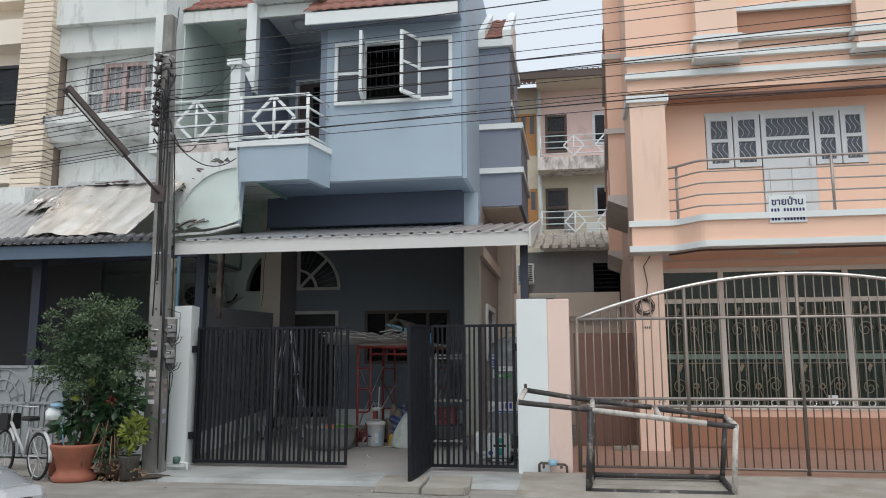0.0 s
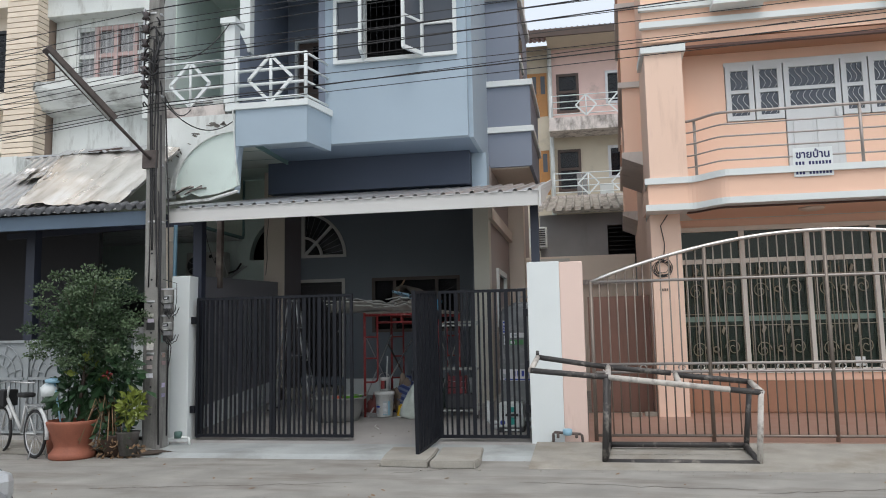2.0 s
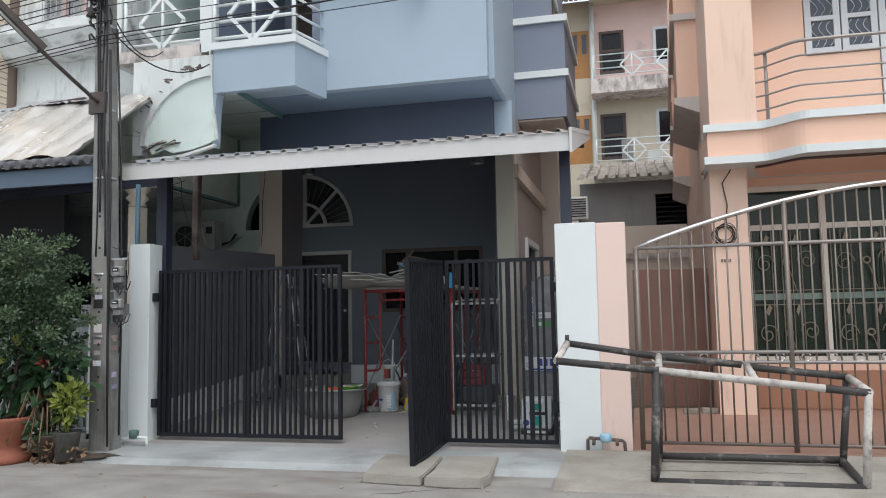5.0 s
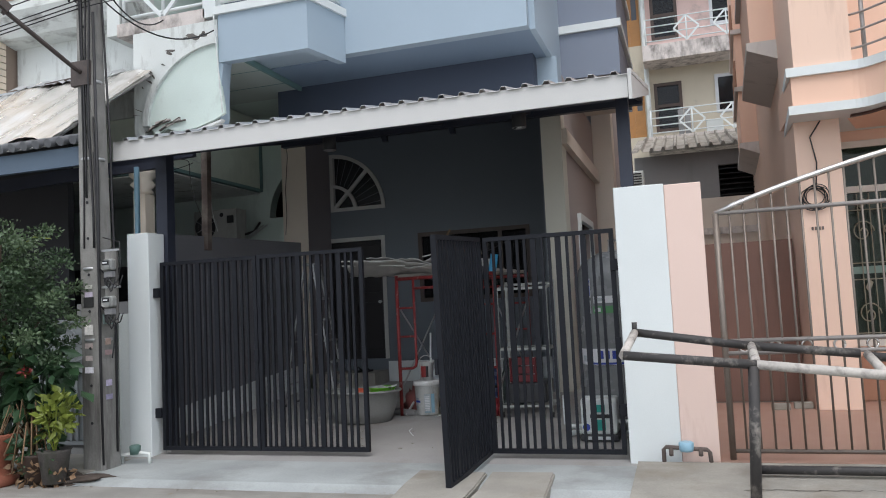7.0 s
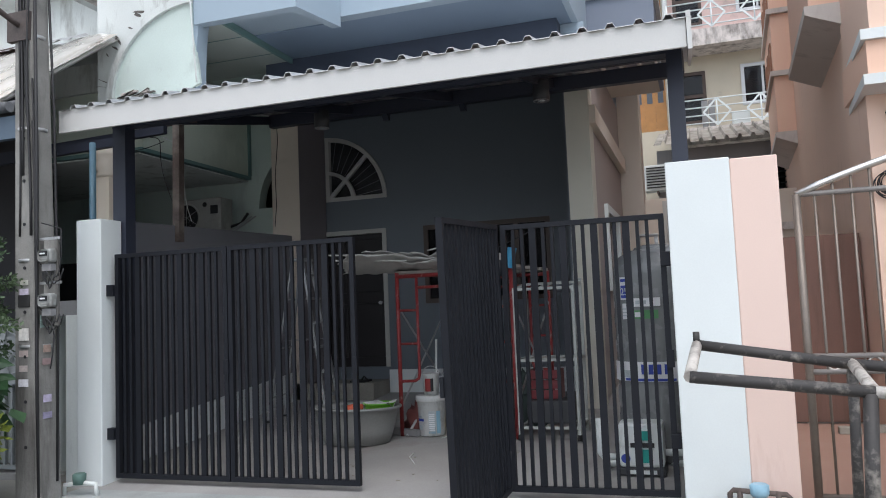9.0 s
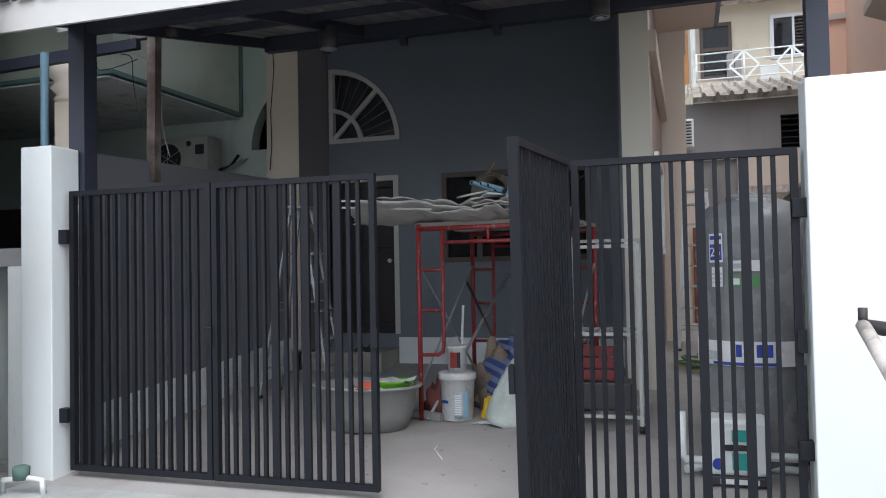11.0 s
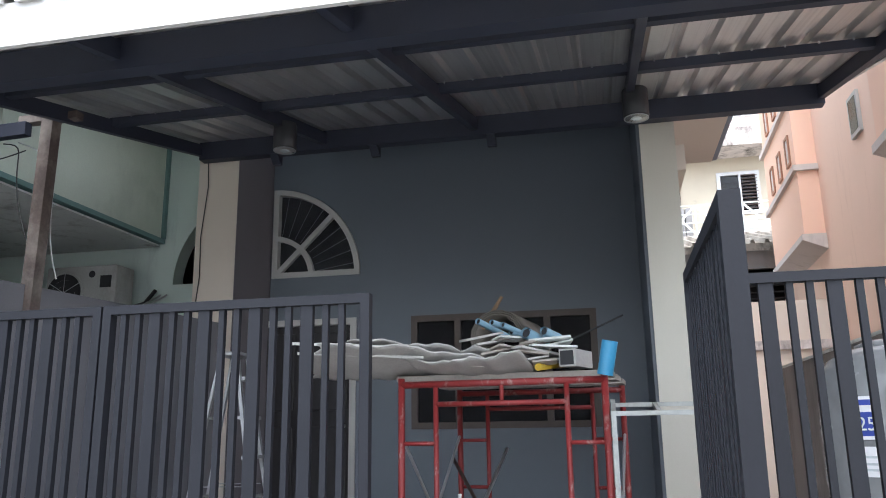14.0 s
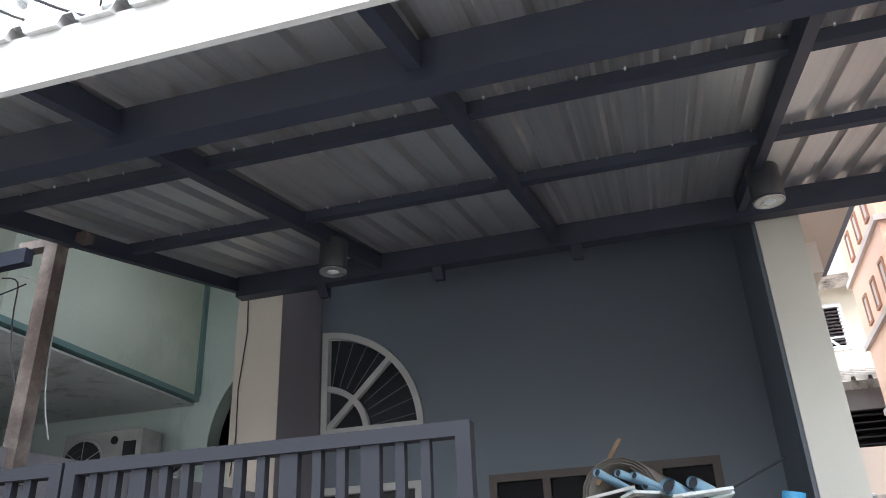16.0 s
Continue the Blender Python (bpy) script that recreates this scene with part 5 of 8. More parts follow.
for x0, x1 in ((1.95, 2.62), (4.5, 5.4)):
    structure("pink_pier_top", box(x0, x1, 13.82, 14.12, 6.72, 9.5), M_PEACHPALE, "pale peach projecting pier of the top storey", "column")
    structure("trim_pier_top", box(x0 - 0.06, x1 + 0.06, 13.76, 14.1, 6.9, 7.02), M_WHITE, "white band round the projecting pier", "trim")
    structure("trim_pier_bottom", prism([(x0 - 0.06, 6.62), (x1 + 0.06, 6.62), (x1 + 0.06, 6.7), (x0 - 0.06, 6.7)], 13.76, 14.1), M_WHITE, "white foot of the projecting pier", "trim")
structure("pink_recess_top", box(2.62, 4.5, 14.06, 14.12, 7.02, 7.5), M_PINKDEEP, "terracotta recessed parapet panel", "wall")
for z in (7.5, 7.0):
    structure("trim_recess_top", box(2.62, 4.5, 13.98, 14.11, z, z + 0.09), M_WHITE, "white moulding of the parapet", "trim")

pw = thing("window_9", "white wooden casement windows with lattice grilles beside a white door", "window", (3.5, UPY, 4.91), kind="structure")
for x0, x1, z0 in ((2.15, 2.61, 4.91), (2.61, 3.07, 4.91), (3.07, 3.95, 3.96), (3.95, 4.37, 4.91), (4.37, 4.79, 4.91)):
    z1 = 5.85
    lf = part("leaf_frame", grid_wall(x0 + 0.01, x1 - 0.01, z0 + 0.01, z1, UPY - 0.03, UPY + 0.03, [(x0 + 0.09, x1 - 0.09, 5.0 if z0 > 4.5 else 5.12, 5.38), (x0 + 0.09, x1 - 0.09, 5.44, 5.77)]), M_FRAMEW, pw)
    part("pane", box(x0 + 0.07, x1 - 0.07, UPY + 0.005, UPY + 0.011, 4.98, 5.79), M_FILM, lf)
    part("curtain", box(x0 + 0.07, x1 - 0.07, UPY + 0.05, UPY + 0.06, 4.98, 5.79), M_GREYWALL, lf)
    for z in (5.02, 5.46):
        w = x1 - x0 - 0.18
        n = max(3, int(w / 0.09))
        for k in range(n):
            a = x0 + 0.09 + w * k / n
            part("lattice_rod", chain(bmesh.new(), [(a + w / n * (0.5 + 0.5 * math.sin(2 * math.pi * u / 8)), UPY - 0.012, z + 0.34 * u / 8) for u in range(9)], 0.004, 4), M_CURTAIN, lf)
    if z0 < 4.5:
        for a in (x0 + 0.1, x0 + 0.46):
            part("panel", soft_box(0.01, a, a + 0.3, UPY - 0.045, UPY - 0.03, 4.1, 4.86), M_FRAMEW, lf)
        part("door_handle", box(x1 - 0.12, x1 - 0.08, UPY - 0.08, UPY - 0.03, 4.9, 5.02), M_GALV, lf)
part("head_frame", box(2.14, 4.8, UPY - 0.032, UPY + 0.03, 5.85, 5.92), M_FRAMEW, pw)

pr = thing("balcony_railing", "stainless steel railing with bars following the bowed balcony", "railing", (3, 13.7, 3.92))
path = [(1.35, 14.35)] + [(x, y + 0.06) for x, y in bow()[1:]]
for k in range(5):
    z = 4.08 + 0.19 * k
    part("rail", chain(bmesh.new(), [(x, y, z) for x, y in path], 0.022 if k == 4 else 0.013, 8), M_DULLSTEEL, pr)
for x, y in ((1.55, 14.13), (3.9, 13.74), (6.2, 13.74)):
    part("post", rod((x, y, 3.9), (x, y, 4.84), 0.024, 10), M_DULLSTEEL, pr)

sg = thing("sale_sign", "white for-sale sign with dark blue lettering on the railing", "sign", (3.17, 13.66, 3.97))
part("board", soft_box(0.003, 2.89, 3.45, 13.655, 13.665, 3.745, 4.185), M_WHITE, sg)
M_INK = surface("dark_blue_ink", (0.015, 0.02, 0.1), 0.6, vary=0.05)
cu = bpy.data.curves.new("lettering", "FONT")
cu.body, cu.size, cu.align_x, cu.extrude, cu.offset = "\u0e02\u0e32\u0e22\u0e1a\u0e49\u0e32\u0e19", 0.155, "CENTER", 0.001, 0.004
cu.materials.append(M_INK)
tx = new("lettering", cu)
tx.parent = sg
tx.matrix_parent_inverse = Matrix.Translation(-sg.location)
tx.matrix_basis = pose(3.17, 13.651, 4.03, 90)
for z in (3.9, 3.78):
    for k in range(11):
        if k != 3:
            x = 2.92 + k * 0.047
            part("digit_bar", box(x, x + 0.03, 13.65, 13.655, z, z + 0.075), M_INK, sg)

# side of the peach house with projecting boxes
structure("wall_pink_side", prism([(0.87, 15.5), (1.33, 27.0), (1.5, 27.0), (1.05, 15.5)], 0.0, 9.5, "z"), M_PEACHPALE, "pale peach side wall", "wall")
M_BAYTRIM = surface("grey_beige_paint", (0.57, 0.52, 0.485), 0.7, vary=0.06, scale=1.5, fine=80, bump=0.08, dirt=(0.36, 0.32, 0.3), dirt_amount=0.2, dirt_scale=(3, 3, 1))


def side_x(y):
    """The side wall runs slightly away from the passage."""
    return 0.87 + 0.04 * (y - 15.5)


def side_bay(d, y0, y1, z0, levels, top):
    """A bay that stands d proud of the side wall: a sloping foot, plain walls, pale bands and narrow slit windows."""
    def ring(e):
        return [(side_x(y0) - d - e, y0 - e), (side_x(y1) - d - e, y1 + e), (side_x(y1) + 0.02, y1 + e), (side_x(y0) + 0.02, y0 - e)]
    structure("pink_side_bay", prism(ring(0.0), z0 + 0.08, top, "z"), M_PINK, "peach projecting bay on the side wall", "wall")
    fb = prism(ring(0.05), z0 - 0.02, z0 + 0.08, "z")
    for v in fb.verts:
        if v.co.z < z0 and v.co.x > side_x(v.co.y) - 0.05:
            v.co.z -= 0.18
    structure("trim_bay_foot", fb, M_BAYTRIM, "grey-white sloping foot of the projecting bay", "trim")
    for z in levels:
        structure("trim_bay_band", prism(ring(0.07), z, z + 0.1, "z"), M_BAYTRIM, "pale band round the projecting bay", "trim")
        for k in range(3):
            y = y0 + 0.35 + k * (y1 - y0 - 0.5) / 3
            x0 = side_x(y) - d
            sb = thing("slit_window", "narrow slit window in a brown wooden frame on the peach bay", "window", (x0, y, z + 0.25), "slit windows of the bays")
            for a, b, c, e in ((y, y + 0.05, z + 0.25, z + 0.8), (y + 0.25, y + 0.3, z + 0.25, z + 0.8), (y + 0.05, y + 0.25, z + 0.25, z + 0.3), (y + 0.05, y + 0.25, z + 0.75, z + 0.8)):
                part("frame_bar", box(x0 - 0.03, x0 + 0.02, a, b, c, e), M_PINKDEEP, sb)
            part("pane", box(x0 - 0.012, x0 + 0.02, y + 0.05, y + 0.25, z + 0.3, z + 0.75), M_BAYTRIM, sb)


side_bay(0.36, 15.45, 18.1, 4.6, (5.87, 7.36), 9.5)
side_bay(0.34, 22.6, 25.7, 4.62, (5.83, 7.1), 9.5)
sw3 = thing("window_21", "small square ventilation window in the peach side wall", "window", (1.04, 20.0, 5.5), kind="structure")
part("window_frame", box(1.0, 1.06, 19.78, 20.2, 5.48, 6.08), M_FRAME, sw3)
part("pane", box(0.992, 1.0, 19.84, 20.14, 5.54, 6.02), M_GLASS, sw3)
structure("wall_brown_screen", box(-0.25, 0.8, 15.3, 15.4, 0.1, 2.1), surface("brown_sheet", (0.2, 0.11, 0.085), 0.6, vary=0.12, dirt=(0.12, 0.07, 0.05), dirt_amount=0.3, dirt_scale=(6, 6, 0.5)), "brown sheet screen across the side yard", "wall")

# peach gate with arched top
pgt = thing("arched_gate", "stainless steel gate with an arched top and a row of rings", "gate", (2.5, 11.6, 0.1))


def arch_z(x):
    u = min(max((x + 0.2) / 2.85, 0.0), 2.0)
    return 2.12 + 0.57 * math.sin(min(u, 2 - u) * math.pi / 2) ** 0.9 if 0 < u < 2 else 2.12


GY = 11.62
part("arched_rail", chain(bmesh.new(), [(-0.2 + 5.7 * i / 40, GY, arch_z(-0.2 + 5.7 * i / 40)) for i in range(41)], 0.024, 8), M_STAINLESS, pgt)
for z in (2.12, 1.06, 0.96, 0.17):
    part("rail", rod((-0.2, GY, z), (5.5, GY, z), 0.018, 8), M_DULLSTEEL if z > 0.5 else M_GATEBAR, pgt)
k = 0
x = -0.2
while x < 5.5:
    part("upright", rod((x, GY, 0.09 if k % 13 == 0 else 0.17), (x, GY, arch_z(x)), 0.026 if k % 13 == 0 else 0.009, 8), M_GATEBAR, pgt)
    x += 0.11
    k += 1
for i in range(24):
    cx = -0.05 + i * 0.235
    part("ring", chain(bmesh.new(), [(cx + 0.04 * math.cos(a), GY, 1.01 + 0.04 * math.sin(a)) for a in (2 * math.pi * j / 14 for j in range(15))], 0.009, 5), M_STAINLESS, pgt)

# ---- far row house ----
M_METERGREY = surface("dull_grey_grille", (0.25, 0.25, 0.25), 0.6, vary=0.15, scale=12)
FY = 31.0
FW = [(-1.14, -0.28, 9.95, 11.5), (-1.18, -0.3, 6.87, 8.5), (0.72, 1.86, 10.2, 11.5), (0.72, 1.86, 7.3, 8.56)]
structure("wall_far_low", grid_wall(-1.42, 6.0, 0.0, 9.2, FY, FY + 0.2, FW[1::2]), M_FARCREAM, "faded cream rear wall of the far row house", "wall")
structure("wall_far_top", grid_wall(-1.42, 6.0, 9.2, 12.7, FY, FY + 0.2, FW[0::2]), M_FARPINK, "faded pink top storey of the far row house", "wall")
structure("wall_far_left", grid_wall(-8.0, -1.42, 0.0, 12.75, FY + 0.1, FY + 0.3, [(-2.5, -1.5, 9.9, 11.65), (-2.5, -1.5, 6.8, 8.55)]), M_FARCREAM, "cream wall of the next far house", "wall")
structure("far_roof", rib_sheet(-8.0, 6.0, FY - 1.5, FY + 4, lambda y: 12.75 + 0.3 * (y - FY + 1.5), 0.2, 0.06), M_ROOFTILE, "dark corrugated roof of the far row house", "roof")
structure("far_soffit", box(-1.42, 6.0, FY - 1.4, FY, 12.5, 12.6), M_FARCREAM, "pale panelled eave of the far house", "ceiling")
structure("trim_far_eave", box(-8, 6.0, FY - 1.5, FY - 1.4, 12.5, 12.78), M_DARKWOOD, "brown eave board of the far house", "trim")
for i, (a, b, c, d) in enumerate(FW):
    w = thing("window_1%d" % i, "dark-framed door window of the far house" if b < 0 else "white-framed louvred window of the far house", "window", (a, FY, c), kind="structure")
    fm = M_DARKWOOD if b < 0 else M_GALV
    if b > 0:
        for k in range(12):
            part("louvre", bar((b - 0.5, FY - 0.03, c + 0.08 + k * (d - c - 0.12) / 12), (b - 0.06, FY - 0.03, c + 0.08 + k * (d - c - 0.12) / 12), 0.07, 0.015), M_DARKWOOD, w)
        part("middle_stile", box(b - 0.56, b - 0.5, FY - 0.05, FY + 0.04, c + 0.1, d - 0.1), fm, w)
    for e in ((a, a + 0.1, c, d), (b - 0.1, b, c, d)):
        part("stile", box(e[0], e[1], FY - 0.04, FY + 0.05, e[2], e[3]), fm, w)
    for z in (c, (c + d) / 2, d - 0.1) if b < 0 else (c, d - 0.1):
        part("rail", box(a + 0.1, b - 0.1, FY - 0.035, FY + 0.045, z, z + 0.1), fm, w)
    part("pane", box(a + 0.1, b - 0.1, FY + 0.02, FY + 0.03, c, d), M_GLASS, w)
M_ORANGEWOOD = surface("orange_brown_wood", (0.42, 0.2, 0.06), 0.5, vary=0.15, scale=4, fine=60)
for z0, z1 in ((9.9, 11.65), (6.8, 8.55)):
    fw = thing("window_19" if z0 > 9 else "window_18", "orange-brown wooden casement window of the next far house", "window", (-2.0, FY + 0.1, z0), kind="structure")
    for k in range(3):
        a = -2.5 + k / 3
        part("leaf", grid_wall(a, a + 0.33, z0, z1, FY + 0.12, FY + 0.17, [(a + 0.08, a + 0.25, z0 + 0.9, z1 - 0.12)]), M_ORANGEWOOD, fw)
        part("pane", box(a + 0.08, a + 0.25, FY + 0.14, FY + 0.15, z0 + 0.9, z1 - 0.12), M_FILM, fw)
for z in (8.98, 6.02):
    structure("far_balcony", box(-1.42, 6.0, FY - 1.1, FY, z, z + 0.5), M_STAIN, "stained concrete balcony edge of the far house", "balcony")
    diamond_rail("balcony_railing", -1.3, 5.0, FY - 1.05, z + 0.54, z + 1.34, "white steel railing with diamonds on the far balcony", 4, [-0.04, 1.15, 2.5] if z > 8 else [-0.06, 1.15, 2.5], 0.02)
for x in (-0.48, -0.28):
    fa = thing("air_conditioner", "grey-white outdoor air conditioner unit on the far balcony", "air conditioner", (x, 30.4, 6.52), "far air conditioners")
    part("case", soft_box(0.02, x, x + 0.18, 30.3, 30.6, 6.522, 7.4), M_METERGREY, fa)
    part("grille", box(x + 0.03, x + 0.15, 30.292, 30.3, 6.85, 7.4), M_METERGREY, fa)
structure("far_pipe", rod((-1.37, FY - 0.2, 3.0), (-1.37, FY - 0.2, 12.5), 0.08), M_WHITEOLD, "white drain pipe on the far house", "pipe")
structure("shed_wall", grid_wall(-1.7, 3.0, 0.0, 5.3, 26.5, 26.7, [(0.45, 1.5, 3.6, 4.9)]), M_GREYWALL, "bare grey rendered rear wall", "wall")
sl = thing("window_20", "dark louvred window in the grey wall", "window", (0.9, 26.5, 3.6), kind="structure")
for k in range(9):
    part("louvre", bar((0.45, 26.58, 3.68 + k * 0.14), (1.5, 26.58, 3.68 + k * 0.14), 0.12, 0.02), M_DARK, sl)
structure("shed_roof", rib_sheet(-1.75, 3.2, 26.0, 30.0, lambda y: 5.35 + 0.28 * (y - 26.0), 0.3, 0.09), surface("old_fibre_sheet", (0.34, 0.315, 0.275), 0.9, vary=0.25, dirt=(0.12, 0.1, 0.085), dirt_amount=0.45, dirt_scale=(3, 1, 1)), "old grey corrugated fibre sheet roof", "roof")
ac3 = thing("air_conditioner", "white outdoor air conditioner on the grey wall", "air conditioner", (-1.6, 26.2, 4.3))
part("case", soft_box(0.02, -2.0, -1.45, 25.9, 26.3, 4.2, 4.85), M_WHITEOLD, ac3)
for k in range(8):
    part("louvre", box(-1.95, -1.5, 25.88, 25.9, 4.27 + k * 0.07, 4.3 + k * 0.07), M_DARK, ac3)
part("bracket", bar((-1.7, 25.9, 4.17), (-1.7, 26.5, 4.17), 0.05), M_RUST, ac3)
ac4 = thing("air_conditioner", "white outdoor air conditioner on the far balcony", "air conditioner", (0.55, 30.3, 6.52))
part("case", soft_box(0.02, 0.35, 0.85, 30.15, 30.4, 6.52, 6.95), M_WHITEOLD, ac4)

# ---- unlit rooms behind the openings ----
# Unseen boxes added so sky light does not leak through the openings.
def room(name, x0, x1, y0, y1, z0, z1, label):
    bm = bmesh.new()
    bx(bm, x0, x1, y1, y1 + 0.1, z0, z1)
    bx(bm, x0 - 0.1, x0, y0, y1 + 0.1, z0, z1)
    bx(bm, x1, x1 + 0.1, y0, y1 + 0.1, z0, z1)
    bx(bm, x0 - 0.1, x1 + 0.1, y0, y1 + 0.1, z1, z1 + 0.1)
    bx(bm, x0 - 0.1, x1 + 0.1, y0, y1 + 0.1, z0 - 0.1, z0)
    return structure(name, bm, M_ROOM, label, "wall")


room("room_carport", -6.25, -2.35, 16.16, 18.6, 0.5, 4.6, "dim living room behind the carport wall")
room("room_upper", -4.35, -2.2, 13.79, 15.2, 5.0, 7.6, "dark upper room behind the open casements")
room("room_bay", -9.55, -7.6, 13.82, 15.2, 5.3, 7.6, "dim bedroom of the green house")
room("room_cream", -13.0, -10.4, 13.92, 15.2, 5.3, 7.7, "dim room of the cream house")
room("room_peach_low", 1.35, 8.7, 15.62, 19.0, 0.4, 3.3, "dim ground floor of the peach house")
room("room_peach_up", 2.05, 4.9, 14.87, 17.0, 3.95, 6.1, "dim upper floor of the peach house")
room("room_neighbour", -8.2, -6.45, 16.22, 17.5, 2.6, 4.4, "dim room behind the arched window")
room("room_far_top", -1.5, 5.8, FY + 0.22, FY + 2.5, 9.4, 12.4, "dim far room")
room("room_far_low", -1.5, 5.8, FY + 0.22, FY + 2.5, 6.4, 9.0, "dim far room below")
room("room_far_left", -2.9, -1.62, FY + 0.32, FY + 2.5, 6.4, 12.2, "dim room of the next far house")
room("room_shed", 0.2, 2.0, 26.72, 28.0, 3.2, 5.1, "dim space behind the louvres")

# ---- utility pole, cables and street lamp ----
pole = thing("utility_pole", "tall weathered concrete utility pole with cables and stickers", "pole", (-6.02, 11.1, 0.0))
pb = bmesh.new()
v = []
for z, cx, h in ((0.0, -6.03, 0.13), (6.75, -6.16, 0.075)):
    v.append([pb.verts.new((cx + sx * h, 11.1 + sy * h, z)) for sx, sy in ((-0.8, -1), (0.8, -1), (1, -0.8), (1, 0.8), (0.8, 1), (-0.8, 1), (-1, 0.8), (-1, -0.8))])
for i in range(8):
    pb.faces.new((v[0][i], v[0][(i + 1) % 8], v[1][(i + 1) % 8], v[1][i]))
pb.faces.new(v[1])
part("shaft", pb, M_CONCRETE, pole)
for k in range(16):
    z = 0.5 + k * 0.36
    part("bolt_hole", lathe([(0.014, 0), (0.014, 0.006)], (0, 0, 0), 8), M_DARK, pole).matrix_basis = pose(-6.03 - 0.13 * z / 6.75 + 0.01, 11.1 - 0.13 + 0.055 * z / 6.75 - 0.002, z, 90)
M_PORCELAIN = surface("brown_porcelain", (0.04, 0.03, 0.03), 0.25, vary=0.1)
for k in range(6):
    z = 5.05 + k * 0.2
    ins = part("insulator", lathe([(0.03, -0.06), (0.06, -0.045), (0.035, 0), (0.06, 0.045), (0.03, 0.06)], (-6.24, 10.98, z), 12), M_PORCELAIN, pole)
part("rack_bar", box(-6.27, -6.245, 10.96, 11.0, 4.95, 6.15), M_GALV, pole)
for z in (1.3, 2.0, 3.1, 3.9, 4.9, 6.1):
    part("strap", lathe([(0.145 - 0.008 * z, -0.015), (0.145 - 0.008 * z, 0.015)], (-6.03 - 0.02 * z, 11.1, z), 12), M_GALV, pole)
stick = [(0.98, 0.1, 0.06, (0.75, 0.75, 0.8)), (1.22, 0.09, 0.05, (0.45, 0.37, 0.35)), (1.35, 0.1, 0.1, (0.75, 0.73, 0.7)), (1.62, 0.12, 0.1, (0.03, 0.03, 0.03)), (1.72, 0.09, 0.05, (0.55, 0.5, 0.6)), (1.8, 0.08, 0.04, (0.5, 0.5, 0.45)), (1.1, 0.08, 0.05, (0.46, 0.4, 0.38))]
for z, w, h, c in stick:
    part("sticker", box(-6.06 - w / 2, -6.06 + w / 2, 10.963 + 0.0075 * z, 10.968 + 0.0075 * z, z, z + h), surface("sticker_paper", c, 0.7, vary=0.25, scale=20), pole)
stick2 = [(1.45, 0.13, 0.1, (0.24, 0.33, 0.31)), (1.25, 0.07, 0.06, (0.45, 0.33, 0.28)), (1.15, 0.09, 0.05, (0.38, 0.27, 0.27)), (0.85, 0.08, 0.06, (0.5, 0.45, 0.6)), (0.72, 0.09, 0.05, (0.3, 0.28, 0.4))]
for z, w, h, c in stick2:
    part("sticker", box(-5.898 - 0.008 * z, -5.893 - 0.008 * z, 11.06 - w / 2, 11.06 + w / 2, z, z + h), surface("sticker_paper", c, 0.7, vary=0.25, scale=20), pole)
part("conduit", chain(bmesh.new(), [(-5.92, 10.99, 0.1), (-5.94, 10.99, 1.2), (-5.95, 11.0, 2.8), (-6.0, 11.02, 4.6)], 0.014, 6), M_WIRE, pole)
part("conduit", chain(bmesh.new(), [(-5.9, 11.16, 0.2), (-5.91, 11.18, 1.6), (-5.95, 11.18, 3.3), (-6.02, 11.16, 4.9)], 0.011, 6), M_WIRE, pole)

M_METER = surface("dull_meter_grey", (0.33, 0.34, 0.33), 0.4, vary=0.15, scale=9, fine=60, dirt=(0.16, 0.15, 0.13), dirt_amount=0.35, dirt_scale=(9, 9, 4))
for z in (2.02, 1.66):
    mt = thing("electricity_meter", "grey electricity meter with a clear cover on the pole", "meter", (-5.82, 11.0, z - 0.1), "meters on the pole")
    part("base_board", soft_box(0.006, -5.9, -5.76, 11.02, 11.05, z - 0.2, z + 0.14), M_CONCRETE, mt)
    part("case", soft_box(0.018, -5.87, -5.755, 10.94, 11.02, z - 0.05, z + 0.06), M_METER, mt)
    part("clear_cover", soft_box(0.02, -5.862, -5.763, 10.93, 10.942, z - 0.042, z + 0.052), M_METER, mt)
    part("dial", box(-5.85, -5.775, 10.924, 10.931, z + 0.0, z + 0.04), M_DARK, mt, "dark dial window")
    part("dial_bar", box(-5.84, -5.79, 10.921, 10.925, z + 0.014, z + 0.026), M_LABELW, mt)
    part("arm", bar((-5.9, 11.07, z), (-5.96, 11.09, z), 0.03), M_GALV, mt)
    part("crossarm", bar((-5.94, 11.03, z + 0.15), (-5.73, 11.03, z + 0.15), 0.022), M_GALV, mt)
    part("terminal_cover", soft_box(0.005, -5.86, -5.77, 10.96, 11.02, z - 0.12, z - 0.06), M_GREYWALL, mt)
    for k in range(5):
        part("cable_loop", chain(bmesh.new(), [(-5.88 + 0.02 * k + (0.05 + 0.03 * k) * i / 10, 10.985 - 0.008 * k, z - 0.12 - (0.07 + 0.03 * (k % 3)) * math.sin(math.pi * i / 10) + 0.012 * math.sin(i * 1.7 + k)) for i in range(11)], 0.006, 5), M_WIRE, mt)
    part("feed_cable", chain(bmesh.new(), [(-5.86, 10.99, z - 0.1), (-5.93, 10.98, z - 0.02), (-5.95, 10.985, z + 0.2), (-5.96, 10.99, z + 0.7), (-6.0, 11.0, z + 1.5)], 0.007, 5), M_WIRE, mt)
part("hanging_cable", chain(bmesh.new(), [(-5.8, 11.0, 1.5), (-5.76, 10.99, 1.38), (-5.77, 10.98, 1.22), (-5.79, 10.98, 1.12)], 0.006, 5), M_WIRE, pole)
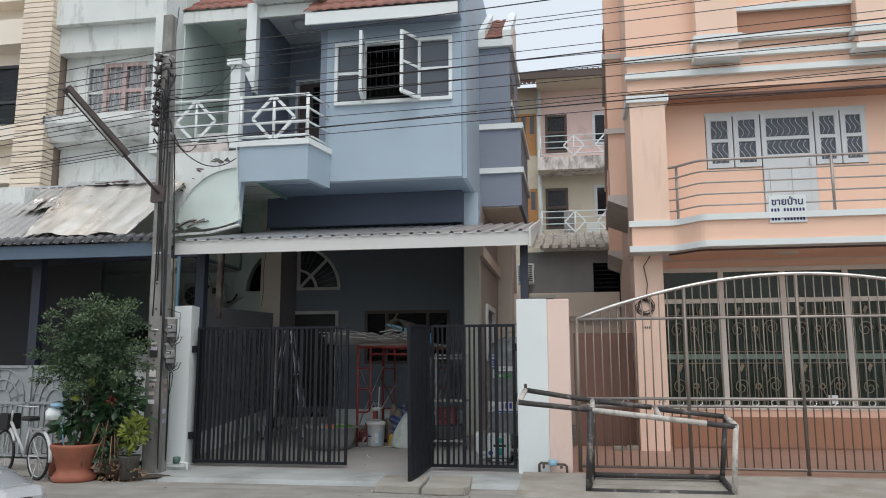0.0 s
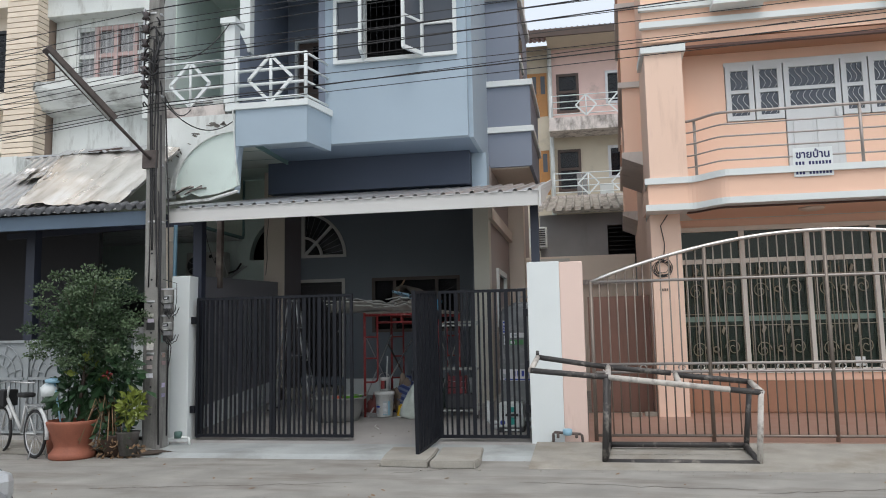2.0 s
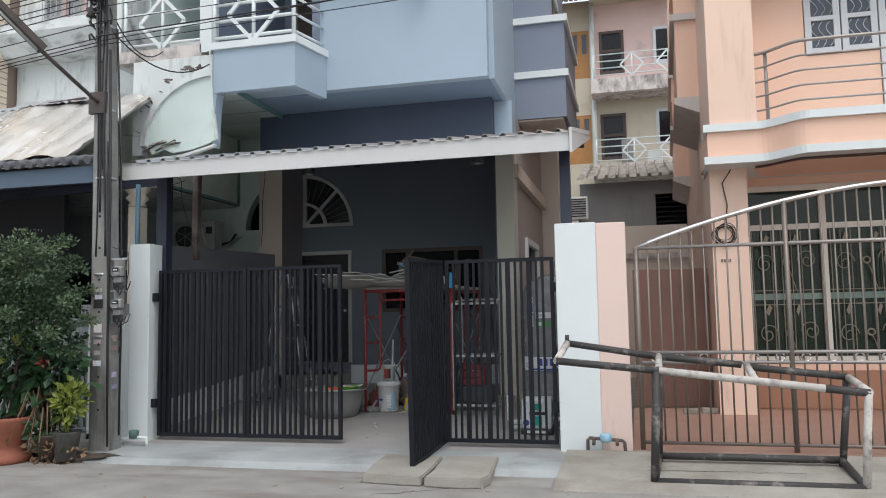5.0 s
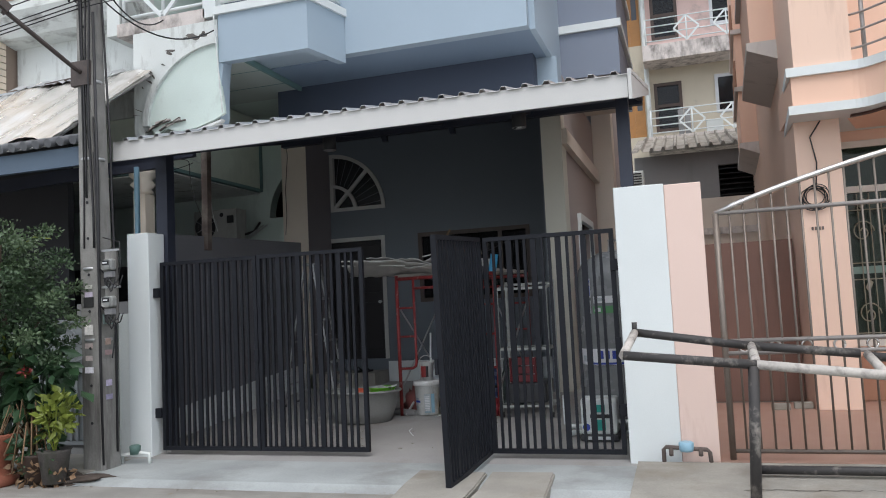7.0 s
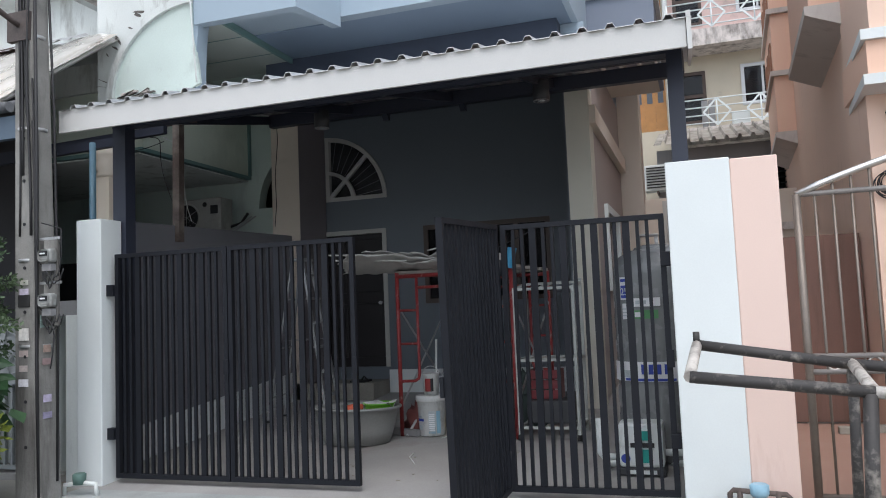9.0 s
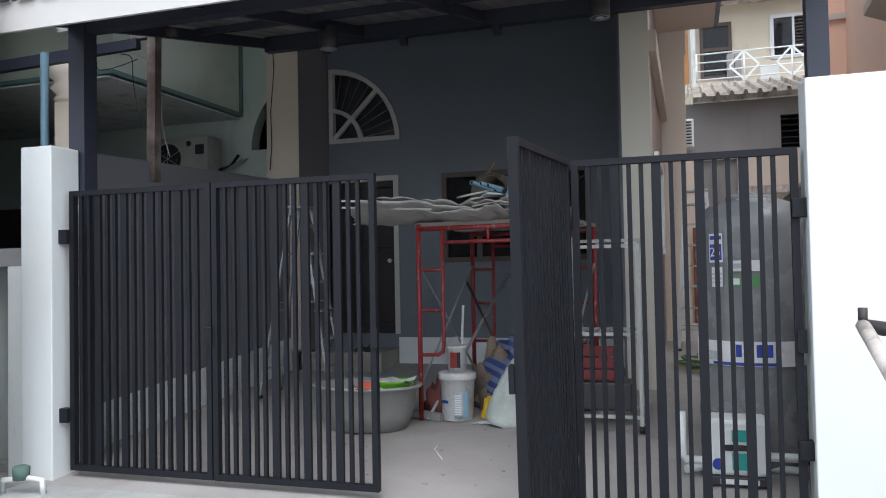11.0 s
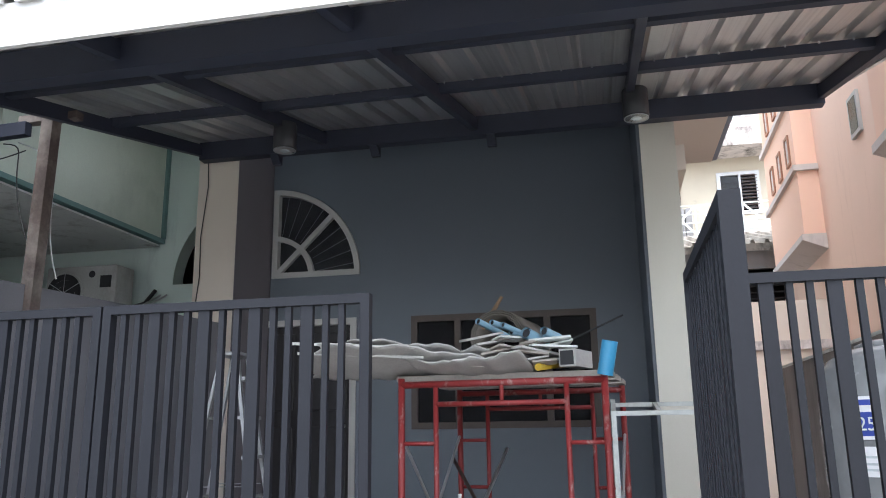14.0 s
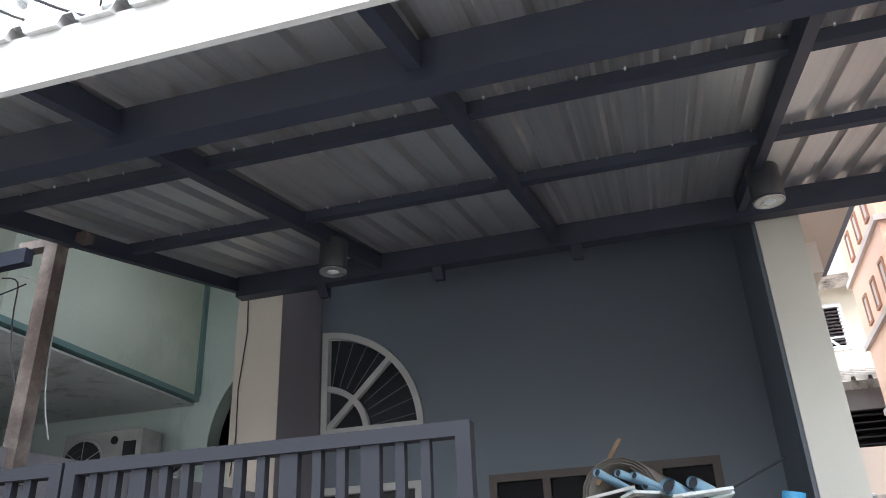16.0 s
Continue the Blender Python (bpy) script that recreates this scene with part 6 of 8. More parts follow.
part("hanging_cable", chain(bmesh.new(), [(-5.9, 11.0, 2.3), (-5.7, 11.0, 2.24), (-5.69, 10.99, 2.0), (-5.72, 10.99, 1.86)], 0.005, 5), M_WIRE, pole)

for k in range(4):
    x0, y0 = -6.05 + 0.035 * k, 10.955 - 0.008 * (k % 2)
    part("riser_cable", chain(bmesh.new(), [(x0 - 0.02 * z + 0.012 * math.sin(2.3 * z + k), y0 + 0.0085 * z + 0.006 * math.sin(3.1 * z + 2 * k), z) for z in (2.2 + 0.5 * (k % 3) + 0.3 * i for i in range(12 - k % 3))], 0.009 + 0.003 * (k % 2), 5), M_WIRE, pole)
for k in range(9):
    a = 0.7 * k
    part("tangle", chain(bmesh.new(), [(-6.13 + 0.11 * math.cos(a + 0.5 * i), 10.97 + 0.07 * math.sin(a + 0.5 * i), 4.75 + 0.15 * k + 0.05 * math.sin(1.3 * i + k)) for i in range(9)], 0.012, 5), M_WIRE, pole)
M_LAMP = surface("dark_rusted_lamp", (0.075, 0.06, 0.055), 0.7, vary=0.4, scale=9, bump=0.2)
lampx = thing("street_lamp", "rusty street lamp with a long tube head on a bent arm", "street lamp", (-6.16, 11.0, 4.0))
part("arm", chain(bmesh.new(), [(-6.12, 10.99, 3.98), (-6.12, 10.9, 4.0), (-6.12, 10.5, 4.14), (-6.12, 10.05, 4.3)], 0.022, 8), M_LAMP, lampx)
part("head", bar((-6.11, 10.1, 4.3), (-6.53, 9.34, 5.0), 0.13, 0.07), M_LAMP, lampx)
part("tube_lamp", rod((-6.14, 10.06, 4.29), (-6.5, 9.36, 4.935), 0.018, 8), M_WHITEOLD, lampx)
part("clamp", box(-6.24, -6.02, 10.97, 11.02, 3.85, 4.1), M_LAMP, lampx)

WIRES = [(6.15, 6.78), (5.95, 6.5), (5.73, 6.28), (5.53, 6.02), (5.38, 5.9), (5.27, 5.62), (5.12, 5.48), (4.93, 5.2), (4.75, 5.12), (4.66, 5.02), (5.86, 6.45), (5.44, 5.82), (5.2, 5.72), (4.7, 5.25)]
for i, (z0, z1) in enumerate(WIRES):
    pts = []
    for k in range(25):
        u = k / 24
        x = -6.15 + 29.7 * u
        pts.append((x, 11.0 - 0.02 * (i % 3), z0 + (z1 - z0) * (x + 6.15) / 9.7 - 0.012 * (x + 6.15) * (23.55 - x) / 23.55 * 0.35))
    cw2 = thing("cable", "black overhead cable strung from the pole", "cable", pts[0], "overhead cables")
    part("span", chain(bmesh.new(), pts, 0.0055 if i % 4 else 0.009, 5), M_WIRE, cw2)
    left = [(-6.15 - 23 * k / 16, 11.0, z0 - 0.13 * 23 * k / 16 * 0.9 * (1 - 0.45 * k / 16)) for k in range(17)]
    part("span", chain(bmesh.new(), left, 0.0065, 5), M_WIRE, cw2)
for i, (p, q, s) in enumerate((((-6.1, 11.0, 5.5), (-5.9, 12.9, 6.7), 0.3), ((-6.1, 11.0, 5.3), (-6.6, 12.95, 5.3), 0.35), ((-6.1, 11.0, 5.7), (-7.2, 13.2, 8.0), 0.2), ((-6.1, 11.0, 5.2), (-7.4, 13.0, 6.5), 0.4), ((-6.05, 11.0, 4.9), (-5.82, 12.86, 5.0), 0.3), ((-5.82, 12.86, 5.2), (-5.72, 12.85, 3.95), 0.02))):
    dc = solid("drop_cable", chain(bmesh.new(), [(p[0] + (q[0] - p[0]) * u, p[1] + (q[1] - p[1]) * u, p[2] + (q[2] - p[2]) * u - s * 4 * u * (1 - u)) for u in (k / 14 for k in range(15))], 0.009, 5), M_WIRE if i < 5 else M_WHITEOLD, "thin drop cable from the pole to the houses", "cable", "drop cables")
for k in range(3):
    solid("tangled_cable", chain(bmesh.new(), [(-6.05 + 0.06 * math.cos(i * 0.7 + k), 11.0 - 0.04 * k + 0.05 * math.sin(i * 0.9), 4.9 + 0.1 * i) for i in range(10)], 0.012, 5), M_WIRE, "tangled black cables at the pole", "cable", "tangled cables")

# ---- pots, plants and bicycle ----
def heap(at, size, seed, bump=0.25, n=26):
    """A slumped heap of cloth or sacking."""
    bm = bmesh.new()
    rows = []
    for j in range(n + 1):
        ph = math.pi / 2 * j / n
        row = []
        for i in range(n):
            a = 2 * math.pi * i / n
            d = Vector((math.cos(a) * math.cos(ph), math.sin(a) * math.cos(ph), math.sin(ph)))
            k = 1 + bump * noise.noise(d * 2.3 + Vector((seed, 0, 0))) + 0.4 * bump * noise.noise(d * 6 + Vector((0, seed, 0)))
            row.append(bm.verts.new((at[0] + d.x * size[0] * k, at[1] + d.y * size[1] * k, at[2] + max(0.0, d.z * size[2] * k))))
        rows.append(row)
    for lo, hi in zip(rows, rows[1:]):
        for i in range(n):
            bm.faces.new((lo[i], lo[(i + 1) % n], hi[(i + 1) % n], hi[i])).smooth = True
    bm.faces.new(rows[0][::-1])
    return bm


def leaf_cloud(name, centre, radii, count, size, material, parent, shell=0.45, droop=0.0, seed=1):
    """Many small folded leaves scattered through an uneven crown."""
    r = random.Random(seed)
    verts, faces = [], []
    while len(faces) < count * 2:
        d = Vector((r.gauss(0, 1), r.gauss(0, 1), r.gauss(0, 1))).normalized()
        rad = shell + (1 - shell) * r.random() ** 0.6
        lump = 0.82 + 0.38 * noise.noise(d * 2.1 + Vector((seed, 0, 0)))
        p = Vector(centre) + Vector((d.x * radii[0], d.y * radii[1], d.z * radii[2])) * rad * lump
        s = size * r.uniform(0.6, 1.3)
        ax = (d + Vector((r.gauss(0, 0.7), r.gauss(0, 0.7), r.gauss(0, 0.6) - droop))).normalized()
        side = ax.orthogonal().normalized()
        side.rotate(Matrix.Rotation(r.uniform(0, 6.28), 3, ax))
        up = ax.cross(side)
        n = len(verts)
        verts += [p, p + ax * s * 0.5 + side * s * 0.28 + up * s * 0.06, p + ax * s, p + ax * s * 0.5 - side * s * 0.28 + up * s * 0.06]
        faces += [(n, n + 1, n + 2), (n, n + 2, n + 3)]
    me = bpy.data.meshes.new(name)
    me.from_pydata([tuple(q) for q in verts], [], faces)
    me.materials.append(material)
    ob = new(name, me)
    ob.parent = parent
    ob.matrix_parent_inverse = Matrix.Translation(-parent.location)
    tagged(ob, kind="stuff")
    return ob


def pot(bm, at, r, h, flare=1.0):
    return lathe([(r * 0.8, 0.0), (r * 0.85, h * 0.03), (r * 0.85, h * 0.13), (r * 0.8, h * 0.17), (r * 0.68, h * 0.27), (r * 0.67, h * 0.36), (r * 0.78, h * 0.55), (r * 0.93, h * 0.8), (r * 0.99, h * 0.92), (r, h * 0.97), (r * 0.98, h), (r * 0.9, h), (r * 0.85, h * 0.86)], at, 36, bm)


tub_pot = thing("flower_pot", "large terracotta flower pot with a waisted foot", "flower pot", (-6.83, 10.5, 0))
part("bowl", pot(bmesh.new(), (-6.83, 10.5, 0.0), 0.33, 0.48), M_TERRA, tub_pot)
part("soil", lathe([(0.27, 0.0), (0.27, 0.02)], (-6.83, 10.5, 0.4), 24), M_SOIL, tub_pot)
shrub = thing("shrub", "dense dark green shrub with small leaves in a terracotta pot", "shrub", (-6.8, 10.55, 0.42))
part("trunk", chain(bmesh.new(), [(-6.8, 10.55, 0.4), (-6.78, 10.57, 0.8), (-6.74, 10.6, 1.2), (-6.7, 10.6, 1.6)], 0.025, 7), M_DARKWOOD, shrub)
for k in range(7):
    a = k * 0.9
    part("limb", rod((-6.75, 10.58, 1.0 + 0.08 * k), (-6.72 + 0.45 * math.cos(a), 10.58 + 0.35 * math.sin(a), 1.5 + 0.12 * k), 0.012, 6, 0.005), M_DARKWOOD, shrub)
leaf_cloud("crown", (-6.74, 10.58, 1.62), (0.74, 0.58, 0.7), 7000, 0.05, M_LEAF, shrub, 0.25, 0.2, 3)
leaf_cloud("crown", (-6.66, 10.52, 2.12), (0.42, 0.38, 0.42), 1900, 0.045, M_LEAFB, shrub, 0.3, 0.1, 5)
for k in range(30):
    a, z = k * 2.4, 1.15 + 0.042 * k
    rr = 0.72 * math.sqrt(max(0.08, 1 - ((z - 1.62) / 0.95) ** 2))
    c = (-6.72 + rr * math.cos(a), 10.56 + 0.75 * rr * math.sin(a), z)
    leaf_cloud("crown", c, (0.19, 0.15, 0.075), 150, 0.043, M_LEAFB if k % 3 else M_LEAF, shrub, 0.1, -0.1, 40 + k)
part("stray_twig", chain(bmesh.new(), [(-6.5, 10.55, 2.2), (-6.3, 10.55, 2.3), (-6.1, 10.55, 2.27)], 0.006, 5), M_LEAFY, shrub)

broad = thing("leafy_plant", "broad-leaved dark green plants with a red flower behind the pot", "plant", (-6.45, 10.75, 0.06))
leaf_cloud("leaves", (-6.45, 10.72, 0.95), (0.48, 0.28, 0.62), 340, 0.19, M_LEAFD, broad, 0.2, 0.5, 9)
leaf_cloud("leaves", (-6.85, 10.6, 0.85), (0.4, 0.25, 0.4), 150, 0.18, M_LEAFD, broad, 0.2, 0.5, 11)
leaf_cloud("flower", (-6.36, 10.5, 1.04), (0.05, 0.05, 0.05), 18, 0.05, M_RED, broad, 0.2, 0, 4)
leaf_cloud("pale_leaf", (-6.62, 10.45, 1.1), (0.2, 0.1, 0.2), 7, 0.26, M_LEAFY, broad, 0.2, -0.5, 12)
for k in range(8):
    a = k * 0.8
    part("stem", rod((-6.45 + 0.05 * math.cos(a), 10.75, 0.3), (-6.45 + 0.25 * math.cos(a), 10.72 + 0.1 * math.sin(a), 1.1), 0.008, 5), M_LEAFD, broad)
dry = thing("dry_plant", "withered brown plant in an old dark pot", "plant", (-6.35, 10.45, 0))
part("pot", lathe([(0.13, 0), (0.19, 0.24), (0.2, 0.26), (0.17, 0.25)], (-6.3, 10.62, 0.03), 20), M_DARKWOOD, dry)
for k in range(26):
    a, l = rng.uniform(0, 6.28), rng.uniform(0.12, 0.34)
    part("stalk", chain(bmesh.new(), [(-6.36, 10.6, 0.3), (-6.36 + l * 0.6 * math.cos(a), 10.55 + l * 0.4 * math.sin(a), 0.6 + rng.uniform(-0.1, 0.2)), (-6.36 + l * 1.2 * math.cos(a), 10.5 + l * 0.7 * math.sin(a), rng.uniform(0.1, 0.45))], 0.008, 4), M_DRY, dry)
yel = thing("croton_plant", "bright yellow-green plant in a mossy grey pot", "plant", (-6.05, 10.6, 0.06))
part("pot", lathe([(0.1, 0), (0.14, 0.28), (0.155, 0.3), (0.13, 0.29)], (-6.08, 10.55, 0.03), 20), surface("mossy_pot", (0.1, 0.09, 0.085), 0.9, vary=0.35, scale=9, bump=0.4, dirt=(0.05, 0.06, 0.035), dirt_amount=0.4, dirt_scale=(9, 9, 5)), yel)
leaf_cloud("leaves", (-6.03, 10.52, 0.64), (0.24, 0.18, 0.24), 150, 0.11, M_LEAFY, yel, 0.2, -0.2, 15)
for k in range(7):
    a = k * 0.9
    part("stem", rod((-6.08, 10.55, 0.3), (-6.05 + 0.15 * math.cos(a), 10.53 + 0.1 * math.sin(a), 0.7), 0.007, 5), M_LEAFY, yel)
pot2 = thing("flower_pot", "small brown pot beside the bicycle", "flower pot", (-7.2, 10.7, 0))
part("bowl", lathe([(0.13, 0), (0.17, 0.3), (0.185, 0.34), (0.15, 0.33)], (-7.2, 10.72, 0.03), 20), M_TERRA, pot2)
soil = heap((-6.12, 10.72, 0.0), (0.5, 0.16, 0.075), 21.0, 0.6, 30)
solid("soil_heap", soil, M_SOIL, "low heap of earth and leaf litter by the pole", "earth", kind="stuff")
weeds = thing("weeds", "withered weeds and fallen leaves at the foot of the pots", "weeds", (-6.2, 10.6, 0.02))
leaf_cloud("dead_leaf", (-6.2, 10.52, 0.12), (0.4, 0.1, 0.14), 90, 0.09, M_DRY, weeds, 0.1, 0.4, 31)
leaf_cloud("dark_leaf", (-6.3, 10.56, 0.3), (0.32, 0.14, 0.26), 120, 0.12, M_LEAFD, weeds, 0.1, 0.5, 32)
net = thing("hand_brush", "blue and white long-handled brush stuck in the pot", "brush", (-6.98, 10.42, 0.42))
part("handle", rod((-6.95, 10.42, 0.42), (-7.06, 10.42, 0.95), 0.012, 8), M_PVC, net)
part("brush_head", lathe([(0.02, -0.03), (0.09, -0.02), (0.1, 0.02), (0.03, 0.04)], (-7.08, 10.41, 0.98), 16), M_PVC, net)
part("bristles", lathe([(0.1, -0.16), (0.11, -0.05), (0.06, 0.0)], (-7.14, 10.43, 0.95), 14), M_WHITE, net)

bike = thing("bicycle", "white city bicycle with a black saddle and wire basket", "bicycle", (-7.8, 10.5, 0))
bd = Vector((-math.cos(0.5), math.sin(0.5), 0))
rear, front = Vector((-7.32, 10.42, 0.31)), Vector((-7.32, 10.42, 0.31)) + bd * 1.02
M_BIKE = surface("white_bicycle_paint", (0.5, 0.51, 0.51), 0.4, vary=0.1, scale=6, dirt=(0.25, 0.2, 0.16), dirt_amount=0.15)
for w in (rear, front):
    wh = part("wheel", chain(bmesh.new(), [tuple(w + bd * 0.29 * math.cos(a) + Vector((0, 0, 0.29 * math.sin(a)))) for a in (2 * math.pi * i / 32 for i in range(33))], 0.02, 8), M_RUBBER, bike)
    part("rim", chain(bmesh.new(), [tuple(w + bd * 0.265 * math.cos(a) + Vector((0, 0, 0.265 * math.sin(a)))) for a in (2 * math.pi * i / 32 for i in range(33))], 0.01, 6), M_GALV, wh)
    for k in range(14):
        a = 2 * math.pi * k / 14
        part("spoke", rod(tuple(w), tuple(w + bd * 0.262 * math.cos(a) + Vector((0, 0, 0.262 * math.sin(a)))), 0.002, 4), M_GALV, wh)
    part("mudguard", chain(bmesh.new(), [tuple(w + bd * 0.34 * math.cos(a) + Vector((0, 0, 0.34 * math.sin(a)))) for a in (math.pi * (0.05 + 0.8 * i / 14) for i in range(15))] if w is front else [tuple(w - bd * 0.34 * math.cos(a) + Vector((0, 0, 0.34 * math.sin(a)))) for a in (math.pi * (-0.05 + 0.75 * i / 14) for i in range(15))], 0.026, 6), M_BIKE, bike)
up = Vector((0, 0, 1))
bb, seat, head = rear + bd * 0.42 - up * 0.02, rear + bd * 0.3 + up * 0.38, front - bd * 0.14 + up * 0.42
for a, b, r in ((rear, bb, 0.012), (rear, seat, 0.011), (bb, seat, 0.016), (bb + up * 0.05, head, 0.022), (front, head, 0.014), (head, head + up * 0.16 - bd * 0.03, 0.014)):
    part("frame_tube", rod(tuple(a), tuple(b), r, 8), M_BIKE, bike)
part("seat_post", rod(tuple(seat), tuple(seat + up * 0.08), 0.013, 8), M_GALV, bike)
sp = seat + up * 0.1
sad = soft_box(0.025, -0.12, 0.12, -0.08, 0.08, -0.025, 0.035)
part("saddle", sad, M_RUBBER, bike).matrix_basis = pose(sp.x, sp.y, sp.z, 0, 0, math.degrees(math.atan2(bd.y, bd.x)))
part("carrier", bar(tuple(rear + up * 0.36 - bd * 0.15), tuple(rear + up * 0.36 + bd * 0.22), 0.12, 0.015), M_GALV, bike)
hb = head + up * 0.2
sd = bd.cross(up)
part("handlebar", chain(bmesh.new(), [tuple(hb - sd * 0.28 - bd * 0.2), tuple(hb - sd * 0.2), tuple(hb + up * 0.03), tuple(hb + sd * 0.2), tuple(hb + sd * 0.28 - bd * 0.2)], 0.011, 6), M_GALV, bike)
part("basket", soft_box(0.01, front.x - 0.12, front.x + 0.12, front.y - 0.14, front.y + 0.14, 0.62, 0.84), M_RUBBER, bike)
part("kickstand", chain(bmesh.new(), [tuple(rear + sd * 0.12 - up * 0.305 - bd * 0.1), tuple(rear), tuple(rear - sd * 0.12 - up * 0.305 - bd * 0.1)], 0.008, 5), M_GALV, bike)

# ---- parked car, nose in view ----
car = thing("car", "silver saloon car parked along the street", "car", (-5.4, 4.9, 0))
M_CAR = surface("silver_car_paint", (0.36, 0.375, 0.4), 0.28, metal=0.4, vary=0.03, bump=0)
secs = [(-3.56, 0.4, 0.3, 0.5), (-3.6, 0.58, 0.25, 0.58), (-3.7, 0.7, 0.21, 0.66), (-3.9, 0.79, 0.19, 0.745), (-4.2, 0.83, 0.18, 0.82), (-4.6, 0.85, 0.18, 0.89), (-5.6, 0.85, 0.18, 0.97), (-6.9, 0.85, 0.18, 0.99), (-7.5, 0.8, 0.22, 0.95), (-7.75, 0.6, 0.32, 0.8)]
cb = bmesh.new()
rings = []
for x, w, z0, z1 in secs:
    ring = []
    for k in range(20):
        a = 2 * math.pi * k / 20
        c, s2 = math.cos(a), math.sin(a)
        ring.append(cb.verts.new((x, 4.9 + w * math.copysign(abs(c) ** 0.4, c), (z0 + z1) / 2 + (z1 - z0) / 2 * math.copysign(abs(s2) ** 0.5, s2))))
    rings.append(ring)
for a, b in zip(rings, rings[1:]):
    for k in range(20):
        cb.faces.new((a[k], b[k], b[(k + 1) % 20], a[(k + 1) % 20])).smooth = True
cb.faces.new(rings[0])
cb.faces.new(rings[-1][::-1])
part("body", cb, M_CAR, car)
part("cabin", prism([(-4.6, 0.86), (-5.3, 1.42), (-6.4, 1.42), (-7.1, 0.96)], 4.3, 5.5), M_CAR, car)
part("windscreen", prism([(-4.62, 0.89), (-5.26, 1.39), (-5.24, 1.41), (-4.58, 0.89)], 4.36, 5.44), M_GLASS, car)
for y in (4.293, 5.502):
    part("side_window", prism([(-4.8, 0.98), (-5.28, 1.36), (-6.35, 1.37), (-6.9, 1.02)], y, y + 0.005), M_GLASS, car)
for y in (4.4, 5.4):
    hl = part("headlight", soft_box(0.06, -4.1, -3.655, y - 0.16, y + 0.2, 0.5, 0.69), M_GALV, car, "clear headlight")
    part("lens", soft_box(0.02, -3.68, -3.622, y - 0.07, y + 0.07, 0.53, 0.63), M_GLASS, hl)
part("grille", soft_box(0.02, -3.8, -3.578, 4.58, 5.22, 0.4, 0.57), M_RUBBER, car, "black grille")
for z in (0.42, 0.47, 0.52, 0.56):
    part("grille_slat", soft_box(0.006, -3.62, -3.576, 4.56, 5.24, z, z + 0.014), M_STAINLESS, car)
part("bumper_slot", soft_box(0.02, -3.75, -3.58, 4.4, 5.4, 0.26, 0.34), M_RUBBER, car)
for y in (4.52, 5.28):
    part("hood_seam", chain(bmesh.new(), [(-3.74, y, 0.672), (-3.9, y - 0.08 * (4.9 - y), 0.74), (-4.2, y - 0.16 * (4.9 - y), 0.815), (-4.5, y - 0.2 * (4.9 - y), 0.87)], 0.006, 5), M_RUBBER, car)
for x in (-4.2, -6.8):
    for y in (4.07, 5.57):
        tw = part("wheel", rod((x, y, 0.31), (x, y + 0.17, 0.31), 0.31, 24), M_RUBBER, car)
        part("rim", rod((x, y - 0.004, 0.31), (x, y + 0.174, 0.31), 0.2, 20), M_GALV, tw)

car.location, car.rotation_euler = (-5.6, 5.62, 0), (0, 0, radians(-20))

# ---- steel trestle frame on the street ----
tr = thing("trestle", "old black and white painted steel stall frame on the street", "metal frame", (0.7, 10.5, 0))
M_PAINTED = surface("chipped_black_paint", (0.04, 0.037, 0.036), 0.6, vary=0.2, scale=6, dirt=(0.36, 0.33, 0.29), dirt_amount=0.3, dirt_scale=(7, 7, 7))
M_WORNWHITE = surface("worn_white_paint", (0.5, 0.47, 0.43), 0.7, vary=0.2, scale=5, dirt=(0.1, 0.08, 0.07), dirt_amount=0.45, dirt_scale=(9, 9, 9))
for p, q, m in (((-0.92, 10.4, 1.05), (-0.05, 10.4, 0.965), M_PAINTED), ((-0.05, 10.4, 0.965), (1.25, 10.4, 0.82), M_WORNWHITE), ((1.25, 10.4, 0.82), (1.58, 10.4, 0.785), M_PAINTED),
                ((-0.88, 11.1, 1.18), (-0.05, 11.1, 1.05), M_PAINTED), ((-0.05, 11.1, 1.05), (0.7, 11.1, 0.97), M_PAINTED), ((0.75, 11.1, 0.95), (1.59, 11.1, 0.86), M_PAINTED),
                ((-0.92, 10.4, 1.05), (-0.88, 11.1, 1.18), M_WORNWHITE), ((-0.05, 10.4, 0.965), (-0.03, 11.1, 1.05), M_WORNWHITE), ((0.73, 10.4, 0.87), (0.75, 11.1, 0.96), M_WORNWHITE), ((1.58, 10.4, 0.79), (1.59, 11.1, 0.86), M_WORNWHITE)):
    part("top_bar", rod(p, q, 0.032, 8), m, tr)
for p, q, m, r in (((-0.12, 10.4, 0.0), (-0.07, 10.4, 0.96), M_PAINTED, 0.036), ((1.51, 10.4, 0.0), (1.57, 10.4, 0.8), M_WORNWHITE, 0.032), ((-0.06, 11.1, 0.03), (-0.03, 11.1, 1.05), M_PAINTED, 0.03), ((1.5, 11.1, 0.03), (1.59, 11.1, 0.88), M_PAINTED, 0.032)):
    part("leg", rod(p, q, r, 8), m, tr)
for p, q in (((-0.12, 10.4, 0.035), (1.51, 10.4, 0.035)), ((-0.06, 11.1, 0.13), (1.5, 11.1, 0.13)), ((-0.12, 10.4, 0.035), (-0.06, 11.1, 0.13)), ((1.51, 10.4, 0.035), (1.5, 11.1, 0.13))):
    part("base_bar", rod(p, q, 0.033, 8), M_PAINTED, tr)
part("end_stub", rod((-0.88, 11.1, 1.18), (-0.88, 11.1, 1.26), 0.02, 8), M_PAINTED, tr)

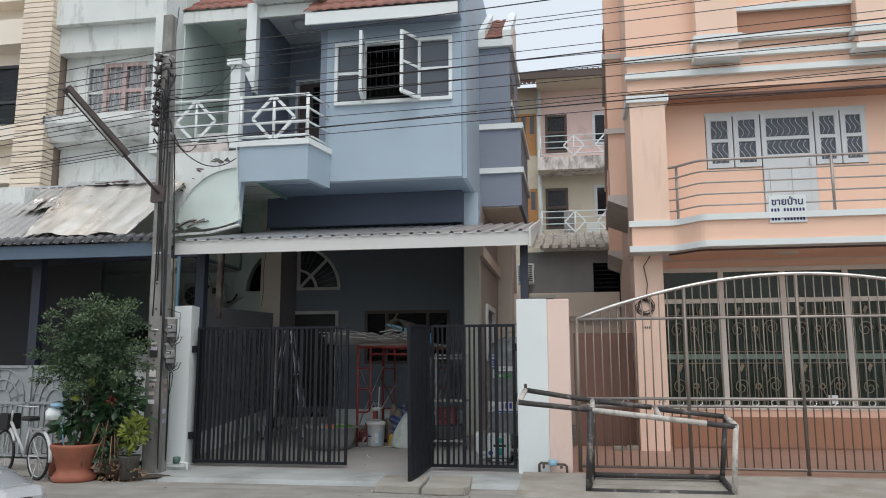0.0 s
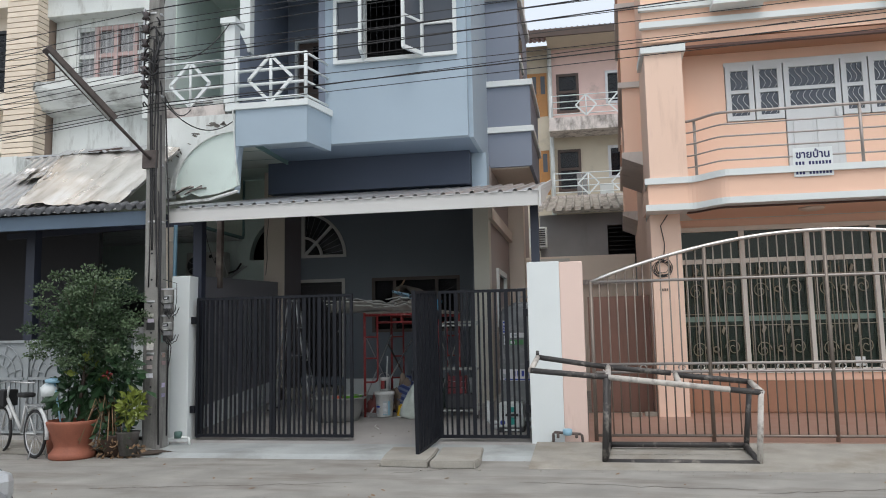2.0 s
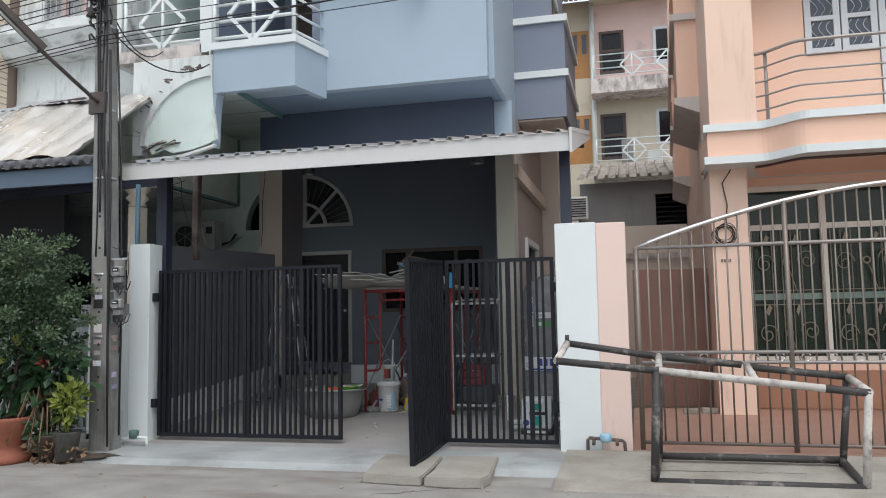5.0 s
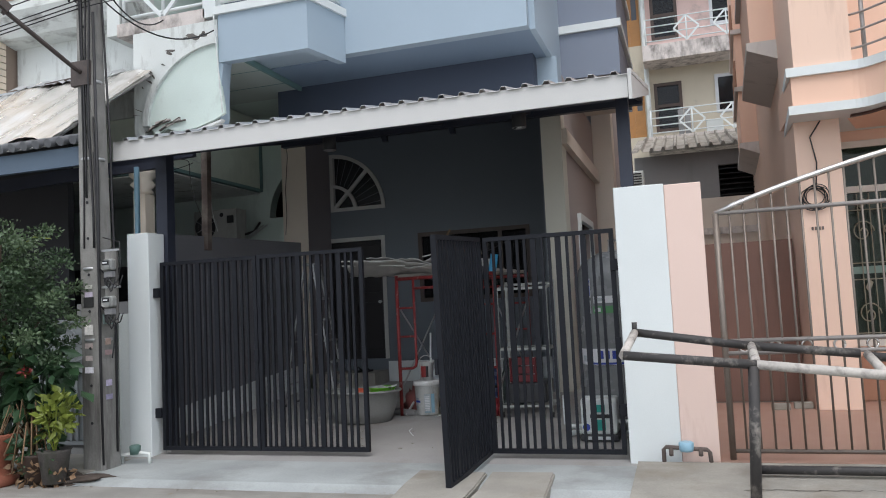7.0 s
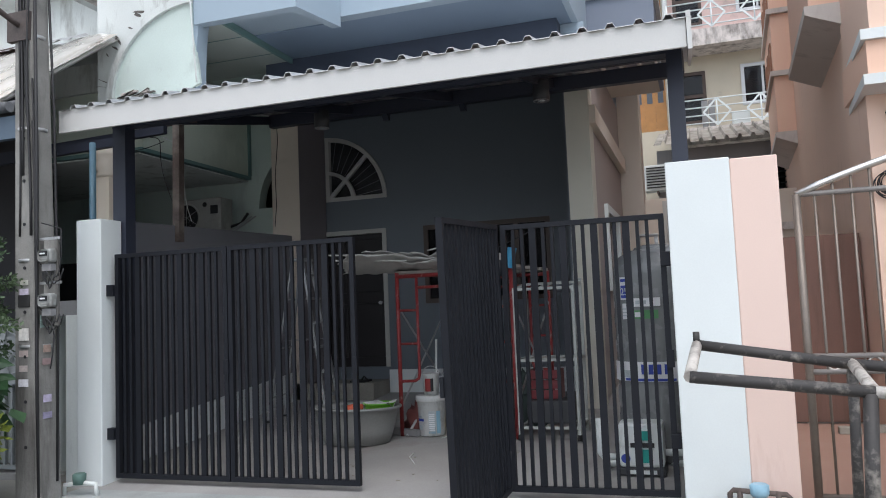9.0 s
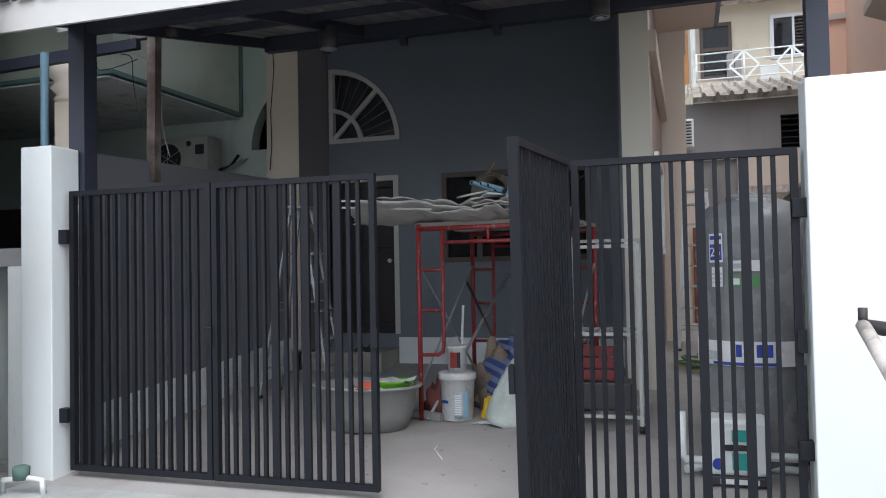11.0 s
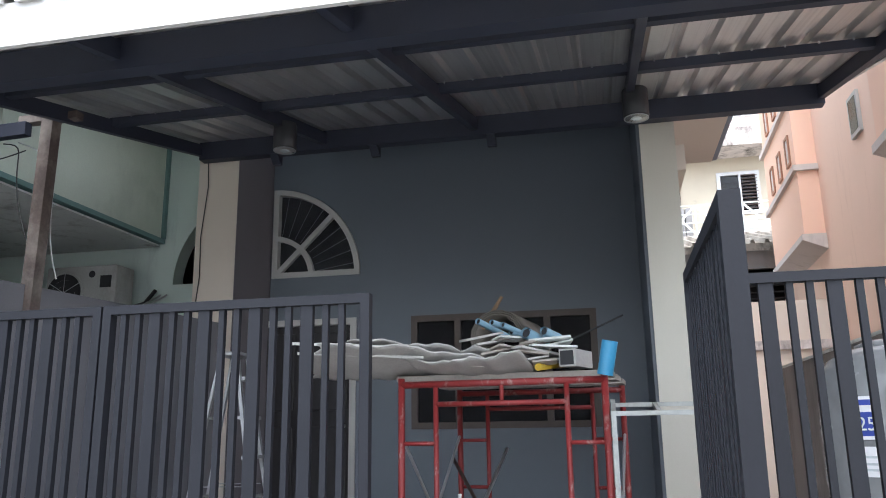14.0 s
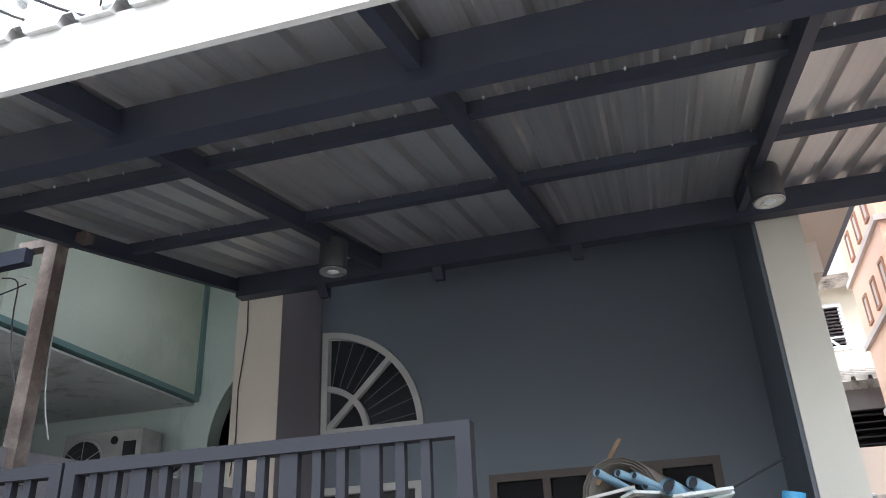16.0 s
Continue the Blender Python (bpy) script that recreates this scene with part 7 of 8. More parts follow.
wmt = thing("water_meter", "blue water meter on rusty pipes at the pillar's foot", "water meter", (-0.55, 11.5, 0.05))
part("pipe", chain(bmesh.new(), [(-0.74, 11.5, 0.04), (-0.74, 11.5, 0.2), (-0.72, 11.5, 0.22), (-0.4, 11.5, 0.2), (-0.38, 11.5, 0.18), (-0.37, 11.5, 0.05)], 0.017, 8), M_RUST, wmt)
part("meter_body", lathe([(0.05, -0.03), (0.06, -0.01), (0.06, 0.04), (0.045, 0.05)], (-0.56, 11.5, 0.215), 16), M_PVC, wmt)
for x in (-0.68, -0.45):
    part("valve", rod((x, 11.5, 0.21), (x, 11.46, 0.16), 0.018, 8), M_RUST, wmt)
wm2 = thing("water_meter", "green water valve on old pipes beside the pole", "water meter", (-5.75, 11.3, 0.05))
part("pipe", chain(bmesh.new(), [(-5.95, 11.28, 0.05), (-5.94, 11.28, 0.14), (-5.75, 11.3, 0.16), (-5.66, 11.32, 0.15), (-5.65, 11.32, 0.05)], 0.02, 8), M_WHITEOLD, wm2)
part("meter_body", lathe([(0.05, -0.03), (0.055, 0.05), (0.04, 0.06)], (-5.8, 11.29, 0.18), 14), surface("faded_green_cap", (0.09, 0.16, 0.14), 0.7), wm2)
for i, (pts, z) in enumerate((([(-2.63, 10.1), (-2.3, 10.05), (-2.075, 10.04), (-2.09, 10.5), (-2.14, 11.08), (-2.74, 11.12), (-2.7, 10.6)], 0.082), ([(-2.045, 10.02), (-1.75, 10.0), (-1.54, 10.03), (-1.5, 10.2), (-1.58, 11.1), (-2.1, 11.08), (-2.05, 10.5)], 0.086))):
    sb = prism(pts, 0.0, z, "z")
    bmesh.ops.bevel(sb, geom=sb.edges[:], offset=0.012, segments=2, affect="EDGES")
    solid("paving_slab", sb, M_SLAB, "broken concrete drain slab lying before the gate", "slab", "drain slabs")
for i in range(9):
    x, y = rng.uniform(-2.9, -0.6), rng.uniform(9.8, 10.6)
    solid("rubble", soft_box(0.006, x, x + rng.uniform(0.02, 0.07), y, y + 0.04, 0.0, rng.uniform(0.012, 0.03)), M_SLAB, "small chip of broken concrete on the street", "rubble", "concrete chips")

# ---- carport: scaffold and the load on it ----
SW = 1.235
SO, SU, SV = Vector((-3.81, 13.52, 0)), Vector((0.9965, -0.084, 0)), Vector((0.084, 0.9965, 0))
SZ = 0.2


def sc(u, v, z):
    return tuple(SO + SU * u + SV * v + Vector((0, 0, z)))


scf = thing("scaffold", "red painted steel walk-through scaffold splashed with cement", "scaffold", sc(0.6, 0.7, SZ))
for v0 in (0.0, 1.32):
    zf = SZ + 0.07 * v0
    fr1 = part("end_frame", rod(sc(0, v0, 1.82), sc(SW, v0, 1.82), 0.021, 10), M_RED, scf)
    for u in (0.0, SW):
        part("leg", rod(sc(u, v0, zf), sc(u, v0, 1.86), 0.021, 10), M_RED, fr1)
    for u, s in ((0.22, -1), (SW - 0.22, 1)):
        part("inner_leg", chain(bmesh.new(), [sc(u, v0, 1.82), sc(u, v0, 0.83), sc(u + s * 0.012, v0, 0.78), sc(u + s * 0.05, v0, 0.755), sc(u + s * 0.22, v0, 0.75)], 0.016, 8), M_RED, fr1)
        for z in (1.47, 1.13):
            part("rung", rod(sc(u, v0, z), sc(u + s * 0.22, v0, z), 0.013, 8), M_RED, fr1)
    part("cross_bar", rod(sc(0.22, v0, 1.7), sc(SW - 0.22, v0, 1.7), 0.016, 8), M_RED, fr1)
    part("strut", rod(sc(0.63, v0, 1.7), sc(0.63, v0, 1.82), 0.013, 8), M_RED, fr1)
for u in (0.0, SW):
    part("brace", rod(sc(u, 0.02, 1.5), sc(u, 1.3, 0.5), 0.011, 6), M_GALV, scf)
    part("brace", rod(sc(u, 0.02, 0.5), sc(u, 1.3, 1.5), 0.011, 6), M_GALV, scf)
M_BOARD = surface("grey_plank", (0.33, 0.3, 0.27), 0.85, vary=0.2, scale=5, bump=0.3)
M_FIBRE = surface("fibre_cement", (0.46, 0.45, 0.43), 0.85, vary=0.15, scale=4, bump=0.2, dirt=(0.25, 0.23, 0.21), dirt_amount=0.25)
for v0, z in ((0.2, 1.845), (0.65, 1.845), (1.1, 1.845)):
    solid("plank", soft_box(0.004, -0.06, 1.27, -0.13, 0.13, 0.0, 0.035), M_BOARD, "grey weathered plank across the scaffold", "plank", "scaffold planks").matrix_basis = pose(*sc(0, v0, z), 0, 0, -4.8)


def torn_sheet(w, d, seed, nx=40, ny=10, thick=0.008):
    """A grey roofing sheet with broken, uneven edges and shallow waves."""
    bm = bmesh.new()
    rows = []
    for dz in (0.0, thick):
        layer = []
        for j in range(ny + 1):
            row = []
            for i in range(nx + 1):
                u, v = i / nx, j / ny
                left = 0.1 * noise.noise((v * 3.1, seed, 0)) + 0.05 * noise.noise((v * 9, seed, 4))
                low = 0.08 * noise.noise((u * 4.0, seed, 8)) + 0.05 * noise.noise((u * 13, seed, 2))
                x, y = left + (w - left) * u, low + (d - low) * v
                row.append(bm.verts.new((x, y, 0.006 * math.sin(x / 0.18 * 2 * math.pi) + 0.05 * noise.noise((x * 1.5, y * 2, seed)) + dz)))
            layer.append(row)
        rows.append(layer)
    for s2, g in enumerate(rows):
        for j in range(ny):
            for i in range(nx):
                f = (g[j][i], g[j][i + 1], g[j + 1][i + 1], g[j + 1][i])
                bm.faces.new(f if s2 else f[::-1]).smooth = True
    rim = [(0, i) for i in range(nx + 1)] + [(j, nx) for j in range(1, ny + 1)] + [(ny, i) for i in range(nx - 1, -1, -1)] + [(j, 0) for j in range(ny - 1, 0, -1)]
    for (a, b), (c, e) in zip(rim, rim[1:] + rim[:1]):
        bm.faces.new((rows[0][a][b], rows[0][c][e], rows[1][c][e], rows[1][a][b]))
    return bm


for k, (u, v0, z, rz, w, tilt) in enumerate(((-0.36, -0.55, 2.04, 18, 1.1, 4), (-0.24, -0.3, 2.07, 10, 1.05, 4), (0.1, -0.2, 1.96, -8, 0.7, -1))):
    solid("roof_sheet", torn_sheet(w, 0.62, 3.7 * k + 1.3), M_FIBRE, "torn grey fibre cement roofing sheet on the scaffold", "roofing sheet", "stacked roofing sheets").matrix_basis = pose(*sc(u, v0, z), -13, tilt, rz)
for v0, z in ((-0.5, 2.05), (-0.42, 2.0)):
    solid("white_batten", bar(sc(-0.5, v0, z), sc(0.2, v0 + 0.25, z - 0.03), 0.025, 0.015), M_FRAME, "thin white batten poking out of the pile", "batten", "white battens")
for k in range(22):
    l = rng.uniform(0.14, 0.4)
    solid("board_offcut", soft_box(0.003, 0, l, -0.05, 0.05, 0, 0.014), (M_WHITEOLD, M_FIBRE, M_BOARD)[k % 3], "pale board offcut piled on the scaffold", "offcut", "board offcuts").matrix_basis = pose(*sc(rng.uniform(0.35, 0.85), rng.uniform(-0.16, 0.1), 1.9 + 0.008 * k), rng.uniform(-12, 4), rng.uniform(-16, 6), rng.uniform(5, 70))
for k, (u, v0, z, l, r) in enumerate(((0.5, -0.02, 2.19, 0.34, 0.02), (0.67, -0.1, 2.15, 0.3, 0.018), (0.7, 0.0, 2.12, 0.3, 0.02), (0.8, -0.06, 2.1, 0.22, 0.036), (0.9, -0.02, 2.11, 0.18, 0.028), (0.6, -0.08, 2.17, 0.28, 0.018))):
    p = Vector(sc(u, v0, z))
    d = Vector((0.42, 0.86, -0.2 + 0.05 * (k % 3)))
    pp = thing("plastic_pipe", "pale blue plastic pipe offcut on the scaffold", "pipe", tuple(p), "blue pipes")
    part("wall", tube(tube(bmesh.new(), tuple(p), tuple(p + d * l), r, 14, cap=False), tuple(p), tuple(p + d * l), r * 0.8, 14, cap=False), M_PVC, pp)
    # Dark plug paints the shade inside the open pipe.
    part("bore_shade", tube(bmesh.new(), tuple(p + d * 0.012), tuple(p + d * (l - 0.012)), r * 0.81, 12), M_DARK, pp, "dark plug for the shade inside the hollow")
solid("blue_tube", tube(tube(bmesh.new(), sc(1.245, -0.06, 1.84), sc(1.285, -0.07, 2.03), 0.045, 18, cap=False), sc(1.245, -0.06, 1.84), sc(1.285, -0.07, 2.03), 0.041, 18, cap=False), M_PVCB, "bright blue plastic pipe piece at the scaffold's corner", "pipe")
M_ROLL = surface("grey_brown_sheet_roll", (0.13, 0.115, 0.095), 0.6, vary=0.25, scale=8, fine=70)
roll = bmesh.new()
spiral = [((0.185 - 0.0045 * i / 6) * math.cos(0.35 * i), (0.185 - 0.0045 * i / 6) * math.sin(0.35 * i)) for i in range(58)]
ring_a = [(roll.verts.new((-3.25 + x, 13.86, 2.13 + z)), roll.verts.new((-3.12 + x, 14.3, 2.1 + z))) for x, z in spiral]
for a, b in zip(ring_a, ring_a[1:]):
    roll.faces.new((a[0], b[0], b[1], a[1])).smooth = True
sheet_roll = solid("sheet_roll", roll, M_ROLL, "loose roll of grey-brown flooring sheet on the pile", "roll")
sheet_roll.modifiers.new("thickness", "SOLIDIFY").thickness = 0.006
solid("cardboard_strip", tube(bmesh.new(), (-3.36, 13.92, 2.2), (-3.22, 13.9, 2.41), 0.022, 4, 0.012), M_DRY, "bent brown strip sticking out of the pile", "strip")
solid("thin_rod", rod((-2.9, 13.95, 2.06), (-2.44, 14.1, 2.28), 0.006, 5), M_DARK, "thin dark rod sticking out of the pile", "rod")
sqt = thing("square_tube", "short pale square tube with a dark plug for the shade inside the hollow on the pile", "tube", sc(1.03, -0.02, 1.93))
part("wall", bar(sc(1.03, -0.02, 1.95), sc(1.1, 0.24, 1.95), 0.1, 0.1), M_FIBRE, sqt)
# Dark inset on the solid bar paints the shade of a hollow end.
part("hollow", bar(sc(1.0285, -0.025, 1.95), sc(1.037, 0.01, 1.95), 0.082, 0.082), M_DARK, sqt, "dark plug for the shade inside the hollow")
solid("yellow_pipe", rod(sc(0.86, -0.03, 1.9), sc(1.0, 0.4, 1.95), 0.022), surface("yellow_pvc", (0.6, 0.4, 0.04), 0.45), "short yellow plastic pipe on the pile", "pipe")

# ---- things on the carport floor ----
fz0 = floor_z(13.2)
bath = thing("mixing_tub", "large grey oval plastic mixing tub caked with cement", "tub", (-4.19, 13.25, fz0))
ob_ = lathe([(0.36, 0.0), (0.42, 0.15), (0.46, 0.33), (0.49, 0.34), (0.49, 0.36), (0.45, 0.355), (0.4, 0.15), (0.34, 0.04)], (0, 0, 0), 40)
M_TUB2 = surface("grey_plastic_rim", (0.3, 0.31, 0.3), 0.6, vary=0.12, scale=6)
M_TUB = surface("cement_caked_plastic", (0.27, 0.275, 0.265), 0.75, vary=0.15, scale=5, bump=0.2, dirt=(0.22, 0.21, 0.2), dirt_amount=0.35)
part("rim", chain(bmesh.new(), [(-4.19 + 0.46 * math.cos(a), 13.25 + 0.343 * math.sin(a), fz0 + 0.352) for a in (2 * math.pi * i / 40 for i in range(41))], 0.014, 6), M_TUB2, bath)
part("bowl", ob_, M_TUB, bath).matrix_basis = pose(-4.19, 13.25, fz0) @ Matrix.Diagonal((0.94, 0.7, 1.0, 1))
gb = thing("plastic_bowl", "bright green plastic bowl in the mixing tub", "bowl", (-3.96, 13.3, fz0 + 0.22))
part("foot_brick", soft_box(0.01, -4.06, -3.86, 13.22, 13.38, fz0 + 0.04, fz0 + 0.17), M_SLAB, gb, "brick under the bowl")
part("bowl", lathe([(0.11, 0.0), (0.15, 0.2), (0.17, 0.22), (0.14, 0.21), (0.1, 0.03)], (-3.96, 13.3, fz0 + 0.17), 28), surface("green_plastic", (0.16, 0.5, 0.03), 0.4, vary=0.06), gb)
part("rag", leaf_rag(-3.96, 13.3, fz0 + 0.38), M_WHITEOLD, gb)
wb2 = thing("plastic_dish", "white and orange plastic dish in the mixing tub", "dish", (-4.14, 13.14, fz0 + 0.25))
part("dish", lathe([(0.11, 0), (0.13, 0.06), (0.13, 0.08), (0.1, 0.07)], (-4.14, 13.12, fz0 + 0.26), 24), M_WHITE, wb2)
part("sponge", soft_box(0.015, -4.21, -4.07, 13.07, 13.17, fz0 + 0.33, fz0 + 0.39), surface("orange_sponge", (0.6, 0.12, 0.06), 0.8), wb2)

fz1 = floor_z(13.6)
M_BUCKET = surface("splashed_white_plastic", (0.6, 0.61, 0.6), 0.5, vary=0.1, scale=8, dirt=(0.3, 0.29, 0.27), dirt_amount=0.35, dirt_scale=(14, 14, 8))
pbk = thing("paint_bucket", "white paint bucket with blue labels, splashed with paint", "bucket", (-3.51, 13.6, fz1))
part("body", lathe([(0.125, 0), (0.13, 0.01), (0.148, 0.36), (0.155, 0.365), (0.155, 0.385), (0.15, 0.39)], (-3.51, 13.6, fz1), 32), M_BUCKET, pbk)
part("lid_rim", lathe([(0.158, 0.34), (0.162, 0.35), (0.162, 0.39), (0.15, 0.4)], (-3.51, 13.6, fz1), 32), M_BUCKET, pbk)
for a0, w, z, h, m in ((-1.5, 0.5, 0.03, 0.22, M_LABELG), (-2.4, 0.55, 0.15, 0.025, M_LABELB), (-2.4, 0.4, 0.19, 0.012, M_LABELG), (-2.3, 0.3, 0.06, 0.05, M_LABELG), (-0.95, 0.3, 0.03, 0.22, M_PVC), (-1.5, 0.5, 0.03, 0.02, M_PVC)):
    lb = bmesh.new()
    rr = 0.1465
    cs = [(-3.51 + rr * math.cos(a0 + w * i / 6), 13.6 + rr * math.sin(a0 + w * i / 6)) for i in range(7)]
    vs = [[lb.verts.new((x, y, fz1 + z + q)) for x, y in cs] for q in (0, h)]
    for i in range(6):
        lb.faces.new((vs[0][i], vs[0][i + 1], vs[1][i + 1], vs[1][i]))
    part("label", lb, m, pbk)
for k in range(9):
    lb = bmesh.new()
    cs = [(-3.51 + 0.1485 * math.cos(-1.45 + 0.37 * i / 6), 13.6 + 0.1485 * math.sin(-1.45 + 0.37 * i / 6)) for i in range(7)]
    vs = [[lb.verts.new((x, y, fz1 + 0.06 + 0.019 * k + q)) for x, y in cs] for q in (0, 0.01)]
    for i in range(6):
        lb.faces.new((vs[0][i], vs[0][i + 1], vs[1][i + 1], vs[1][i]))
    part("label_bar", lb, M_LABELW, pbk)
sbk = thing("small_bucket", "small white bucket with a red and black label and wire handle", "bucket", (-3.51, 13.6, fz1 + 0.4))
part("body", lathe([(0.075, 0), (0.085, 0.2), (0.09, 0.205), (0.09, 0.22)], (-3.51, 13.6, fz1 + 0.4), 24), M_BUCKET, sbk)
for a0, w, m in ((-2.0, 0.7, M_RED), (-1.3, 0.35, M_DARK)):
    lb = bmesh.new()
    cs = [(-3.51 + 0.0865 * math.cos(a0 + w * i / 6), 13.6 + 0.0865 * math.sin(a0 + w * i / 6)) for i in range(7)]
    vs = [[lb.verts.new((x, y, fz1 + 0.4 + q)) for x, y in cs] for q in (0.04, 0.17)]
    for i in range(6):
        lb.faces.new((vs[0][i], vs[0][i + 1], vs[1][i + 1], vs[1][i]))
    part("label", lb, m, sbk)
part("handle", chain(bmesh.new(), [(-3.51 + 0.09 * math.cos(a), 13.6, fz1 + 0.6 + 0.09 * math.sin(a)) for a in (math.pi * i / 12 for i in range(13))], 0.005, 5), M_BUCKET, sbk)
solid("broom_stick", rod((-3.55, 13.8, fz1), (-3.52, 13.85, fz1 + 0.95), 0.012, 8), M_WHITEOLD, "pale broom stick standing behind the buckets", "stick")
solid("leaning_bar", rod((-3.75, 13.5, fz1), (-3.35, 14.9, fz1 + 1.2), 0.014, 8), M_GALV, "grey steel bar leaning on the scaffold", "bar")


solid("tarpaulin", heap((-3.12, 14.2, floor_z(14.2) - 0.01), (0.44, 0.35, 0.52), 2.0, 0.35), M_TARP, "crumpled blue and white striped tarpaulin in a heap", "tarpaulin")
sk = heap((0, 0, 0), (0.17, 0.13, 0.56), 7.0, 0.25)
solid("sack", sk, M_SACK, "pale woven plastic sack slumped on the floor", "sack").matrix_basis = pose(-3.08, 13.5, floor_z(13.5) - 0.01, 0, 16, 10)
solid("red_bag", heap((-2.77, 13.55, floor_z(13.55) - 0.01), (0.17, 0.13, 0.24), 4.0, 0.35), surface("red_plastic_bag", (0.24, 0.015, 0.022), 0.45, vary=0.15), "red plastic bag with a white print", "bag")
solid("bag_print", box(-2.83, -2.71, 13.405, 13.41, floor_z(13.55) + 0.06, floor_z(13.55) + 0.18), M_WHITE, "white print patch on the red bag", "print")
solid("yellow_can", heap((-3.27, 13.7, floor_z(13.4) - 0.01), (0.06, 0.06, 0.2), 1.0, 0.2, 14), surface("yellow_plastic", (0.65, 0.42, 0.02), 0.45), "small yellow plastic can", "can")
solid("junk_bag", heap((-3.3, 14.1, floor_z(14.1) - 0.01), (0.22, 0.2, 0.5), 9.0, 0.4, 18), surface("brown_paper", (0.22, 0.17, 0.13), 0.85, vary=0.25), "torn brown paper cement bag", "bag")
solid("junk_bag", heap((-2.6, 14.2, floor_z(14.2) - 0.01), (0.26, 0.22, 0.45), 12.0, 0.45, 18), surface("dark_green_sacking", (0.04, 0.06, 0.055), 0.8, vary=0.3), "dark green bag of tools", "bag")
solid("junk_bag", heap((-3.72, 13.75, floor_z(13.75) - 0.01), (0.13, 0.12, 0.3), 14.0, 0.45, 16), surface("dull_red_box", (0.16, 0.05, 0.045), 0.7, vary=0.3), "crumpled dull red box", "bag")
solid("cardboard_sheet", soft_box(0.004, -0.16, 0.16, -0.006, 0.006, 0.0, 0.5), surface("torn_card", (0.42, 0.33, 0.24), 0.85, vary=0.2, scale=5), "torn brown cardboard leaning behind the buckets", "cardboard").matrix_basis = pose(-3.33, 14.0, floor_z(14.0), -20, 24, 10)
solid("steel_bar", rod((-3.1, 13.9, floor_z(13.9) + 0.3), (-3.75, 14.8, floor_z(14.8) + 1.05), 0.014, 8), M_DARKWOOD, "dark bar leaning in the clutter", "bar")
solid("timber_offcut", bar((-4.0, 13.62, floor_z(13.6) + 0.04), (-3.62, 13.5, floor_z(13.5) + 0.035), 0.07, 0.06), M_GREYWALL, "grey timber offcut at the scaffold's foot", "offcut")
solid("brick", soft_box(0.006, -3.33, -3.14, 13.86, 13.96, floor_z(13.9), floor_z(13.9) + 0.16), M_GREYWALL, "grey cement blocks behind the buckets", "block")
for k in range(8):
    a = rng.uniform(-0.5, 0.5)
    solid("cable_scrap", chain(bmesh.new(), [(-3.36 + 0.02 * k + 0.3 * u, 13.42 + 0.012 * k + 0.06 * math.sin(3 * u + k) + a * 0.2 * u, floor_z(13.45) + 0.006 + 0.012 * math.sin(math.pi * u) + 0.002 * k) for u in (0.1 * i for i in range(11))], 0.0035, 4), M_WHITEOLD, "tangled pale string on the floor", "string", "string scraps")
solid("cable_scrap", chain(bmesh.new(), [(-3.44, 12.85, floor_z(12.85) + 0.005), (-3.43, 12.72, floor_z(12.7) + 0.005), (-3.36, 12.6, floor_z(12.6) + 0.005), (-3.3, 12.5, floor_z(12.5) + 0.005)], 0.005, 4), M_WHITEOLD, "tangled pale string on the floor", "string", "string scraps")
for k in range(34):
    x, y = rng.uniform(-4.2, -2.4), rng.uniform(11.9, 13.4)
    solid("grit", soft_box(0.003, x, x + rng.uniform(0.008, 0.04), y, y + 0.012, floor_z(y), floor_z(y) + 0.008), M_SLAB, "crumb of mortar on the carport floor", "grit", "mortar crumbs")
for x in (-5.28, -5.15):
    sh = thing("sandal", "black sandal on the door step", "sandal", (x, 15.6, 0.55), "sandals on the step")
    part("sole", soft_box(0.01, x - 0.045, x + 0.045, 15.5, 15.75, 0.55, 0.58), M_RUBBER, sh)
    part("strap", chain(bmesh.new(), [(x - 0.05, 15.6, 0.57), (x, 15.58, 0.63), (x + 0.05, 15.6, 0.57)], 0.014, 6), M_RUBBER, sh)


def step_ladder(name, m, h, w, spread, label, steps=6):
    lad = thing(name, label, "ladder", (0, 0, 0), "aluminium ladders")
    top = 0.5
    for s in (-1, 1):
        part("step_rail", bar((s * w / 2, 0, 0), (s * w * top / 2, spread * 0.5 - 0.06, h), 0.05, 0.025), M_ALU, lad)
        part("back_rail", bar((s * w / 2, spread, 0), (s * w * top / 2, spread * 0.5 + 0.06, h), 0.04, 0.02), M_ALU, lad)
        part("foot", box(s * w / 2 - 0.03, s * w / 2 + 0.03, -0.03, 0.03, 0, 0.03), M_RUBBER, lad)
        part("foot", box(s * w / 2 - 0.025, s * w / 2 + 0.025, spread - 0.025, spread + 0.025, 0, 0.03), M_RUBBER, lad)
        part("spreader", bar((s * w * 0.35, spread * 0.25, h * 0.5), (s * w * 0.35, spread * 0.75, h * 0.5), 0.02, 0.005), M_ALU, lad)
    for k in range(1, steps + 1):
        t = k / (steps + 0.6)
        ww = w * (1 - (1 - top) * t) / 2
        part("step", box(-ww, ww, (spread * 0.5 - 0.06) * t - 0.04, (spread * 0.5 - 0.06) * t + 0.04, h * t - 0.012, h * t + 0.012), M_ALU, lad)
        if k % 2:
            part("back_rung", rod((-ww, spread - (spread * 0.5 - 0.06) * t, h * t), (ww, spread - (spread * 0.5 - 0.06) * t, h * t), 0.01, 6), M_ALU, lad)
    part("top_cap", soft_box(0.008, -w * top / 2 - 0.03, w * top / 2 + 0.03, spread * 0.5 - 0.09, spread * 0.5 + 0.09, h, h + 0.03), M_ALU, lad)
    lad.matrix_basis = m
    return lad


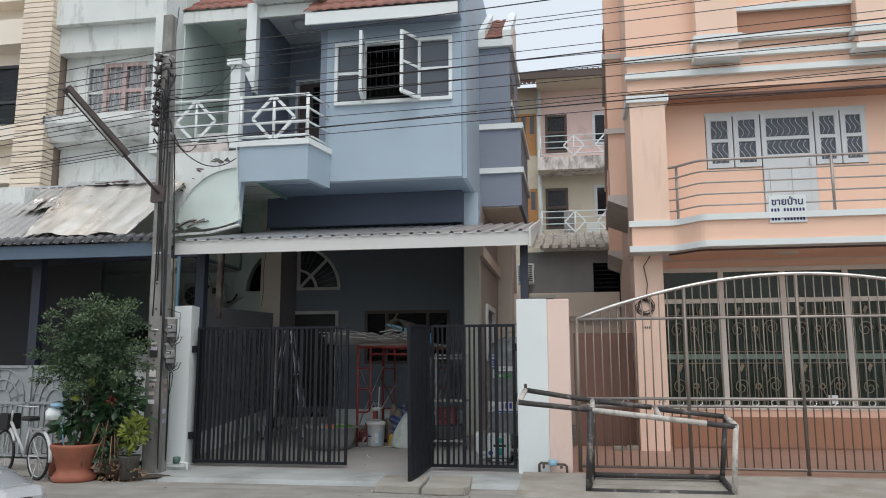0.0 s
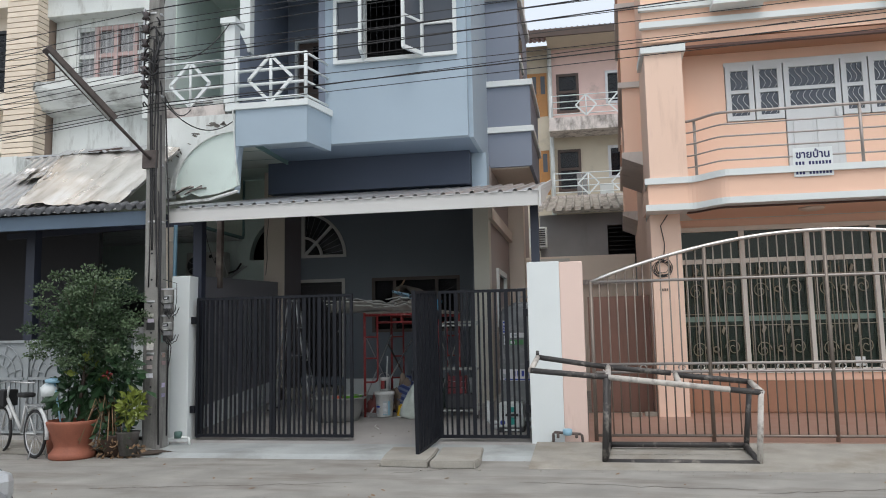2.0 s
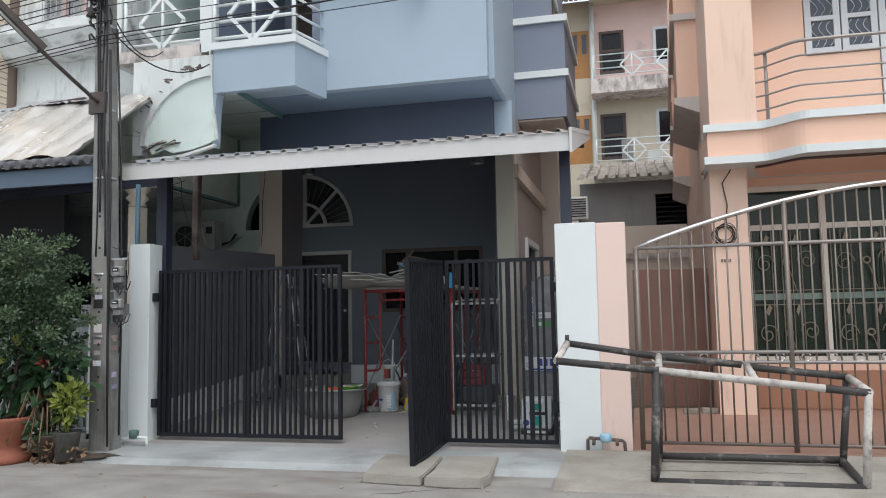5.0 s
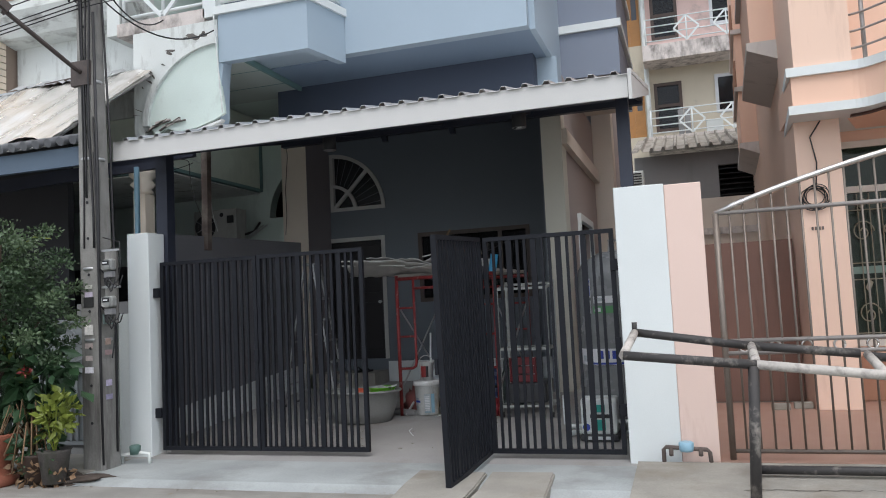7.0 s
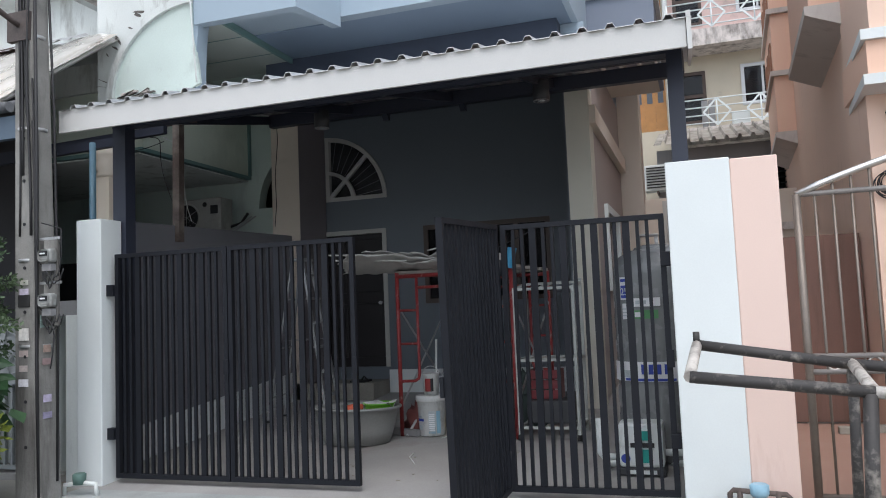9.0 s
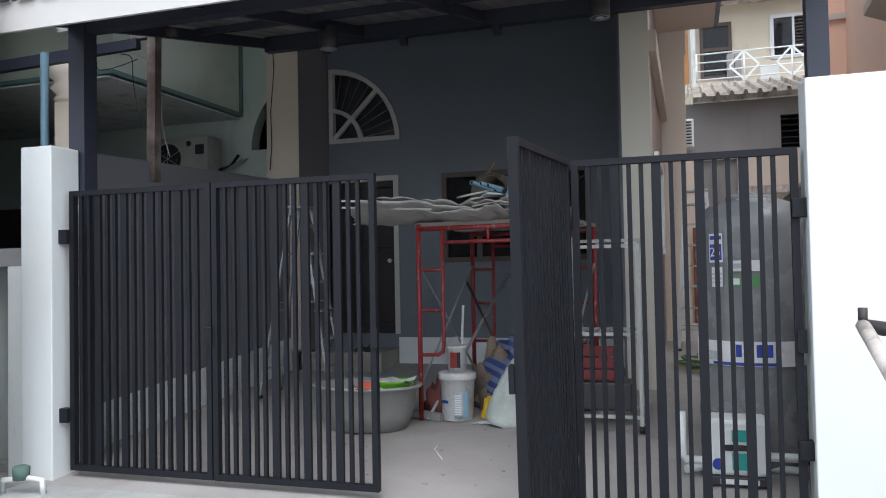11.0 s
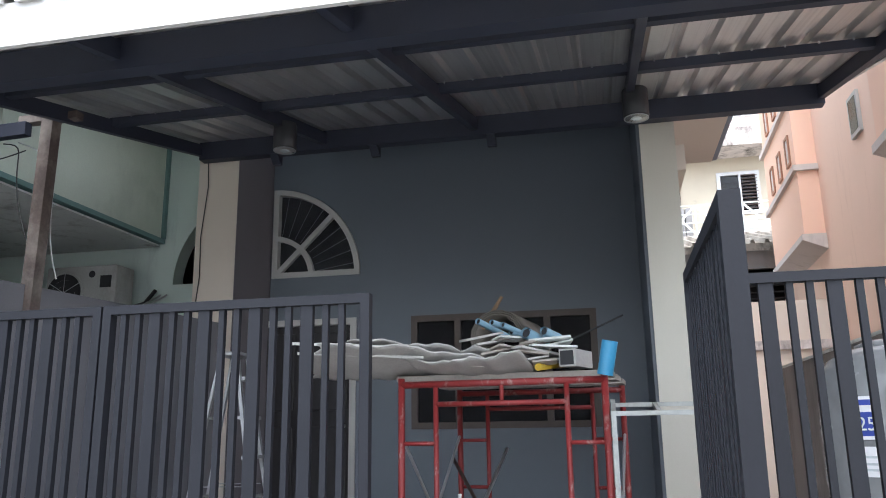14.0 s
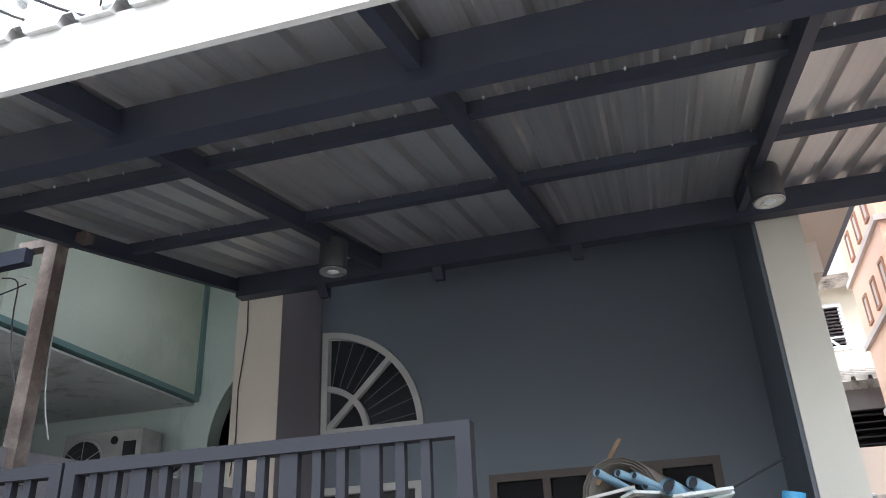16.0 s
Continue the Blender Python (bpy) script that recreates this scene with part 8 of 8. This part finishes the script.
step_ladder("step_ladder", pose(-4.95, 14.3, floor_z(14.4) - 0.005, 0, 0, 98), 1.85, 0.5, 0.72, "aluminium step ladder with red labels by the divider wall")
step_ladder("step_ladder", pose(-1.52, 17.1, floor_z(17.3) - 0.02, 0, 0, 0), 1.95, 0.48, 0.8, "tall aluminium step ladder in the side passage", 7)

M_RACK = surface("chalky_white_paint", (0.42, 0.44, 0.42), 0.65, vary=0.15, scale=8, dirt=(0.25, 0.24, 0.22), dirt_amount=0.25, dirt_scale=(12, 12, 12))
rk = thing("shelf_rack", "white square-tube steel rack with two tiers", "rack", (-2.3, 13.6, floor_z(13.5)))
zr = floor_z(13.5)
for x in (-2.54, -1.98):
    for y in (13.35, 13.85):
        part("post", bar((x, y, zr), (x, y, 1.64 if y < 13.5 else 1.72), 0.028), M_RACK, rk)
for z, lift in ((1.625, 0.06), (0.95, 0.0), (0.32, 0.0)):
    for y, dz in ((13.35, 0.0), (13.85, lift)):
        part("cross_bar", bar((-2.54, y, z + dz), (-1.98, y, z + dz), 0.026), M_RACK, rk)
    for x in (-2.54, -2.29, -1.98):
        part("side_bar", bar((x, 13.35, z), (x, 13.85, z + lift), 0.026), M_RACK, rk)

solid("tool_box", soft_box(0.012, -2.5, -2.06, 13.5, 13.8, 0.337, 0.555), M_BLACK, "black plastic tool box on the rack's lowest tier", "tool box")
crate = thing("plastic_crate", "dark red plastic crate on a black tool box in the rack", "crate", (-2.34, 13.7, 0.556))
M_CRATE = surface("red_plastic", (0.17, 0.014, 0.02), 0.45, vary=0.12, scale=6)
for x in (-2.49, -2.2):
    part("side", soft_box(0.006, x, x + 0.02, 13.58, 13.82, 0.558, 0.84), M_CRATE, crate)
for k in range(3):
    part("slat", soft_box(0.006, -2.47, -2.2, 13.585, 13.6, 0.56 + 0.095 * k, 0.645 + 0.095 * k), M_CRATE, crate)
part("bottom", box(-2.47, -2.2, 13.6, 13.82, 0.557, 0.57), M_CRATE, crate)
for k in range(5):
    part("shelf_slat", bar((-2.45 + 0.1 * k, 13.36, 0.955), (-2.45 + 0.1 * k, 13.84, 0.955), 0.022), M_RACK, rk)
for x in (-2.54, -1.98):
    part("castor", rod((x - 0.02, 13.35, zr + 0.03), (x + 0.02, 13.35, zr + 0.03), 0.032, 12), M_RUBBER, rk)

# ---- water tank and pump ----
tz = floor_z(12.95) - 0.01
tank = thing("water_tank", "grey plastic water tank wrapped in clear film with printed labels", "water tank", (-1.2, 12.95, tz))
prof = [(0.33, 0.0), (0.355, 0.03)] + [(0.36 + 0.004 * math.sin(k * 1.4), 0.06 + 0.047 * k) for k in range(32)] + [(0.345, 1.62), (0.3, 1.7), (0.2, 1.75), (0.08, 1.77)]
part("body", lathe(prof, (-1.2, 12.95, tz), 40), M_TANK, tank)
part("lid", lathe([(0.17, 0), (0.17, 0.04), (0.12, 0.06)], (-1.2, 12.95, tz + 1.73), 24), M_TANK, tank)


def tank_label(a0, a1, z0, z1, mat, r=0.3685, name="label"):
    lb = bmesh.new()
    cs = [(-1.2 + r * math.cos(a0 + (a1 - a0) * i / 12), 12.95 + r * math.sin(a0 + (a1 - a0) * i / 12)) for i in range(13)]
    vs = [[lb.verts.new((x, y, tz + q)) for x, y in cs] for q in (z0, z1)]
    for i in range(12):
        lb.faces.new((vs[0][i], vs[0][i + 1], vs[1][i + 1], vs[1][i])).smooth = True
    return part(name, lb, mat, tank)


tank_label(-3.0, -0.3, 0.66, 0.82, M_LABELW)
for k in range(4):
    tank_label(-1.95 + 0.17 * k, -1.85 + 0.17 * k, 0.72, 0.8, M_LABELB, 0.3695, "label_bar")
tank_label(-2.4, -1.2, 0.665, 0.685, M_LABELB, 0.3693)
tank_label(-2.6, -2.2, 0.69, 0.75, M_LABELG, 0.3695, "label_bar")
tank_label(-2.43, -2.14, 1.33, 1.52, M_LABELW, 0.3683)
tank_label(-2.41, -2.16, 1.345, 1.505, M_LABELB)
tank_label(-2.41, -2.16, 1.45, 1.48, M_LABELW, 0.3695, "label_bar")
tank_label(-2.38, -2.15, 1.17, 1.3, M_LABELW)
M_GREENPRINT = surface("green_print", (0.09, 0.28, 0.11), 0.5)
tank_label(-2.05, -1.45, 1.27, 1.34, M_LABELW)
tank_label(-2.0, -1.75, 1.29, 1.32, M_LABELG, 0.3695, "label_bar")
tank_label(-2.08, -1.5, 1.17, 1.24, M_GREENPRINT, 0.369)
tank_label(-2.03, -1.85, 1.185, 1.225, M_LABELW, 0.3697, "label_bar")
tank_label(-2.37, -2.16, 1.195, 1.205, M_LABELG, 0.3695, "label_bar")
tank_label(-2.37, -2.16, 1.22, 1.23, M_LABELG, 0.3695, "label_bar")
tank_label(-2.37, -2.16, 1.25, 1.26, M_LABELG, 0.3695, "label_bar")
t25 = bpy.data.curves.new("number", "FONT")
t25.body, t25.size, t25.align_x, t25.extrude = "25", 0.085, "CENTER", 0.001
t25.materials.append(M_WHITE)
to = new("number", t25)
to.parent = tank
to.matrix_parent_inverse = Matrix.Translation(-tank.location)
am = -2.285
to.matrix_basis = pose(-1.2 + 0.3725 * math.cos(am), 12.95 + 0.3725 * math.sin(am), tz + 1.37, 90, 0, math.degrees(am) + 90)

pu = thing("water_pump", "white boxed water pump with teal labels on white pipes", "pump", (-1.34, 12.42, floor_z(12.42)))
pz = floor_z(12.42)
part("cover", soft_box(0.025, -1.52, -1.18, 12.3, 12.56, pz + 0.06, pz + 0.4), M_WHITE, pu)
part("base", soft_box(0.01, -1.53, -1.17, 12.29, 12.57, pz, pz + 0.06), M_BLACK, pu)
part("teal_panel", box(-1.39, -1.29, 12.292, 12.299, pz + 0.1, pz + 0.2), M_TEAL, pu)
part("teal_panel", box(-1.39, -1.29, 12.292, 12.299, pz + 0.27, pz + 0.34), M_TEAL, pu)
part("name_bar", box(-1.43, -1.25, 12.292, 12.299, pz + 0.215, pz + 0.25), M_DARK, pu)
part("round_label", lathe([(0.035, 0), (0.035, 0.004)], (0, 0, 0), 18), M_LABELB, pu).matrix_basis = pose(-1.47, 12.3, pz + 0.13, 90)
part("name_bar", box(-1.46, -1.24, 12.284, 12.289, pz + 0.015, pz + 0.045), M_WHITE, pu)
part("pipe", chain(bmesh.new(), [(-1.18, 12.42, pz + 0.16), (-0.98, 12.42, pz + 0.16), (-0.96, 12.45, pz + 0.16), (-0.96, 12.7, pz + 0.16)], 0.028, 8), M_WHITE, pu)
part("pipe", chain(bmesh.new(), [(-1.52, 12.42, pz + 0.12), (-1.66, 12.42, pz + 0.12), (-1.68, 12.42, pz + 0.15), (-1.68, 12.42, pz + 0.42)], 0.026, 8), M_WHITE, pu)
part("pipe", chain(bmesh.new(), [(-1.66, 12.5, pz + 0.04), (-1.4, 12.7, pz + 0.04), (-0.98, 12.6, pz + 0.04)], 0.026, 8), M_WHITE, pu)

# ---- side passage ----
wd = thing("wooden_door_panel", "red-brown wooden door panel leaning on the end wall", "door panel", (-1.3, 21.9, 0.42))
part("panel", box(-1.55, -1.0, 21.85, 21.93, 0.44, 2.15), M_REDWOOD, wd)
for x in (-1.5, -1.24):
    for z in (0.6, 1.35):
        part("raised_panel", soft_box(0.012, x, x + 0.2, 21.83, 21.852, z, z + 0.65), M_REDWOOD, wd)
M_HOSEY, M_HOSEG = surface("yellow_hose", (0.4, 0.38, 0.1), 0.5), surface("green_hose", (0.08, 0.16, 0.1), 0.5)
for k in range(6):
    r = 0.2 + 0.03 * (k % 4)
    solid("garden_hose", chain(bmesh.new(), [(-1.4 + 0.03 * math.sin(k * 2) + r * 1.3 * math.cos(a), 15.9 + 0.04 * math.cos(k) + r * math.sin(a), floor_z(15.9) + 0.03 + 0.02 * k + 0.01 * math.sin(3 * a + k)) for a in (2 * math.pi * i / 26 for i in range(27))], 0.014, 6), (M_HOSEY, M_HOSEG)[k % 2], "coiled garden hose on the passage floor", "hose", "garden hose coils")
for k in range(6):
    solid("leaf_litter", chain(bmesh.new(), [(-1.55 + 0.06 * k, 16.6 + 0.3 * math.sin(k), floor_z(16.8) + 0.02), (-1.5 + 0.07 * k, 17.0 + 0.2 * math.cos(k), floor_z(17.0) + 0.03)], 0.012, 5), M_WIRE, "short black hose pieces on the passage floor", "hose", "hose pieces")
coil = solid("cable_coil", bmesh.new(), M_WIRE, "black cable coil hung on the peach column", "cable coil")
cb2 = bmesh.new()
for k in range(7):
    r, ox, oz = 0.105 + 0.008 * k, 0.02 * math.sin(k * 2.1), 0.018 * math.cos(k * 1.7)
    chain(cb2, [(0.98 + ox + r * (1 + 0.06 * math.sin(3 * a + k)) * math.cos(a), 14.478 - 0.006 * k + 0.006 * math.sin(2 * a + k), 2.5 + oz + r * (0.95 + 0.06 * math.cos(2 * a + k)) * math.sin(a)) for a in (2 * math.pi * i / 26 for i in range(27))], 0.0055, 5)
for k in range(3):
    a = 0.6 + 1.9 * k
    chain(cb2, [(0.98 + 0.115 * math.cos(a + 0.05 * i), 14.47 + 0.012 * math.sin(i), 2.5 + (0.115 + 0.03 * (i % 2)) * math.sin(a + 0.05 * i)) for i in range(8)], 0.005, 5)
cb2.to_mesh(coil.data)
cb2.free()
solid("column_cable", chain(bmesh.new(), [(1.0, 14.48, 2.6), (1.03, 14.48, 2.9), (0.98, 14.48, 3.2), (1.1, 14.48, 3.38)], 0.008, 5), M_WIRE, "thin black cable up the peach column", "cable")
for k in range(4):
    solid("number_bar", box(0.92 + 0.036 * k, 0.942 + 0.036 * k, 14.49, 14.498, 2.13, 2.168), M_RUST, "plain brown mark on the peach column", "mark", "marks on the column")
for i, (x, y) in enumerate(((0.35, 14.5), (0.6, 14.6))):
    solid("brick", soft_box(0.006, x, x + 0.2, y, y + 0.1, 0.1, 0.17), M_SLAB, "loose pale brick in the peach yard", "brick", "loose bricks")
paper = solid("paper_note", box(4.05, 4.2, 15.29, 15.3, 0.85, 1.0), M_WHITE, "white paper note stuck on the glazed front", "note")

edge = bmesh.new()
for k in range(420):
    x = rng.uniform(-9, 4)
    y = 10.62 + rng.gauss(0, 0.06) if x < -0.9 else 10.05 + rng.gauss(0, 0.12)
    w, h = rng.uniform(0.004, 0.018), rng.uniform(0.002, 0.008)
    bx(edge, x, x + w, y, y + w * 0.6, 0.0, h)
solid("grit_line", edge, M_SLAB, "line of earth and grit along the street's edge", "grit", kind="stuff")
litter = bmesh.new()
for k in range(150):
    x, y = rng.uniform(-10, 5), rng.uniform(7.0, 10.4)
    w = rng.uniform(0.01, 0.045)
    a = rng.uniform(0, 6.28)
    c, d = math.cos(a) * w, math.sin(a) * w
    v4 = [litter.verts.new(p) for p in ((x - c, y - d, 0.003), (x + d * 0.5, y - c * 0.5, 0.006), (x + c, y + d, 0.012), (x - d * 0.5, y + c * 0.5, 0.005))]
    litter.faces.new(v4)
solid("leaf_litter", litter, M_DRY, "dry leaves scattered on the street", "leaves", kind="stuff")
cracks = bmesh.new()
for (x, y, a, l) in ((-5.2, 8.6, 0.2, 2.6), (-1.0, 9.3, -0.1, 2.2), (1.2, 8.9, 0.25, 1.8), (-3.0, 7.6, -0.25, 2.4), (-0.2, 10.75, 0.05, 1.6), (-2.4, 9.7, 0.5, 1.0)):
    z = 0.002 if y < 10.5 else 0.06
    prev = None
    for k in range(25):
        px, py = x + l * k / 24 * math.cos(a) + 0.03 * rng.gauss(0, 1), y + l * k / 24 * math.sin(a) + 0.025 * rng.gauss(0, 1)
        w = 0.004 + 0.004 * rng.random()
        cur = (cracks.verts.new((px, py - w, z)), cracks.verts.new((px, py + w, z)))
        if prev:
            cracks.faces.new((prev[0], cur[0], cur[1], prev[1]))
        prev = cur
structure("road_crack", cracks, M_SOIL, "hairline cracks in the concrete street", "crack")
